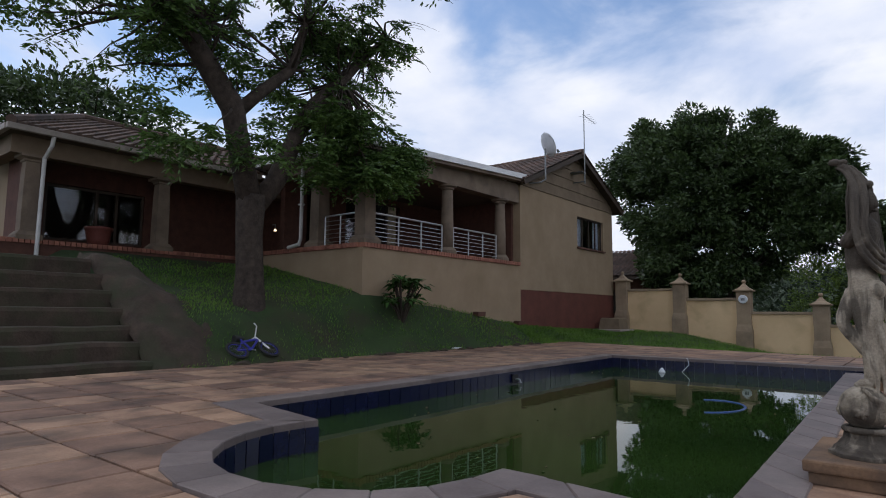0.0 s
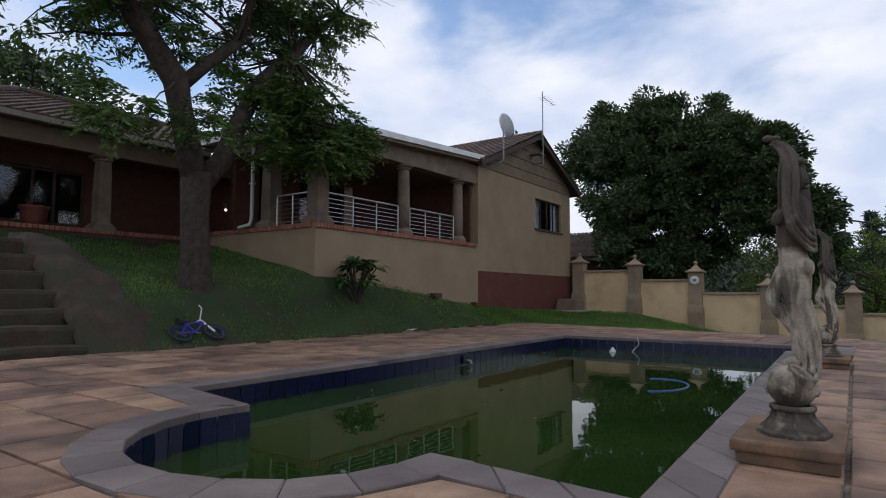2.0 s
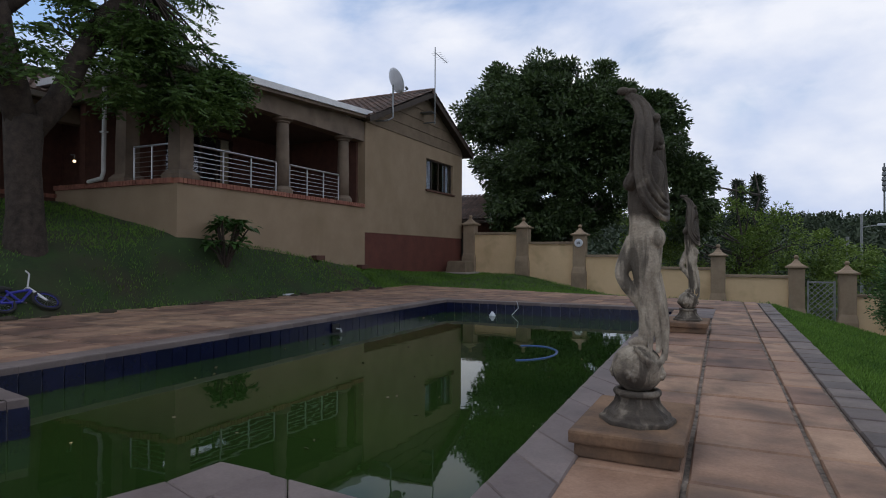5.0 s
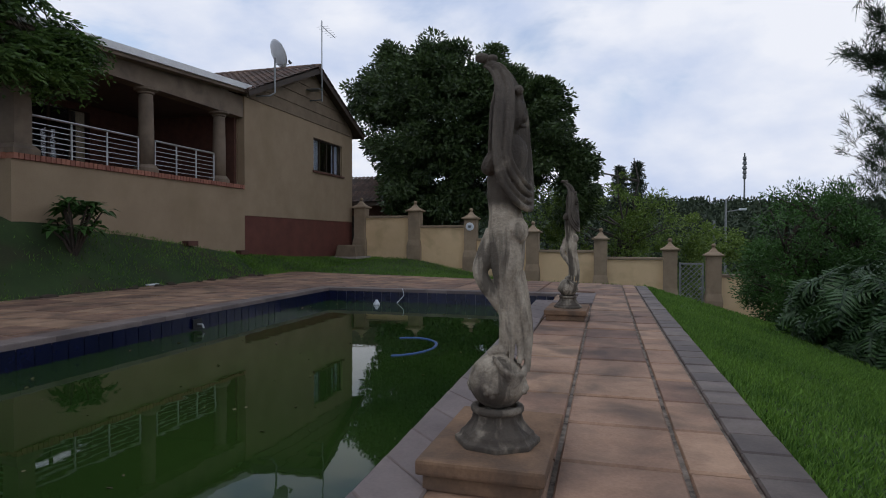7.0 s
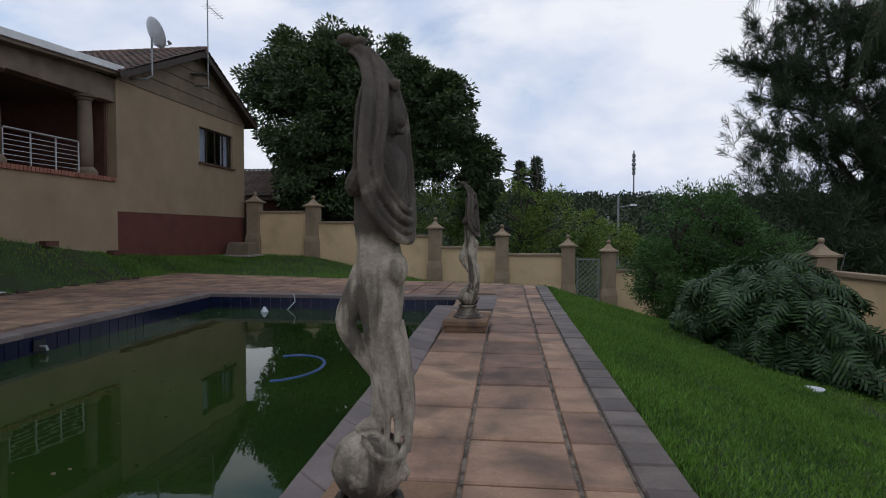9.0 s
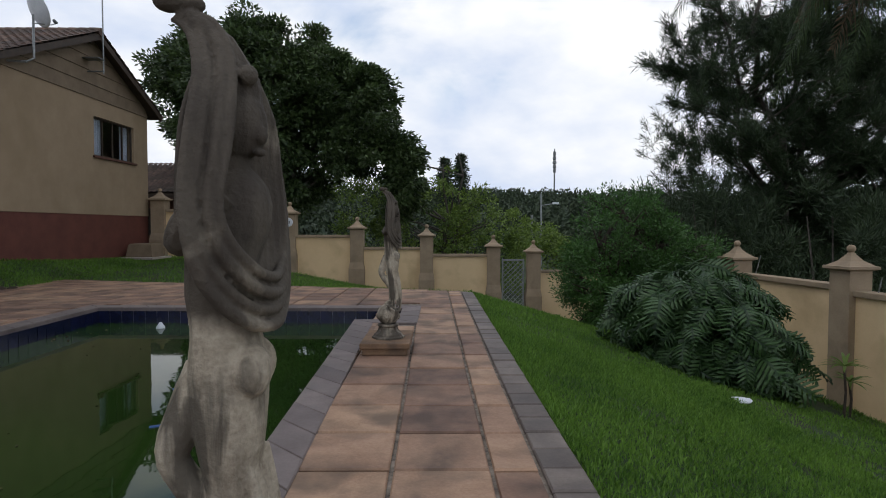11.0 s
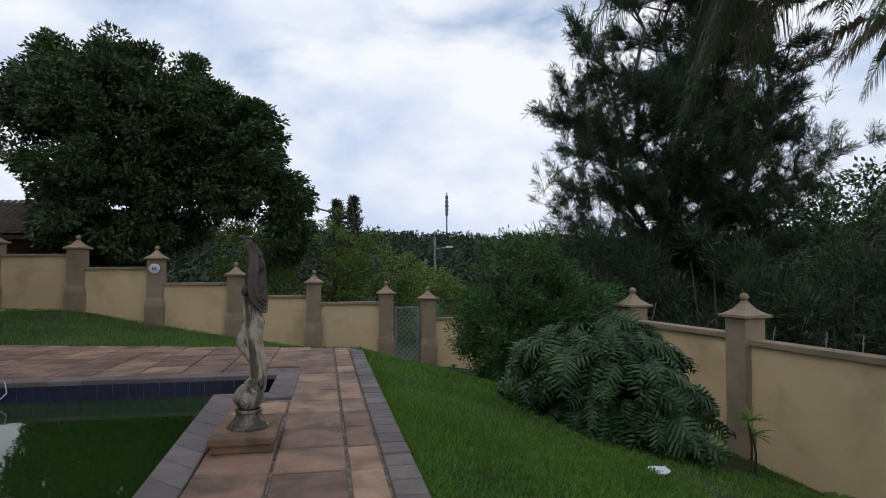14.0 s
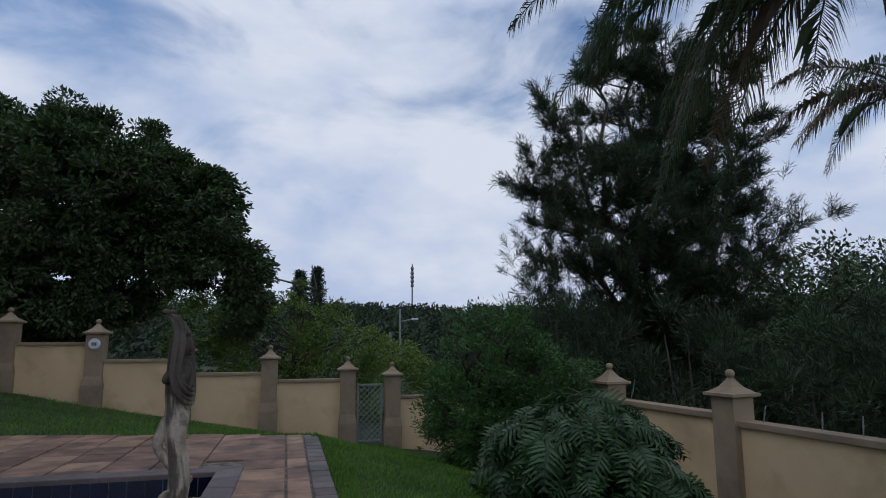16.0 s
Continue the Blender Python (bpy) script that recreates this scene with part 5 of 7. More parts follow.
def build_philodendron():
    rnd = random.Random(51)
    cx, cy = 5.08, 14.0
    ph = thing("philodendron", "wide mound of dark glossy split-leaf philodendron", "bush", at=(cx, cy, ground_z(cx, cy)))
    kinds = [split_leaf("leaf", s) for s in (1, 2, 3)]
    k = 0
    while k < 290:
        az, el = rnd.uniform(0, 2 * math.pi), math.asin(rnd.uniform(0.0, 1))
        if math.sin(az) > 0.75 and el < 0.7:
            continue
        if noise.noise((math.cos(az) * 2.4, math.sin(az) * 2.4, el * 2.6)) < -0.12:
            continue
        r = rnd.uniform(0.72, 1.05)
        px, py, pz = 1.55 * r * math.cos(az) * math.cos(el), 1.55 * r * math.sin(az) * math.cos(el), 2.0 * r * math.sin(el) ** 0.85
        gz = ground_z(cx + px, cy + py) - ground_z(cx, cy)
        pz = max(pz + (gz if el < 0.7 else gz * 0.4), gz + 0.12)
        ob = new("leaf", kinds[k % 3])
        ob.parent = ph
        tilt = rnd.uniform(-95, -15) * (1 - el / 3.0) - 6
        ob.matrix_basis = pose(px, py, pz, tilt, rnd.uniform(-60, 60), math.degrees(az) - 90 + rnd.uniform(-70, 70)) @ Matrix.Scale(rnd.uniform(0.6, 0.95), 4)
        k += 1
    verts, faces = [], []
    for k in range(330):
        az, el = rnd.uniform(0, 2 * math.pi), math.asin(rnd.uniform(0.0, 1))
        r = rnd.uniform(0.7, 0.98)
        px, py, pz = 1.55 * r * math.cos(az) * math.cos(el), 1.55 * r * math.sin(az) * math.cos(el), 2.0 * r * math.sin(el) ** 0.85
        gz = ground_z(cx + px, cy + py) - ground_z(cx, cy)
        pz = max(pz + (gz if el < 0.7 else gz * 0.4), gz + 0.12)
        m = pose(px, py, pz, rnd.uniform(-80, -30) * (1 - el / 2.2), rnd.uniform(-25, 25), math.degrees(az) - 90 + rnd.uniform(-40, 40)) @ Matrix.Scale(rnd.uniform(0.55, 0.9), 4)
        me, base = kinds[k % 3], len(verts)
        verts += [m @ v.co for v in me.vertices]
        faces += [tuple(base + i for i in p.vertices) for p in me.polygons]
    tagged(raw("leaf_mass", verts, faces, M_LEAF_PHIL, ph), kind="stuff")
    bm = bmesh.new()
    for _ in range(16):
        a = rnd.uniform(0, 6.28)
        tube(bm, [(rnd.uniform(-0.5, 0.5), rnd.uniform(-0.5, 0.5), -0.2), (math.cos(a) * 0.8, math.sin(a) * 0.8, 0.7), (math.cos(a) * 1.3, math.sin(a) * 1.3, 0.85)], [0.035, 0.02, 0.012], 5)
    part("stems", bm, M_BARK, ph)
    rs = np.random.RandomState(52)
    cs = shell_points(rs, [(0, 0, 0.0, 1.35, 1.25, 1.3)], 120, 0.3, -0.3)
    b, a, s = clump_leaves(rs, cs, 45, 0.35, 0.26, 0.3)
    tagged(leaf_mesh("inner_leaves", b, a, s, M_LEAF_PHIL, ph, 0.4, 0.2, 53), kind="stuff")


build_philodendron()


def build_palm(cx, cy, cz, foot, label, spec, seed):
    """Feather palm past the wall; its long fronds arch back over the lawn."""
    rnd = random.Random(seed)
    palm = thing("palm_tree", label, "palm tree", "feather palms")
    bm = tubed([(cx + 0.3, cy, foot), (cx + 0.2, cy, foot + 0.4 * (cz - foot)), (cx + 0.1, cy, foot + 0.78 * (cz - foot)), (cx, cy, cz)], [0.26, 0.2, 0.17, 0.16], 12)
    part("trunk", bm, M_GREYBARK, palm, smooth=True)
    for az, el, L, dry in spec:
        a, e = math.radians(az), math.radians(el)
        bm = bmesh.new()
        pts = []
        for i in range(15):
            t = i / 14
            r = L * t * math.cos(e) * (1 - 0.12 * t)
            z = L * t * math.sin(e) - (2.9 - 0.8 * dry) * t ** 2.2 * (0.6 + 0.5 * math.cos(e))
            pts.append(Vector((cx + math.cos(a) * r, cy + math.sin(a) * r, cz + z)))
        tube(bm, pts, [0.035 * (1 - 0.06 * i) for i in range(15)], 5)
        side = Vector((-math.sin(a), math.cos(a), 0))
        for i in range(2, 100):
            t = i / 100
            k = min(int(t * 14), 13)
            p = pts[k].lerp(pts[k + 1], t * 14 - k)
            d = (pts[k + 1] - pts[k]).normalized()
            for sgn in (-1, 1):
                ll = 0.75 * math.sin(math.pi * (0.12 + 0.8 * t)) * rnd.uniform(0.75, 1.1)
                v0 = (side * sgn * rnd.uniform(0.5, 0.9) + d * 0.75 + Vector((0, 0, rnd.uniform(-0.1, 0.35)))).normalized()
                m = p + v0 * ll * 0.5
                tip = p + v0 * ll * 0.8 - Vector((0, 0, ll * rnd.uniform(0.4, 0.75)))
                w = d * 0.014
                v = [bm.verts.new(q) for q in (p - w * 0.6, p + w * 0.6, m + w, tip, m - w)]
                bm.faces.new(v)
        part("frond", bm, M_PALM_DRY if dry else M_PALM, palm, "dry brown frond" if dry else "")


PALM_FRONDS = [(172, 26, 6.0, 0), (160, 33, 6.2, 0), (166, 40, 6.2, 0), (148, 26, 5.6, 0), (152, 36, 5.2, 0), (140, 30, 4.6, 0), (105, 0, 3.0, 1), (125, 42, 4.6, 0), (178, 44, 5.4, 0), (196, 38, 4.6, 0), (215, 20, 4.2, 0), (105, 22, 4.2, 0), (240, 45, 4.2, 0), (270, 15, 4.2, 0), (300, 40, 4.2, 0), (340, 25, 4.2, 0), (20, 40, 4.2, 0), (60, 30, 4.2, 0), (120, 16, 3.2, 0), (112, 8, 3.4, 1), (118, 2, 3.6, 0), (98, 6, 3.2, 0), (135, 20, 4.6, 0), (128, 30, 5.0, 0), (142, 16, 4.8, 0)]
build_palm(7.05, 9.95, 6.45, -2.4, "tall feather palm with arching drooping fronds", PALM_FRONDS, 61)
build_palm(13.80, 14.60, 6.74, -3.2, "shorter feather palm with sparse thin fronds past the wall", [(166, 32, 4.6, 1), (178, 42, 3.9, 0), (156, 22, 4.2, 1), (144, 36, 3.6, 0), (170, 18, 3.8, 1), (226, 25, 3.2, 0), (276, 40, 3.2, 0), (326, 25, 3.2, 0), (366, 35, 3.2, 0), (416, 20, 3.2, 0), (466, 35, 3.2, 0)], 62)


def build_rosette(name, label, at, n, length, width, material, stalk=0.0, seed=1, rise=0.8):
    """A small plant with strap leaves in a rosette, on a thin stem if it has one."""
    rnd = random.Random(seed)
    pl = thing(name, label, "plant", at=at)
    if stalk:
        part("stem", tubed([(0, 0, -0.1), (0.03, 0.0, stalk * 0.5), (0, 0.02, stalk)], [0.025, 0.02, 0.018], 6), M_BARK, pl)
    for k in range(n):
        a = 2 * math.pi * k / n * 2.4 + rnd.uniform(-0.3, 0.3)
        e = rise * rnd.uniform(0.3, 1.3)
        l = length * rnd.uniform(0.75, 1.15)
        bm = bmesh.new()
        rows = []
        for i in range(5):
            t = i / 4
            r = l * t * math.cos(e)
            z = stalk + l * t * math.sin(e) - l * 0.45 * t * t
            w = width * math.sin(math.pi * (0.15 + 0.85 * t)) * 0.5 if i < 4 else 0.001
            c, s = math.cos(a), math.sin(a)
            rows.append([bm.verts.new((c * r - s * w, s * r + c * w, z)), bm.verts.new((c * r, s * r, z - w * 0.4)), bm.verts.new((c * r + s * w, s * r - c * w, z))])
        for p, q in zip(rows, rows[1:]):
            for i in (0, 1):
                bm.faces.new((p[i], p[i + 1], q[i + 1], q[i]))
        part("leaf", bm, material, pl)
    return pl


def on_ground(x, y, dz=0.0):
    return (x, y, ground_z(x, y) + dz)


build_rosette("dracaena", "thin young dracaena with spiky leaf tuft", on_ground(6.9, 12.8), 18, 0.46, 0.05, M_LEAF_LIGHT, 0.85, 71)
build_rosette("dracaena", "thin young dracaena with spiky leaf tuft", on_ground(7.2, 13.1), 16, 0.4, 0.05, M_LEAF_LIGHT, 0.6, 72)
build_rosette("garden_plant", "low leafy green plant at the foot of the wall", on_ground(7.9, 12.2), 14, 0.4, 0.1, M_LEAF_LIGHT, 0.05, 73, 0.6)
build_rosette("garden_plant", "small weed beside the gate pier", on_ground(4.6, 25.2), 10, 0.3, 0.08, M_LEAF_LIGHT, 0.05, 74, 0.8)


def build_shrub():
    """Young frangipani-like shrub before the verandah wall."""
    rnd = random.Random(77)
    at = on_ground(-10.25, 11.3)
    sh = thing("shrub", "small shrub with rosettes of long dark leaves", "bush", at=at)
    bm = bmesh.new()
    rows = []
    for k in range(20):
        a = rnd.uniform(0, 6.28)
        e = Vector((math.cos(a) * rnd.uniform(0.1, 0.5), math.sin(a) * rnd.uniform(0.1, 0.55), rnd.uniform(0.45, 1.05)))
        tube(bm, [(0, 0, -0.1), tuple(e * 0.5 + Vector((0, 0, 0.05))), tuple(e)], [0.03, 0.022, 0.014], 6)
        rows.append(e)
    part("stem", bm, M_BARK, sh)
    for e in rows:
        for j in range(11):
            a = rnd.uniform(0, 6.28)
            l = rnd.uniform(0.26, 0.4)
            d = Vector((math.cos(a), math.sin(a), rnd.uniform(-0.3, 0.7))).normalized()
            s = Vector((-math.sin(a), math.cos(a), 0)) * 0.055
            b = bmesh.new()
            v = [b.verts.new(p) for p in (e, e + d * l * 0.55 + s + Vector((0, 0, 0.02)), e + d * l - Vector((0, 0, l * 0.25)), e + d * l * 0.55 - s + Vector((0, 0, 0.02)))]
            b.faces.new(v)
            part("leaf", b, M_LEAF_BUSH, sh)


build_shrub()


def build_grass():
    """Lawn blades where the walk comes near, thinner farther off and on the bank."""
    rs = np.random.RandomState(81)
    pts = []
    def scatter(n, x0, x1, y0, y1, fall=None):
        k = 0
        while k < n:
            x, y = rs.uniform(x0, x1), rs.uniform(y0, y1)
            if x > -9.4 and x < 1.15 + sway(y) and y < deck_far(x) + 0.05:
                continue
            if x < -10.95 and y > 10.4:
                continue
            if x > 3.4 and noise.noise((x * 0.8, y * 0.8, 2.2)) + 0.35 * noise.noise((x * 3, y * 3, 1.2)) > 0.42 - 0.2 * min((x - 3.4) / 2.5, 1.4) + rs.uniform(-0.12, 0.2):
                k += 1
                continue
            # Patchy soil on the bank; sparse blades also stand in for tree shade.
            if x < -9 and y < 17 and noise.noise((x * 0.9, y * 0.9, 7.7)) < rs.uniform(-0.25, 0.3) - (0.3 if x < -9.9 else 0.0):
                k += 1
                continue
            k += 1
            pts.append((x, y, ground_z(x, y) + 0.0))
    scatter(80000, 0.95, 4.5, 4.5, 12)
    scatter(95000, 0.95, 8.0, 9, 22)
    scatter(22000, 0.95, 9.0, -4, 5)
    scatter(15000, 4.4, 9.0, 4, 10)
    scatter(9000, 0.95, 1.34, 2.5, 16)
    scatter(26000, -9.2, 3.8, 16, 25.9)
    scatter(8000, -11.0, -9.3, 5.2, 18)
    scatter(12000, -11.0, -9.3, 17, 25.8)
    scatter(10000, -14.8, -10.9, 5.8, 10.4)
    pts = np.array(pts)
    n = len(pts)
    ax = rs.normal(size=(n, 3)) * 0.55
    ax[:, 2] = 1
    far = np.hypot(pts[:, 0] - 0.3, pts[:, 1] - 3)
    size = rs.uniform(0.035, 0.075, n) * (1 + np.clip(far - 5, 0, 12) * 0.05)
    tagged(leaf_mesh("grass", pts, ax, size, M_GRASS, None, 0.16, 0.2, 82), "short green lawn grass blades", "grass", kind="stuff")


build_grass()


def build_distance():
    """Wooded hills beyond the garden."""
    rs = np.random.RandomState(91)
    verts, faces = [], []
    n = 90
    for i in range(n + 1):
        b = math.radians(-110 + 220 * i / n)
        h = 10.0 + 4 * noise.noise((b * 2.2, 0.3, 0.7)) + 2.5 * max(0, -math.degrees(b) - 4) / 20
        for d, z in ((70, -6), (130, h * 0.45), (190, h), (320, h - 2), (600, -12)):
            verts.append((d * math.sin(b), 5 + d * math.cos(b), z))
    for i in range(n):
        for j in range(4):
            a = i * 5 + j
            faces.append((a, a + 1, a + 6, a + 5))
    tagged(raw("backdrop", verts, faces, M_HILL, smooth=True), "wooded hill in the distance", "hill", kind="structure")
    cs = []
    for _ in range(1500):
        b = math.radians(rs.uniform(-45, 62))
        d = rs.uniform(75, 200)
        h = 10.0 + 4 * noise.noise((b * 2.2, 0.3, 0.7)) + 2.5 * max(0, -math.degrees(b) - 4) / 20
        t = (d - 70) / 120
        z = -6 + (h * 0.45 + 6) * t * 2 if t < 0.5 else h * 0.45 + (h * 0.55) * (t - 0.5) * 2
        for k in range(3):
            cs.append((d * math.sin(b) + rs.normal() * 1.4, 5 + d * math.cos(b), z + rs.uniform(0.5, 3.0)))
    b, a, s = clump_leaves(rs, np.array(cs), 26, 1.6, 1.1, 0.0, None, 0.9)
    tagged(leaf_mesh("woods", b, a, s, M_FAR, None, 0.5, 0.3, 92), "dark wooded hillside far beyond the gate", "woods", kind="stuff")


build_distance()


def far_conifer(x, y, z0, h, seed):
    rnd = random.Random(seed)
    t = thing("conifer", "far dark conifer standing above the hedges", "tree", "far conifers")
    part("trunk", tubed([(x, y, z0), (x, y, z0 + h)], [0.25, 0.05], 6), M_BARK, t)
    rs = np.random.RandomState(seed)
    cs = []
    z = z0 + h * 0.3
    while z < z0 + h:
        f = 1 - (z - z0) / h
        for k in range(7):
            a = rnd.uniform(0, 6.28)
            for q in (0.4, 0.75, 1.0):
                r = (0.1 + 3.4 * f ** 0.8) * q * rnd.uniform(0.5, 1.1)
                cs.append((x + r * math.cos(a), y + r * math.sin(a), z + 0.3 * q))
        z += h * 0.045
    b, a, s = clump_leaves(rs, np.array(cs), 14, 0.5, 0.55, 0.0, None, 0.5)
    leaf_mesh("crown", b, a, s, M_FAR, t, 0.3, 0.2, seed)


far_conifer(0.7, 88, -4, 14.8, 95)
far_conifer(3.1, 90, -4, 15.6, 96)

# ---- statues ----


def ball(bm, c, r, scale=(1, 1, 1), seg=14):
    m = Matrix.Translation(c) @ Matrix.Diagonal((r * scale[0], r * scale[1], r * scale[2], 1))
    bmesh.ops.create_uvsphere(bm, u_segments=seg, v_segments=seg - 4, radius=1.0, matrix=m)


def rounded(pts, n=3):
    """Points along a smooth curve through the given ones."""
    out = []
    for i in range(len(pts) - 1):
        p0, p1, p2, p3 = (Vector(pts[max(i - 1, 0)]), Vector(pts[i]), Vector(pts[i + 1]), Vector(pts[min(i + 2, len(pts) - 1)]))
        for k in range(n):
            u = k / n
            out.append(0.5 * ((2 * p1) + (p2 - p0) * u + (2 * p0 - 5 * p1 + 4 * p2 - p3) * u * u + (3 * p1 - p0 - 3 * p2 + p3) * u ** 3))
    out.append(Vector(pts[-1]))
    return out


def build_statue():
    """Cast-stone draped figure standing on a ball over a flared eight-sided foot."""
    bm = bmesh.new()
    # foot, ring and ball with rosettes
    lathe(bm, [(0.2, 0.0), (0.2, 0.024), (0.178, 0.034), (0.17, 0.054), (0.135, 0.078), (0.11, 0.108), (0.1, 0.145)], seg=8)
    tube(bm, [(0.108 * math.cos(a), 0.108 * math.sin(a), 0.158) for a in np.linspace(0, 2 * math.pi, 25)], 0.019, 8)
    for k in range(8):
        a = 2 * math.pi * k / 8
        tube(bm, [(0.1 * math.cos(a), 0.1 * math.sin(a), 0.15), (0.112 * math.cos(a), 0.112 * math.sin(a), 0.1), (0.15 * math.cos(a), 0.15 * math.sin(a), 0.062)], [0.012, 0.012, 0.006], 6)
    ball(bm, (0, 0, 0.285), 0.134, (1, 1, 0.97), 22)
    for a in (-104, -14, 76, 166):
        c, q = math.cos(radians(a)), math.sin(radians(a))
        ball(bm, (0.13 * c, 0.13 * q, 0.262), 0.02)
        for k in range(5):
            b = 2 * math.pi * k / 5
            ball(bm, (0.128 * c - 0.024 * q * math.cos(b), 0.128 * q + 0.024 * c * math.cos(b), 0.262 + 0.024 * math.sin(b)), 0.013, (1, 1, 1), 8)
    # standing leg with pointed foot, bent leg
    tube(bm, rounded([(0.04, 0.0, 0.93), (0.045, -0.01, 0.8), (0.045, -0.01, 0.7), (0.055, 0.0, 0.58), (0.04, 0.0, 0.48), (0.03, 0.0, 0.43)]), [0.09, 0.086, 0.08, 0.073, 0.066, 0.06, 0.055, 0.052, 0.052, 0.05, 0.045, 0.04, 0.034, 0.032, 0.032, 0.032], 14)
    tube(bm, [(0.035, -0.01, 0.432), (-0.01, -0.02, 0.43), (-0.045, -0.03, 0.415)], [0.03, 0.024, 0.012], 10)
    tube(bm, rounded([(0.005, 0.03, 0.96), (-0.045, 0.02, 0.88), (-0.082, 0.0, 0.8), (-0.06, 0.0, 0.74), (-0.015, 0.0, 0.68), (0.03, 0.02, 0.6)]), [0.074, 0.068, 0.062, 0.055, 0.049, 0.044, 0.038, 0.036, 0.036, 0.036, 0.037, 0.037, 0.036, 0.034, 0.03, 0.026], 12)
    # hips, back and head
    tube(bm, rounded([(0.04, 0.0, 0.88), (0.04, 0.0, 0.97), (0.035, 0.0, 1.06), (0.022, 0.0, 1.15), (0.035, 0.0, 1.27), (0.06, 0.0, 1.36), (0.055, 0, 1.42)]), [0.082, 0.085, 0.088, 0.09, 0.087, 0.083, 0.078, 0.074, 0.072, 0.074, 0.076, 0.08, 0.085, 0.088, 0.086, 0.08, 0.07, 0.055, 0.045], 16)
    for y in (-0.048, 0.048):
        ball(bm, (0.088, y, 0.985), 0.056, (0.95, 0.9, 1.12))
    tube(bm, [(0.055, 0, 1.4), (0.05, 0.0, 1.5)], [0.042, 0.036], 10)
    ball(bm, (0.068, -0.01, 1.525), 0.064, (1, 0.9, 1.25))
    ball(bm, (0.02, 0.0, 1.53), 0.045, (1, 0.9, 1.2))
    ball(bm, (0.12, -0.04, 1.5), 0.014, (1.1, 1, 1.6), 8)
    ball(bm, (0.115, -0.035, 1.463), 0.016, (1, 1.2, 0.6), 8)
    for k in range(11):
        ball(bm, (0.05 + 0.045 * math.cos(k * 1.1), 0.045 * math.sin(k * 1.9), 1.6 + 0.03 * math.sin(k * 2.3)), 0.024, (1, 1, 1), 9)
    # folded arm with the elbow forward, two raised arms
    tube(bm, rounded([(0.04, -0.07, 1.37), (-0.02, -0.085, 1.31), (-0.045, -0.06, 1.27), (-0.04, -0.01, 1.3), (0.0, 0.04, 1.36)]), [0.042, 0.041, 0.04, 0.038, 0.037, 0.036, 0.034, 0.032, 0.03, 0.028, 0.026, 0.024, 0.022], 10)
    tube(bm, rounded([(0.06, 0.06, 1.37), (0.06, 0.08, 1.48), (0.04, 0.06, 1.6), (0.0, 0.01, 1.72), (-0.04, 0.0, 1.765)]), [0.042, 0.04, 0.04, 0.038, 0.036, 0.034, 0.032, 0.03, 0.028, 0.026, 0.024, 0.02, 0.016], 10)
    # veil: corrugated band hung from the raised hand, looped behind the back and up again
    outer = rounded([(-0.07, 0.0, 1.752), (-0.03, -0.02, 1.72), (-0.002, -0.08, 1.62), (-0.008, -0.145, 1.48), (-0.015, -0.17, 1.33), (0.015, -0.165, 1.2), (0.085, -0.125, 1.11), (0.14, -0.045, 1.085), (0.155, 0.04, 1.11), (0.162, 0.1, 1.2), (0.157, 0.125, 1.35), (0.135, 0.105, 1.5), (0.098, 0.06, 1.63), (0.04, 0.02, 1.72)])
    inner = rounded([(-0.055, 0.0, 1.772), (0.015, -0.01, 1.752), (0.06, -0.05, 1.66), (0.066, -0.115, 1.5), (0.05, -0.155, 1.36), (0.064, -0.15, 1.28), (0.11, -0.11, 1.215), (0.14, -0.035, 1.19), (0.15, 0.035, 1.2), (0.15, 0.088, 1.26), (0.148, 0.11, 1.36), (0.125, 0.09, 1.48), (0.085, 0.05, 1.6), (0.035, 0.02, 1.69)])
    n = len(outer)
    for k in range(7):
        # four proud folds with deep grooves between them
        f = k / 6
        pts, rad = [], []
        for i, (a, b) in enumerate(zip(outer, inner)):
            t = i / (n - 1)
            wide = max((a - b).length, 0.03)
            p = a.lerp(b, min(max(f + 0.05 * math.sin(5 * t + 1.7 * k) * (0 < k < 6), 0), 1))
            if k % 2:
                p += (Vector((0.05, 0, p.z)) - p).normalized() * wide * 0.17
            pts.append(p)
            rad.append((0.12 if k % 2 else (0.145, 0.12, 0.14, 0.115)[k // 2]) * min(wide, 0.095) + 0.0015)
        tube(bm, pts, rad, 9)
    # edge of the cloth gathered over the arm, and the crown of the veil over the head
    for k in range(3):
        tube(bm, rounded([(-0.04 + 0.02 * k, 0, 1.745), (-0.01 + 0.02 * k, -0.03, 1.66), (-0.03 + 0.02 * k, -0.08, 1.54), (-0.035 + 0.02 * k, -0.11, 1.42), (-0.04 + 0.02 * k, -0.1, 1.3)]), 0.009, 6)
    tube(bm, [(0.075, 0.01, 1.52), (0.065, 0.005, 1.62), (0.03, 0, 1.7), (-0.02, 0, 1.75)], [0.052, 0.05, 0.036, 0.024], 10)
    # veil between the back and the far fold
    for k in range(6):
        f = k / 5
        tube(bm, rounded([(0.05 + 0.03 * f, 0.02 + 0.02 * f, 1.66), (0.075 + 0.05 * f, 0.03 + 0.05 * f, 1.55), (0.07 + 0.07 * f, 0.03 + 0.07 * f, 1.4), (0.08 + 0.07 * f, 0.02 + 0.075 * f, 1.26), (0.1 + 0.04 * f, 0.0 + 0.04 * f, 1.15)]), 0.016, 7)
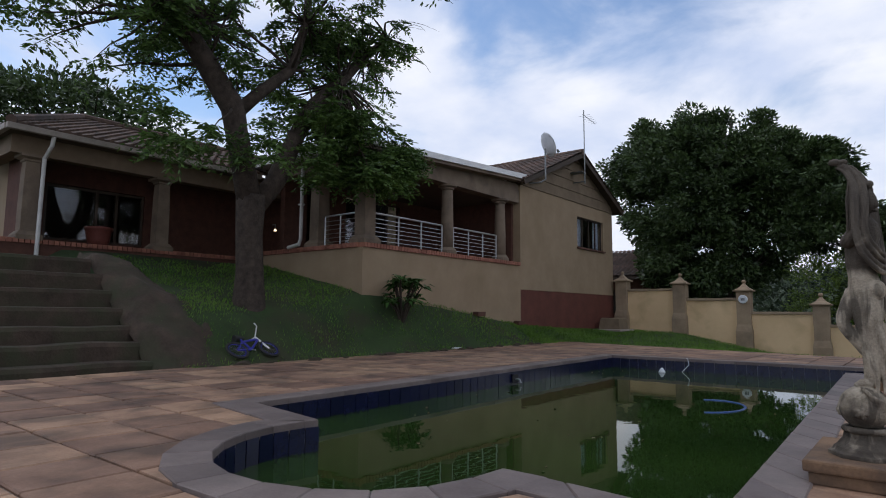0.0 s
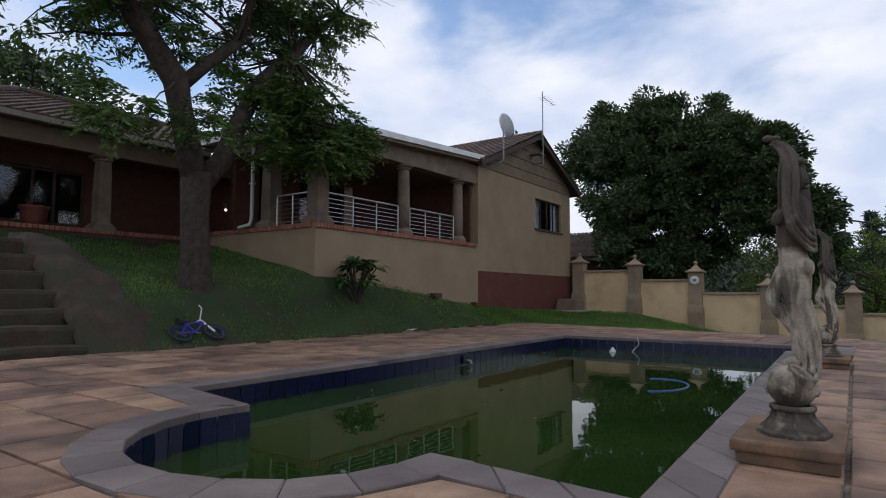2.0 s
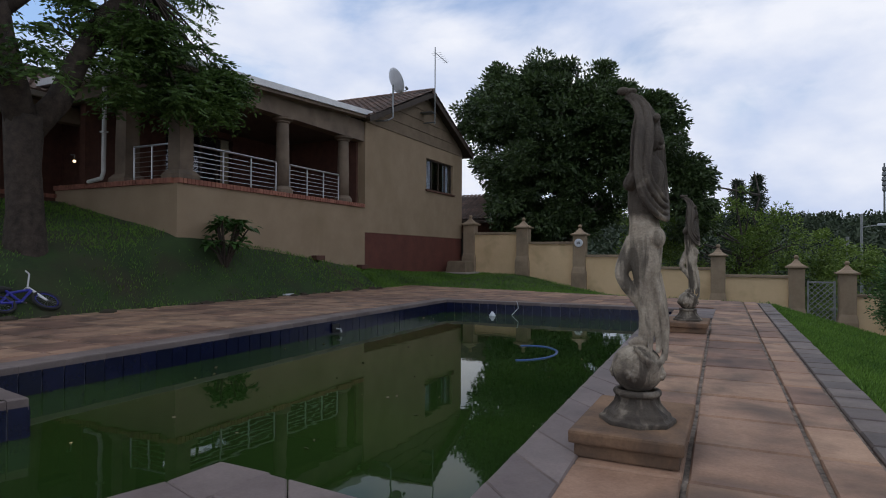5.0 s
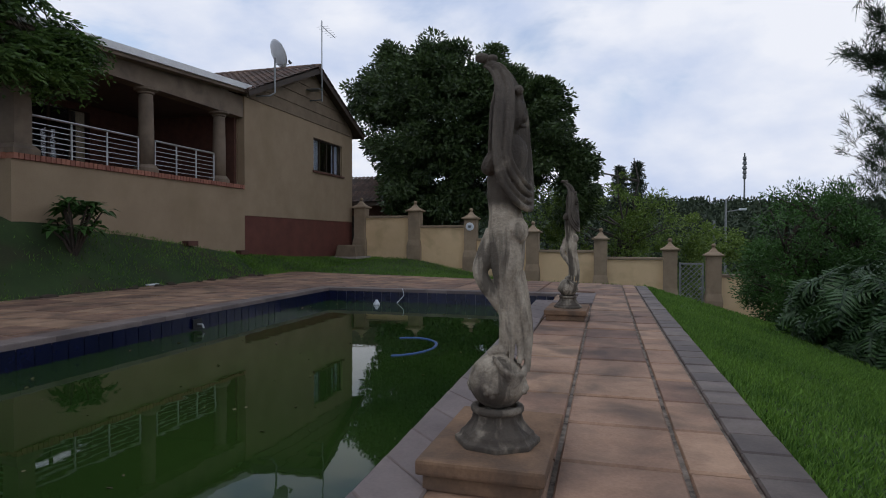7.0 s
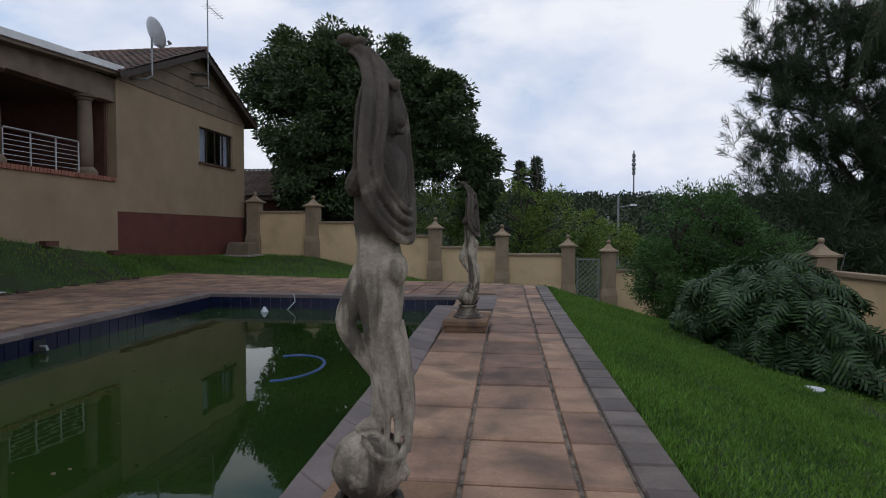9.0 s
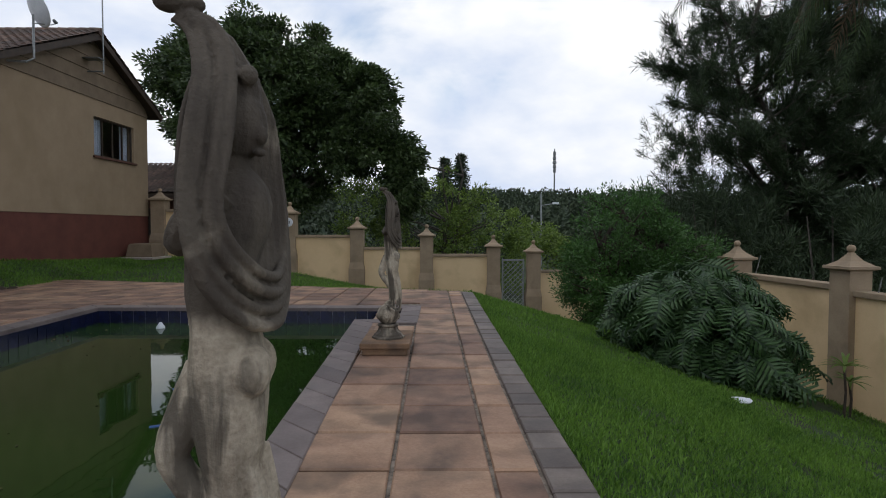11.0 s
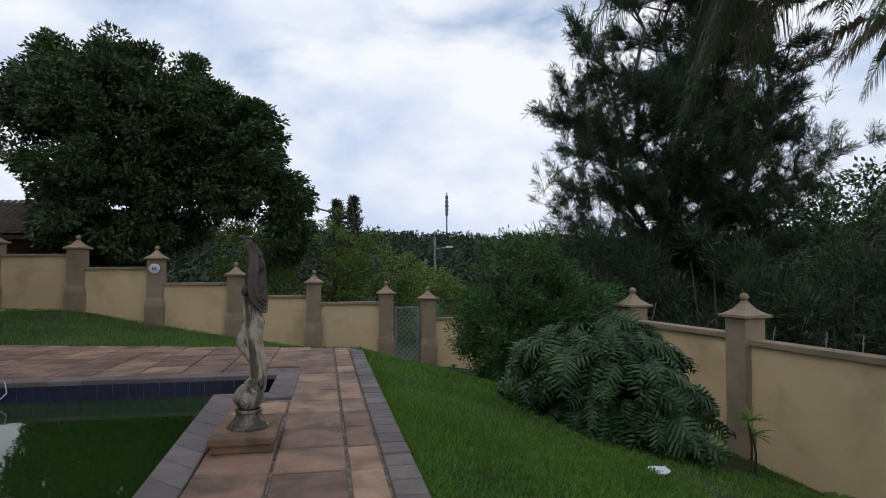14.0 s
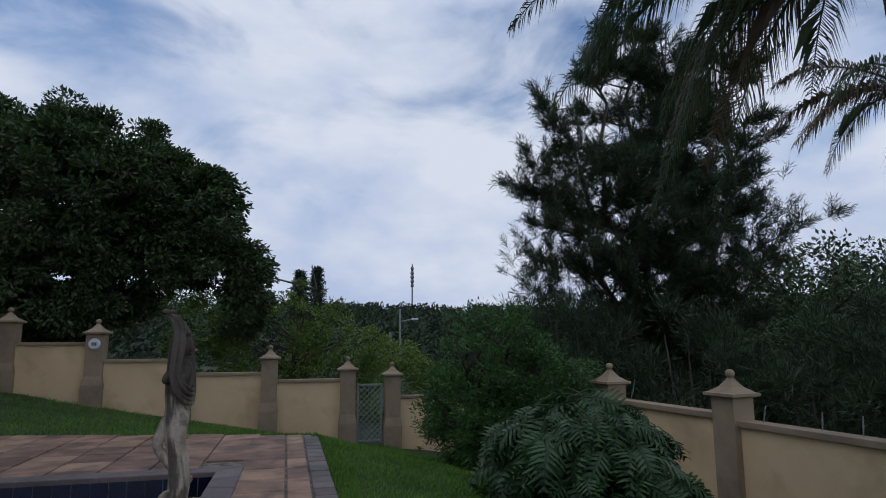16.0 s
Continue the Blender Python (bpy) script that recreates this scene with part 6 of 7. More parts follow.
    # drapery round the lower legs, trailing over the ball
    for k in range(11):
        a0 = 2 * math.pi * k / 11
        pts, rad = [], []
        for i in range(13):
            t = i / 12
            a = a0 - 0.9 * t + 0.2 * math.sin(3 * a0 + 4 * t)
            cx = 0.045 + 0.04 * math.sin(math.pi * 0.5 * t)
            rr = 0.056 - 0.014 * math.sin(math.pi * t) + 0.03 * max(0, t - 0.75)
            pts.append((cx + rr * math.cos(a), rr * 0.95 * math.sin(a), 0.76 - 0.36 * t + 0.04 * math.sin(a0)))
            rad.append(0.006 + (0.017 if k % 3 else 0.011) * math.sin(math.pi * (0.1 + 0.8 * t)))
        tube(bm, pts, rad, 7)
    for k in range(4):
        tube(bm, rounded([(0.08 + 0.012 * k, -0.05 + 0.025 * k, 0.8), (0.115 + 0.008 * k, -0.055 + 0.025 * k, 0.64), (0.138 + 0.004 * k, -0.05 + 0.022 * k, 0.5), (0.138, -0.045 + 0.022 * k, 0.34 + 0.015 * k)]), [0.009, 0.012, 0.015, 0.017, 0.018, 0.018, 0.018, 0.018, 0.017, 0.012], 7)
    for k in range(5):
        f = k / 4
        tube(bm, rounded([(-0.02 + 0.03 * f, -0.07, 0.41 - 0.012 * k), (0.02 + 0.02 * f, -0.125 + 0.02 * f, 0.37 - 0.022 * k), (0.075 + 0.02 * f, -0.12 + 0.02 * f, 0.335 - 0.008 * k), (0.13, -0.06 + 0.02 * f, 0.33 + 0.012 * k)]), [0.006, 0.011, 0.013, 0.014, 0.014, 0.014, 0.013, 0.012, 0.011, 0.009], 7)
    # fruit held up in the hand
    ball(bm, (-0.075, 0.0, 1.79), 0.029, (1.2, 1, 0.8))
    ball(bm, (-0.03, 0.012, 1.79), 0.024, (1.2, 1, 0.8))
    me = bpy.data.meshes.new("statue")
    bm.to_mesh(me)
    bm.free()
    me.materials.append(M_STONE)
    st = new("statue", me)
    rm = st.modifiers.new("merge", "REMESH")
    rm.mode, rm.voxel_size, rm.use_smooth_shade = "VOXEL", 0.0042, True
    smt = st.modifiers.new("wear", "SMOOTH")
    smt.factor, smt.iterations = 0.3, 1
    return tagged(st, "weathered cast-stone statue of a draped figure on a ball", "statue", "poolside statues")


def build_plinth(x, y):
    p = thing("plinth", "stained brown concrete plinth of two stepped slabs", "plinth", "statue plinths", at=(x, y, 0.012))
    part("lower_slab", boxed(-0.245, 0.245, -0.4, 0.4, 0.0, 0.07, 0.012), M_PLINTH, p)
    part("upper_slab", boxed(-0.27, 0.27, -0.425, 0.425, 0.07, 0.135, 0.014), M_PLINTH, p)
    return p


S1, S2 = (-0.195, 4.39), (-0.3, 9.86)
build_plinth(-0.21, 4.48)
build_plinth(-0.31, 9.92)
statue = build_statue()
statue.matrix_basis = pose(S1[0], S1[1], 0.145, 0, 0, 10.4) @ Matrix.Scale(0.97, 4)
copy_thing(statue, pose(S2[0], S2[1], 0.145, 0, 0, 9) @ Matrix.Scale(0.97, 4))

# ---- terrace steps and bank ----


def build_steps():
    rnd = random.Random(101)
    st = thing("garden_steps", "worn earthen garden steps rising from the terrace", "steps")
    xs = (-9.75, -10.15, -10.55, -10.97, -11.4, -11.85, -12.3)
    zs = (0.14, 0.43, 0.69, 1.0, 1.32, 1.63, 1.94)
    for k, (x, z) in enumerate(zip(xs, zs)):
        bm = bmesh.new()
        n = 44
        ya, yb = -2.0, 5.15 - 0.07 * k
        x2 = xs[k + 1] - 0.15 if k < 6 else -15.0
        rows = []
        for i in range(n + 1):
            y = ya + (yb - ya) * i / n
            w = 0.05 * noise.noise((y * 1.7, k * 3.1, 0)) + 0.02 * noise.noise((y * 6, k, 2))
            h = 0.025 * noise.noise((y * 1.1, k * 2.0, 5))
            rows.append([bm.verts.new(p) for p in ((x + w + 0.03, y, z - 0.42), (x + w + 0.01, y, z - 0.07 + h), (x + w - 0.03, y, z - 0.01 + h), (x + w - 0.1, y, z + h), (x2, y, z + 0.01 + h), (x2, y, z - 0.42))])
        for a, b in zip(rows, rows[1:]):
            for i in range(5):
                bm.faces.new((a[i], b[i], b[i + 1], a[i + 1]))
        bm.faces.new(rows[-1])
        bm.faces.new(rows[0][::-1])
        part("step", bm, M_EARTH, st, smooth=False)
    # crumbling earth cheek
    bm = bmesh.new()
    n, m = 26, 18
    g = []
    for i in range(n + 1):
        row = []
        for j in range(m + 1):
            x = -9.55 - 3.6 * i / n
            y = 4.75 + 1.45 * j / m
            base = np.interp(-x, [9.55, 9.75, 12.3, 13.2], [0.0, 0.14, 1.94, 2.05])
            q = j / m
            z = ground_z(x, y) * q + base * (1 - q) + 0.22 * math.sin(math.pi * min(q * 1.2, 1)) * min(1, i / 4) + 0.12 * noise.noise((x * 2.2, y * 2.2, 1)) + 0.05 * noise.noise((x * 7, y * 7, 1))
            if q == 1:
                z = ground_z(x, y) - 0.08
            if j == 0:
                z -= 0.2
            row.append(bm.verts.new((x, y, z)))
        g.append(row)
    for i in range(n):
        for j in range(m):
            bm.faces.new((g[i][j], g[i + 1][j], g[i + 1][j + 1], g[i][j + 1]))
    part("earth_cheek", bm, M_EARTH, st, smooth=True)
    return st


build_steps()


def build_rubble():
    """Stones along the foot of the bank."""
    rnd = random.Random(103)
    for k in range(30):
        y = rnd.uniform(5.4, 16.5)
        x = -9.35 + rnd.uniform(-0.18, 0.05)
        bm = bmesh.new()
        bmesh.ops.create_icosphere(bm, subdivisions=2, radius=1.0)
        r = rnd.uniform(0.05, 0.13)
        for v in bm.verts:
            v.co *= 1 + 0.25 * noise.noise(v.co * 1.6 + Vector((k, 0, 0)))
            v.co = Vector((v.co.x * r, v.co.y * r * 1.3, v.co.z * r * 0.6))
        ob = part("stone", bm, M_EARTH)
        ob.location = (x, y, max(ground_z(x, y), -0.02) + 0.02)
        tagged(ob, "small earthy stone at the foot of the bank", "stone", "bank stones")


build_rubble()


def build_bicycle():
    """Small child's bicycle leaning on the bank."""
    b = thing("bicycle", "small blue child's bicycle with white fork, dropped on grass", "bicycle", at=(-9.62, 6.72, 0.12), rz=94)
    b.matrix_basis = b.matrix_basis @ Matrix.Rotation(radians(-52), 4, "X")
    for x in (-0.36, 0.36):
        w = part("wheel", tubed([(x + 0.2 * math.cos(a), 0, 0.2 + 0.2 * math.sin(a)) for a in np.linspace(0, 2 * math.pi, 25)], 0.024, 8), M_RUBBER, b)
        part("rim", tubed([(x + 0.165 * math.cos(a), 0, 0.2 + 0.165 * math.sin(a)) for a in np.linspace(0, 2 * math.pi, 25)], 0.009, 6), M_BLUE, w)
        for k in range(8):
            a = math.pi * k / 8
            part("spoke", tubed([(x - 0.165 * math.cos(a), 0, 0.2 - 0.165 * math.sin(a)), (x + 0.165 * math.cos(a), 0, 0.2 + 0.165 * math.sin(a))], 0.003, 4), M_STEEL, w)
    bm = bmesh.new()
    for p in ([(-0.36, 0, 0.2), (-0.05, 0, 0.2)], [(-0.05, 0, 0.2), (0.24, 0, 0.46)], [(-0.05, 0, 0.2), (-0.14, 0, 0.48)], [(-0.14, 0, 0.42), (0.23, 0, 0.48)], [(-0.36, 0, 0.2), (-0.13, 0, 0.42)]):
        tube(bm, p, 0.022, 8)
    part("frame", bm, M_BLUE, b)
    part("fork", tubed([(0.36, 0, 0.2), (0.27, 0, 0.44), (0.23, 0, 0.54)], 0.02, 8), M_WHITE, b, "white fork")
    part("handlebar", tubed([(0.16, -0.24, 0.68), (0.22, -0.2, 0.64), (0.23, 0, 0.55), (0.22, 0.2, 0.64), (0.16, 0.24, 0.68)], 0.013, 8), M_WHITE, b)
    part("saddle", tubed([(-0.26, 0, 0.52), (-0.16, 0, 0.53), (-0.04, 0, 0.51)], [0.07, 0.05, 0.02], 10), M_RUBBER, b)
    part("crank", tubed([(-0.05, -0.07, 0.1), (-0.05, 0, 0.2), (-0.05, 0.07, 0.3)], 0.012, 6), M_STEEL, b)


build_bicycle()

# ---- on and round the house ----


def build_dish():
    d = thing("satellite_dish", "pale grey satellite dish on bent wall pipe", "satellite dish", at=(HX + 0.5, 18.9, 5.75))
    part("mast", tubed([(-0.52, -0.25, -0.1), (-0.05, -0.14, -0.1), (0.06, 0.0, 0.02), (0.06, 0.0, 1.15)], 0.03, 8), M_GALV, d)
    bm = bmesh.new()
    rings = []
    for i in range(7):
        r = 0.42 * i / 6
        rings.append([bm.verts.new((r * math.cos(a), r * 1.1 * math.sin(a), 0.32 * (r / 0.9) ** 2)) for a in np.linspace(0, 2 * math.pi, 29)[:-1]])
    for a, b in zip(rings[1:], rings[2:]):
        for k in range(28):
            bm.faces.new((a[k], a[(k + 1) % 28], b[(k + 1) % 28], b[k]))
    bm.faces.new(rings[1])
    dish = part("reflector", bm, M_PLASTIC, d, smooth=True)
    so = dish.modifiers.new("thick", "SOLIDIFY")
    so.thickness = 0.015
    dish.matrix_basis = Matrix.Translation((0.1, 0.05, 1.28)) @ Vector((0.45, 0.75, 0.42)).to_track_quat("Z", "Y").to_matrix().to_4x4()
    part("feed_arm", tubed([(0.06, 0.0, 0.93), (0.3, 0.35, 1.0), (0.38, 0.5, 1.1)], 0.015, 6), M_GALV, d)
    part("feed_horn", tubed([(0.36, 0.47, 1.08), (0.34, 0.38, 1.15)], [0.05, 0.035], 8), M_IRON, d)


build_dish()


def build_antenna():
    a = thing("television_antenna", "thin metal television antenna mast on the gable", "antenna", at=(HX + 0.52, 22.2, 6.2))
    part("mast", tubed([(0, 0, 0), (0, 0, 3.05)], 0.022, 8), M_GALV, a)
    part("boom", tubed([(0, -0.1, 2.85), (0.05, 1.0, 2.72)], 0.012, 6), M_GALV, a)
    for k in range(6):
        y = 0.05 + k * 0.18
        part("element", tubed([(-0.25 + 0.02 * k, y, 2.84 - 0.02 * k), (0.25 - 0.02 * k, y, 2.84 - 0.02 * k)], 0.005, 4), M_GALV, a)
    part("bracket", boxed(-0.5, 0.02, -0.03, 0.03, 0.06, 0.1, 0.01), M_IRON, a)
    part("bracket", boxed(-0.5, 0.02, -0.3, 0.05, 0.42, 0.46, 0.01), M_IRON, a)


build_antenna()


def build_side_downpipes():
    d = thing("downpipe", "white plastic downpipe beside the porch column", "downpipe")
    part("pipe", tubed([(-13.3, 10.42, 5.1), (-13.28, 10.4, 2.95), (-13.3, 10.36, 2.8), (-13.75, 10.34, 2.74)], 0.05, 10), M_PIPE, d)
    part("clip", boxed(-13.36, -13.2, 10.34, 10.46, 3.9, 3.94, 0.005), M_PIPE, d)


build_side_downpipes()


def build_pot():
    p = thing("plant_pot", "red clay pot standing on the porch floor", "pot", at=(-15.85, 6.2, 2.5))
    part("body", lathe(bmesh.new(), [(0.2, 0.0), (0.26, 0.2), (0.3, 0.42), (0.32, 0.44), (0.32, 0.5), (0.28, 0.5), (0.27, 0.42)], seg=20), M_POT, p, smooth=True)
    part("soil", lathe(bmesh.new(), [(0.26, 0.4), (0.26, 0.43)], seg=16), M_EARTH, p)


build_pot()


def build_wall_lamp():
    w = thing("wall_lamp", "small lit porch lamp on the wall", "lamp", at=(-15.1, 10.85, 3.4))
    bm = bmesh.new()
    ball(bm, (0, 0, 0), 0.04)
    part("bulb", bm, M_BULB, w)
    part("holder", tubed([(0, 0, 0.05), (0, 0, 0.16), (-0.14, 0, 0.18)], 0.02, 6), M_IRON, w)


build_wall_lamp()


def build_block():
    b = thing("concrete_block", "grey concrete drain block beside the maroon wall", "concrete block", at=on_ground(-10.25, 24.4, 0.02))
    part("slab", boxed(-0.6, 0.6, -0.75, 0.75, 0.0, 0.08, 0.015), M_GUTTER, b)
    part("body", lathe(bmesh.new(), [(0.46, 0.08), (0.4, 0.5), (0.36, 0.55)], square=True), M_BOARD, b)
    for y, x, z in ((15.3, -10.82, 0.0), (17.6, -10.8, 0.0)):
        v = thing("brick", "loose brick lying at the foot of the wall", "brick", at=on_ground(x + 0.12, y, 0.06))
        part("body", boxed(-0.1, 0.1, -0.2, 0.2, 0.0, 0.13, 0.012), M_FACE, v)


build_block()


def build_neighbour():
    """Neighbour's tiled house past the boundary wall."""
    h = thing("house", "neighbouring house with brown tiled roof behind wall", "house")
    part("wall", boxed(-18, -10.3, 29.6, 35.5, -0.5, 2.9), M_FACE, h)
    roof = part("roof", boxed(-18.4, -9.9, 32.5, 32.6, 4.2, 4.4), M_ROOF, h)
    verts, faces = [], []
    for r in range(12):
        f0, f1 = r / 12, (r + 1) / 12 + 0.02
        for c in range(36):
            x = -18.6 + c * 0.24
            for k in range(4):
                b = len(verts)
                o1, o2 = 0.04 * math.sin(math.pi * k / 3), 0.04 * math.sin(math.pi * ((k + 1) % 4) / 3)
                for f, l in ((f0, 0.04), (f1, 0)):
                    y, z = 29.1 + 3.45 * f, 2.85 + 1.6 * f
                    verts += [(x + k * 0.06, y, z + o1 + l), (x + k * 0.06 + 0.06, y, z + o2 + l)]
                faces.append((b, b + 1, b + 3, b + 2))
    raw("roof_tiles", verts, faces, M_ROOF, roof)
    bm = bmesh.new()
    q = [bm.verts.new(p) for p in ((-18.6, 29.1, 2.8), (-9.96, 29.1, 2.8), (-9.96, 32.55, 4.4), (-18.6, 32.55, 4.4), (-9.96, 36, 2.8), (-18.6, 36, 2.8))]
    bm.faces.new((q[0], q[1], q[2], q[3]))
    bm.faces.new((q[3], q[2], q[4], q[5]))
    part("roof_deck", bm, M_ROOF, roof)
    part("fascia", boxed(-18.6, -9.96, 29.06, 29.12, 2.66, 2.82), M_DARKWOOD, h)
    for x in (-12.6, -10.9):
        part("window", boxed(x - 0.6, x + 0.5, 29.56, 29.64, 1.0, 2.2), M_BLACK, h)


build_neighbour()

# ---- in and round the pool ----


def build_pool_things():
    hose = thing("pool_hose", "blue ribbed pool cleaner hose floating in water", "hose")
    pts = [(-2.2 + 0.42 * math.cos(a), 8.55 + 0.62 * math.sin(a), -0.25) for a in np.linspace(radians(-75), radians(120), 18)]
    part("hose", tubed(pts, 0.019, 8), M_BLUEHOSE, hose)
    fl = thing("chlorine_floater", "pale plastic chlorine floater beside the rim", "pool floater", at=(-4.25, 12.75, -0.25))
    part("body", lathe(bmesh.new(), [(0.03, -0.03), (0.07, 0.0), (0.065, 0.03), (0.035, 0.07), (0.02, 0.1)], seg=14), M_PLASTIC, fl, smooth=True)
    cable = thing("pool_rope", "thin pale rope hanging over the rim", "rope")
    part("rope", tubed([(-3.9, 13.26, 0.03), (-3.86, 13.2, 0.02), (-3.84, 13.2, -0.1), (-3.95, 13.1, -0.24)], 0.008, 6), M_PLASTIC, cable)
    sp = thing("pool_inlet", "pale plastic inlet pipe under the coping", "pipe", at=(PX0 + 0.01, 8.9, -0.16))
    part("pipe", tubed([(0, 0, 0), (0.1, 0, 0), (0.12, 0.0, -0.05)], 0.016, 8), M_GALV, sp)
    part("flange", boxed(0.004, 0.02, -0.09, 0.09, -0.06, 0.08, 0.004), M_RUBBER, sp)
    rs = np.random.RandomState(111)
    pts, ax = [], []
    while len(pts) < 70:
        x, y = rs.uniform(-5.4, -1.05), rs.uniform(4.1, 13.1)
        pts.append((x, y, -0.242))
        ax.append((rs.normal(), rs.normal(), 0.05))
    tagged(leaf_mesh("floating_leaves", pts, ax, rs.uniform(0.02, 0.05, 70), M_PALM_DRY, None, 0.6, 0.1, 112), "small fallen leaves floating on the pool", "leaves", kind="stuff")


build_pool_things()

litter = thing("litter", "scrap of white plastic on the bank edge", "litter", at=on_ground(-9.5, 12.6, 0.03))
part("scrap", boxed(-0.05, 0.06, -0.16, 0.14, 0.0, 0.035, 0.012), M_PLASTIC, litter)

# ---- lower lawn and wall things ----
saucer = thing("saucer", "white enamel saucer lying on the grass", "saucer", at=on_ground(4.4, 11.2, 0.02))
part("dish", lathe(bmesh.new(), [(0.06, 0.0), (0.13, 0.02), (0.15, 0.045), (0.14, 0.045), (0.06, 0.015)], seg=20), M_PLASTIC, saucer, smooth=True)
cup = thing("plastic_cup", "white plastic cup lying beside the saucer", "cup", at=on_ground(4.62, 11.48, 0.04))
part("cup_body", tubed([(-0.05, 0, 0), (0.05, 0, 0.0)], [0.022, 0.032], 12), M_PLASTIC, cup, smooth=True)

plaque = thing("house_number_plaque", "round pale plaque fixed on the wall pier", "plaque", at=(-5.5, WALL_Y - 0.27, 1.56))
pl = part("disc", lathe(bmesh.new(), [(0.17, -0.02), (0.17, 0.02), (0.14, 0.035)], seg=24), M_PLASTIC, plaque)
pl.matrix_basis = pose(0, 0, 0, 90, 0, 0)
for k in (-0.05, 0.0, 0.05):
    part("bar", boxed(k - 0.018, k + 0.018, -0.045, -0.036, -0.05, 0.05), M_IRON, plaque)

for x, y, lean in ((7.75, 17.3, 0.25), (8.22, 13.9, 0.12), (8.4, 12.9, 0.02), (8.5, 12.3, 0.02)):
    f = thing("fence_rod", "thin galvanised electric fence rod on the wall top", "fence rod", "electric fence rods", at=(x, y, 0.2))
    h = 0.55 if lean > 0.2 else 0.3
    part("rod", tubed([(0, 0, 0), (0.02, -lean * h * 1.6, h)], 0.011, 6), M_GALV, f)
    part("insulator", tubed([(0.01, -lean * h * 0.8, h * 0.45), (0.01, -lean * h, h * 0.58)], 0.016, 6), M_GALV, f)


def street_pole(x, y, z0, z1, arm, label, name):
    p = thing(name, label, "lamp post" if arm else "pole", at=(x, y, 0))
    part("pole", tubed([(0, 0, z0), (0, 0, z1)], [0.1, 0.07], 8), M_GALV, p)
    if arm:
        part("arm", tubed([(0, 0, z1 - 0.9), (0.9, 0, z1 - 0.75)], 0.035, 6), M_GALV, p)
        part("lamp_head", boxed(0.85, 1.35, -0.1, 0.1, z1 - 0.8, z1 - 0.66, 0.03), M_PLASTIC, p)


street_pole(7.8, 48.5, -6, 3.9, True, "far grey street lamp on a tall pole", "street_lamp")
street_pole(5.6, 38.5, -5, 2.1, False, "plain grey pole beyond the garden gate", "utility_pole")
mast = thing("radio_mast", "far slender radio mast with clustered antennas on hilltop", "mast", at=(38, 205, 0))
part("pole", tubed([(0, 0, 0), (0, 0, 27.5)], [0.32, 0.2], 8), M_IRON, mast)
for k in range(5):
    part("antenna_panel", lathe(bmesh.new(), [(0.3, 19.5 + k * 1.4), (0.75 - 0.1 * abs(k - 2), 19.9 + k * 1.4), (0.5, 20.8 + k * 1.4)], seg=8), M_IRON, mast)

# ---- paving, slab by slab ----


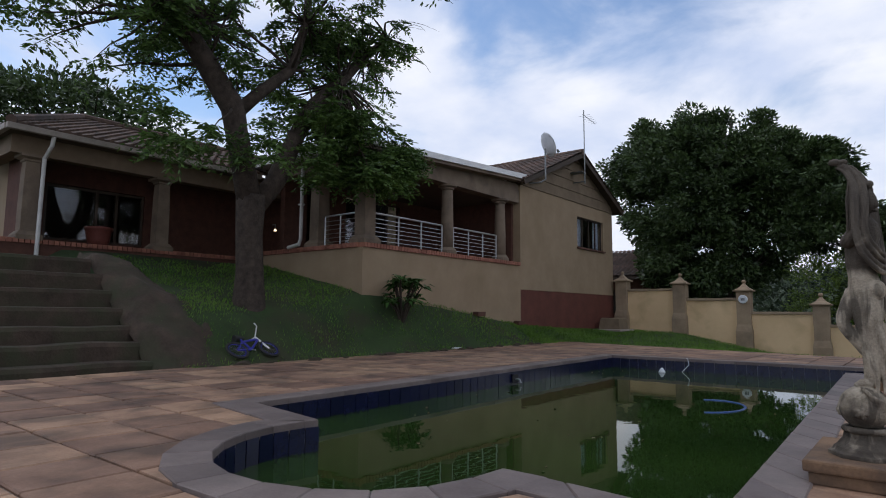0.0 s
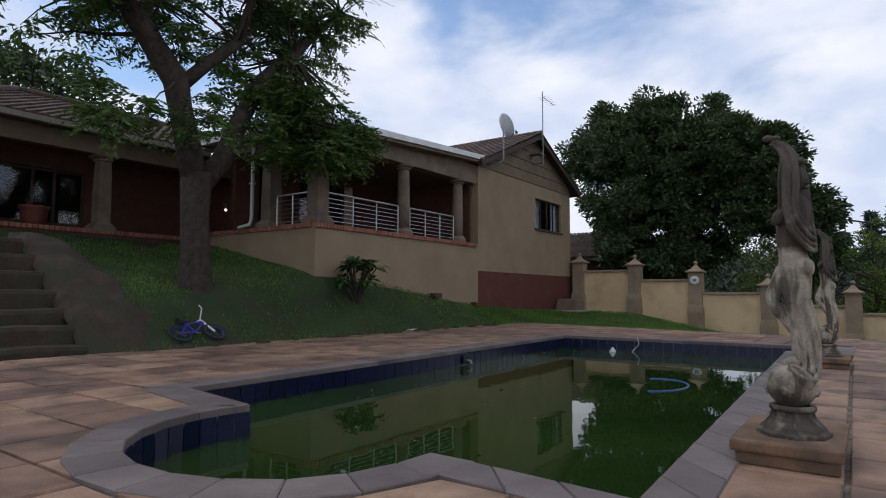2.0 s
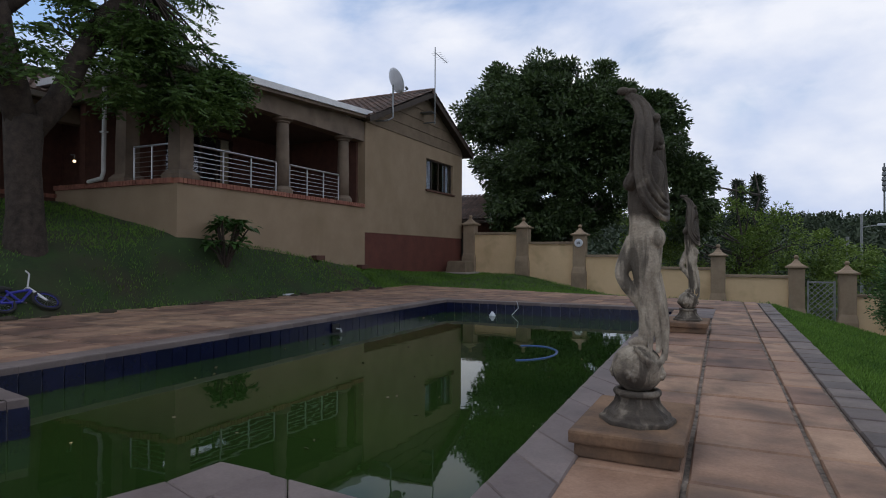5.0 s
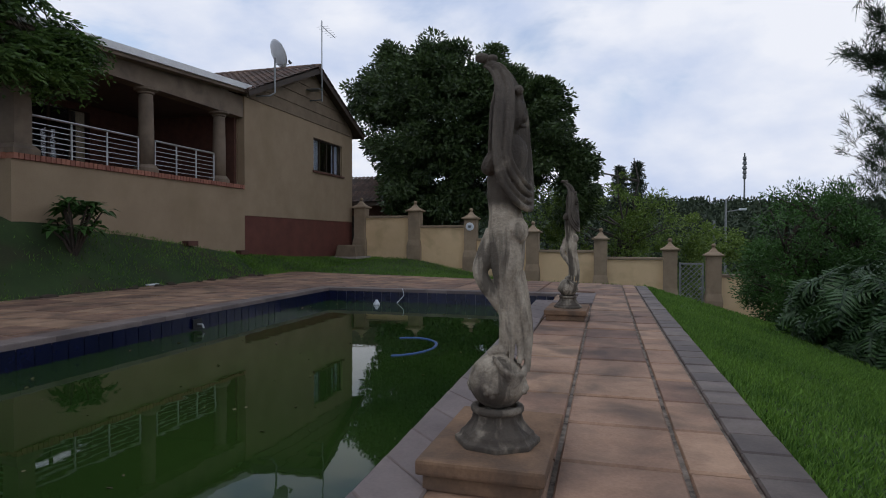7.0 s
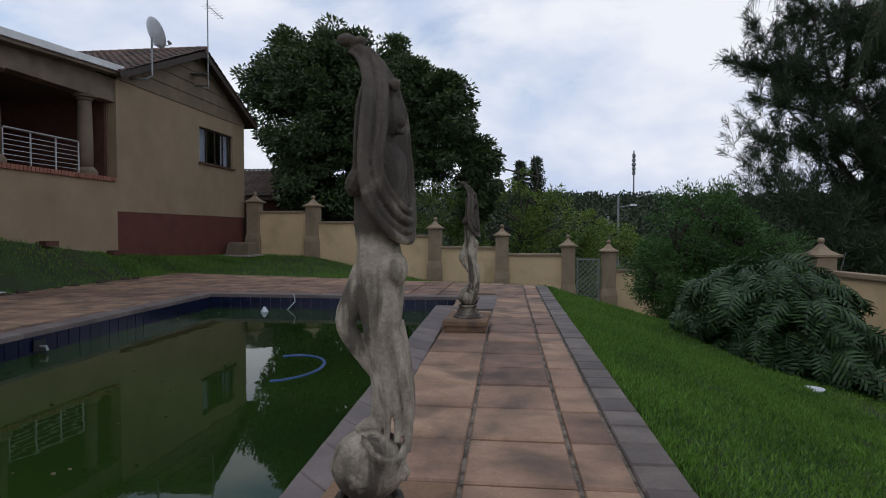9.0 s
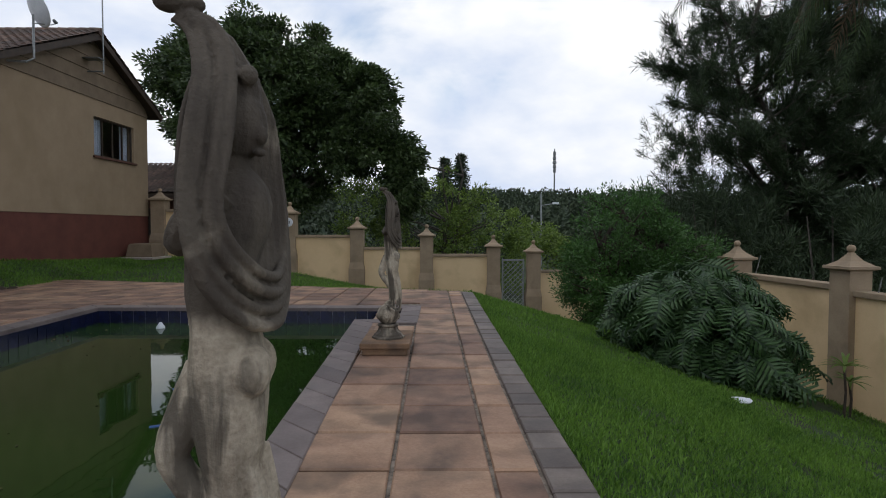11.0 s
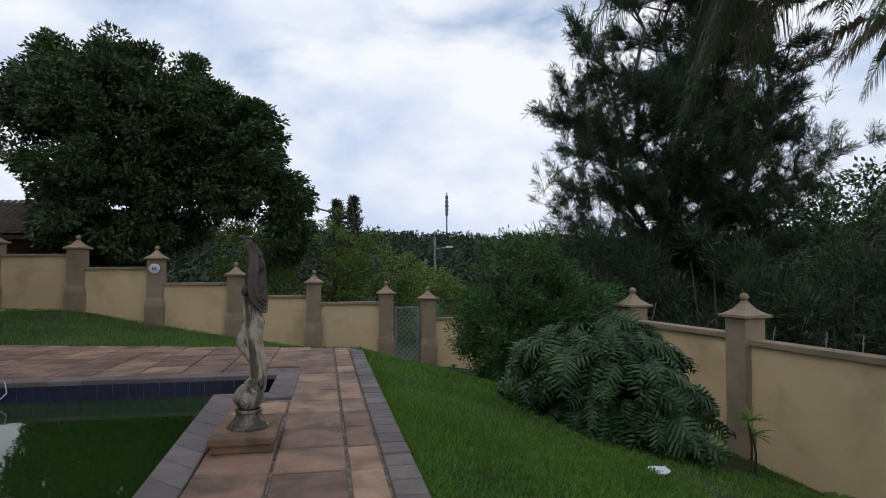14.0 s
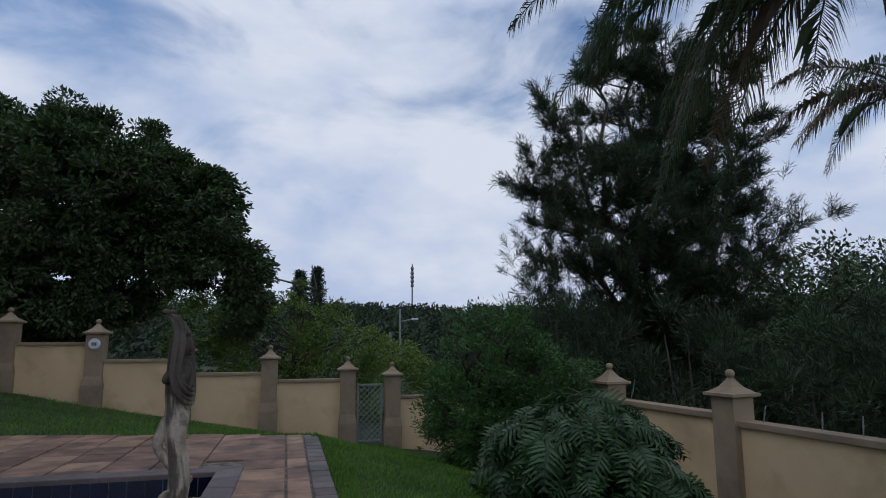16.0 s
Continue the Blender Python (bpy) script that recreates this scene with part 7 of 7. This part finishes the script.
def build_paving():
    paving = thing("paving", "square sandstone-coloured paving slabs with worn joints", "paving", kind="structure")
    rnd = random.Random(11)
    full = {}
    count = 0
    rest = bmesh.new()

    def lay(poly, material, name, shared=None, turn=0.0):
        nonlocal count
        lift = rnd.uniform(0.0, 0.009)
        if shared and count < 300:
            w, h, cx, cy = shared
            key = (round(w, 3), round(h, 3), material.name)
            if key not in full:
                ob = part(name, prism(bmesh.new(), [(-w / 2, -h / 2), (w / 2, -h / 2), (w / 2, h / 2), (-w / 2, h / 2)], -0.05, 0.0, 0.011), material, paving)
                full[key] = ob.data
            else:
                ob = new(name, full[key])
                ob.parent = paving
            ob.matrix_basis = pose(cx, cy, 0.004 + lift, rnd.uniform(-0.25, 0.25), rnd.uniform(-0.25, 0.25), turn + rnd.uniform(-0.35, 0.35))
            count += 1
        elif len(poly) > 2:
            prism(rest, poly, -0.05, 0.004 + lift, 0.008)

    g = 0.013
    # promenade beside the pool
    row = 0.6236
    for j in range(-19, 17):
        y0 = 6.49 + row * j
        for xa, xb in ((-0.56, 0.02), (0.02, 0.6), (0.6, 0.88)):
            if xa < -0.5 and y0 + row > 11.6:
                continue
            yb = min(y0 + row, deck_far(xb) - 0.02)
            if yb - y0 < 0.1:
                continue
            d = sway((y0 + yb) / 2)
            if xa < -0.5 and y0 < 2.6:
                # the terrace slabs adjoin here
                xa = -0.602 - d
            lay([(xa + d + g, y0 + g), (xb + d - g, y0 + g), (xb + d - g, yb - g), (xa + d + g, yb - g)], M_PAVER, "slab", (xb - xa - 2 * g, yb - y0 - 2 * g, (xa + xb) / 2 + d, (y0 + yb) / 2), turn=1.0)
    # grey edging
    for k in range(66):
        y = -4.7 + 0.3118 * k
        lay([], M_EDGING, "edging_stone", (0.24, 0.297, 1.012 + sway(y + 0.15), y + 0.15), turn=1.0)
    # the wide terrace
    for i in range(15):
        for j in range(39):
            xa, ya = -0.6 - 0.6 * (i + 1), -4.8 + 0.6 * j
            xb, yb = xa + 0.6, ya + 0.6
            cx, cy = (xa + xb) / 2, (ya + yb) / 2
            if ya > deck_far(cx) - 0.15:
                continue
            poly = [(xa + g, ya + g), (xb - g, ya + g), (xb - g, yb - g), (xa + g, yb - g)]
            corners = [in_pool(px, py, COPE - 0.02) for px, py in poly]
            whole = not any(corners)
            if any(corners):
                # cut to the pool surround
                d = math.hypot(cx - ARC_C[0], cy - ARC_C[1])
                if cy < 3.55 - COPE + 0.3 and cy < 3.4 and d < 2.4:
                    nx, ny = (ARC_C[0] - cx) / d, (ARC_C[1] - cy) / d
                    poly = clip(poly, nx, ny, nx * ARC_C[0] + ny * ARC_C[1] - (ARC_R + COPE - 0.06))
                    if -2.1 < cx and poly:
                        poly = clip(poly, 0, 1, 3.17 - COPE + 0.03)
                else:
                    best = None
                    for a, b, c in ((1, 0, PX0 - COPE + 0.03), (-1, 0, -(-0.7 - 0.0338 * (cy - 3.13) + COPE - 0.03)), (0, 1, (3.52 - 0.175 * (cx + 4.06) if cx < -3 else 3.16) - COPE + 0.03), (0, -1, -(PY1 + COPE - 0.03))):
                        cut = clip(poly, a, b, c)
                        if len(cut) > 2:
                            area = abs(sum(p[0] * q[1] - q[0] * p[1] for p, q in zip(cut, cut[1:] + cut[:1]))) / 2
                            if best is None or area > best[0]:
                                best = (area, cut)
                    poly = best[1] if best else []
            poly = clip(poly, -(FAR_B[1] - FAR_A[1]) / (FAR_B[0] - FAR_A[0]), 1, FAR_A[1] - FAR_A[0] * (FAR_B[1] - FAR_A[1]) / (FAR_B[0] - FAR_A[0])) if poly else poly
            if len(poly) < 3:
                continue
            near = whole and len(poly) == 4 and cx > -6.6 and cy < 6.5 and cy > 0.0
            lay(poly, M_PAVER, "slab", (0.6 - 2 * g, 0.6 - 2 * g, cx, cy) if near and abs(poly[2][1] - poly[0][1] - 0.576) < 0.01 else None)
    # slabs between the far rim and the lawn, right of the bay
    for k in range(8):
        ya = 11.64 + 0.6 * k
        yb = min(ya + 0.6, deck_far(-0.3))
        if yb - ya > 0.1 and ya > 13.5:
            lay([(-0.6 + g, ya + g), (-g, ya + g), (-g, yb - g), (-0.6 + g, yb - g)], M_PAVER, "slab")
    ob = part("paving_rest", rest, M_PAVER_FAR, paving)
    tagged(ob, kind="stuff")


build_paving()
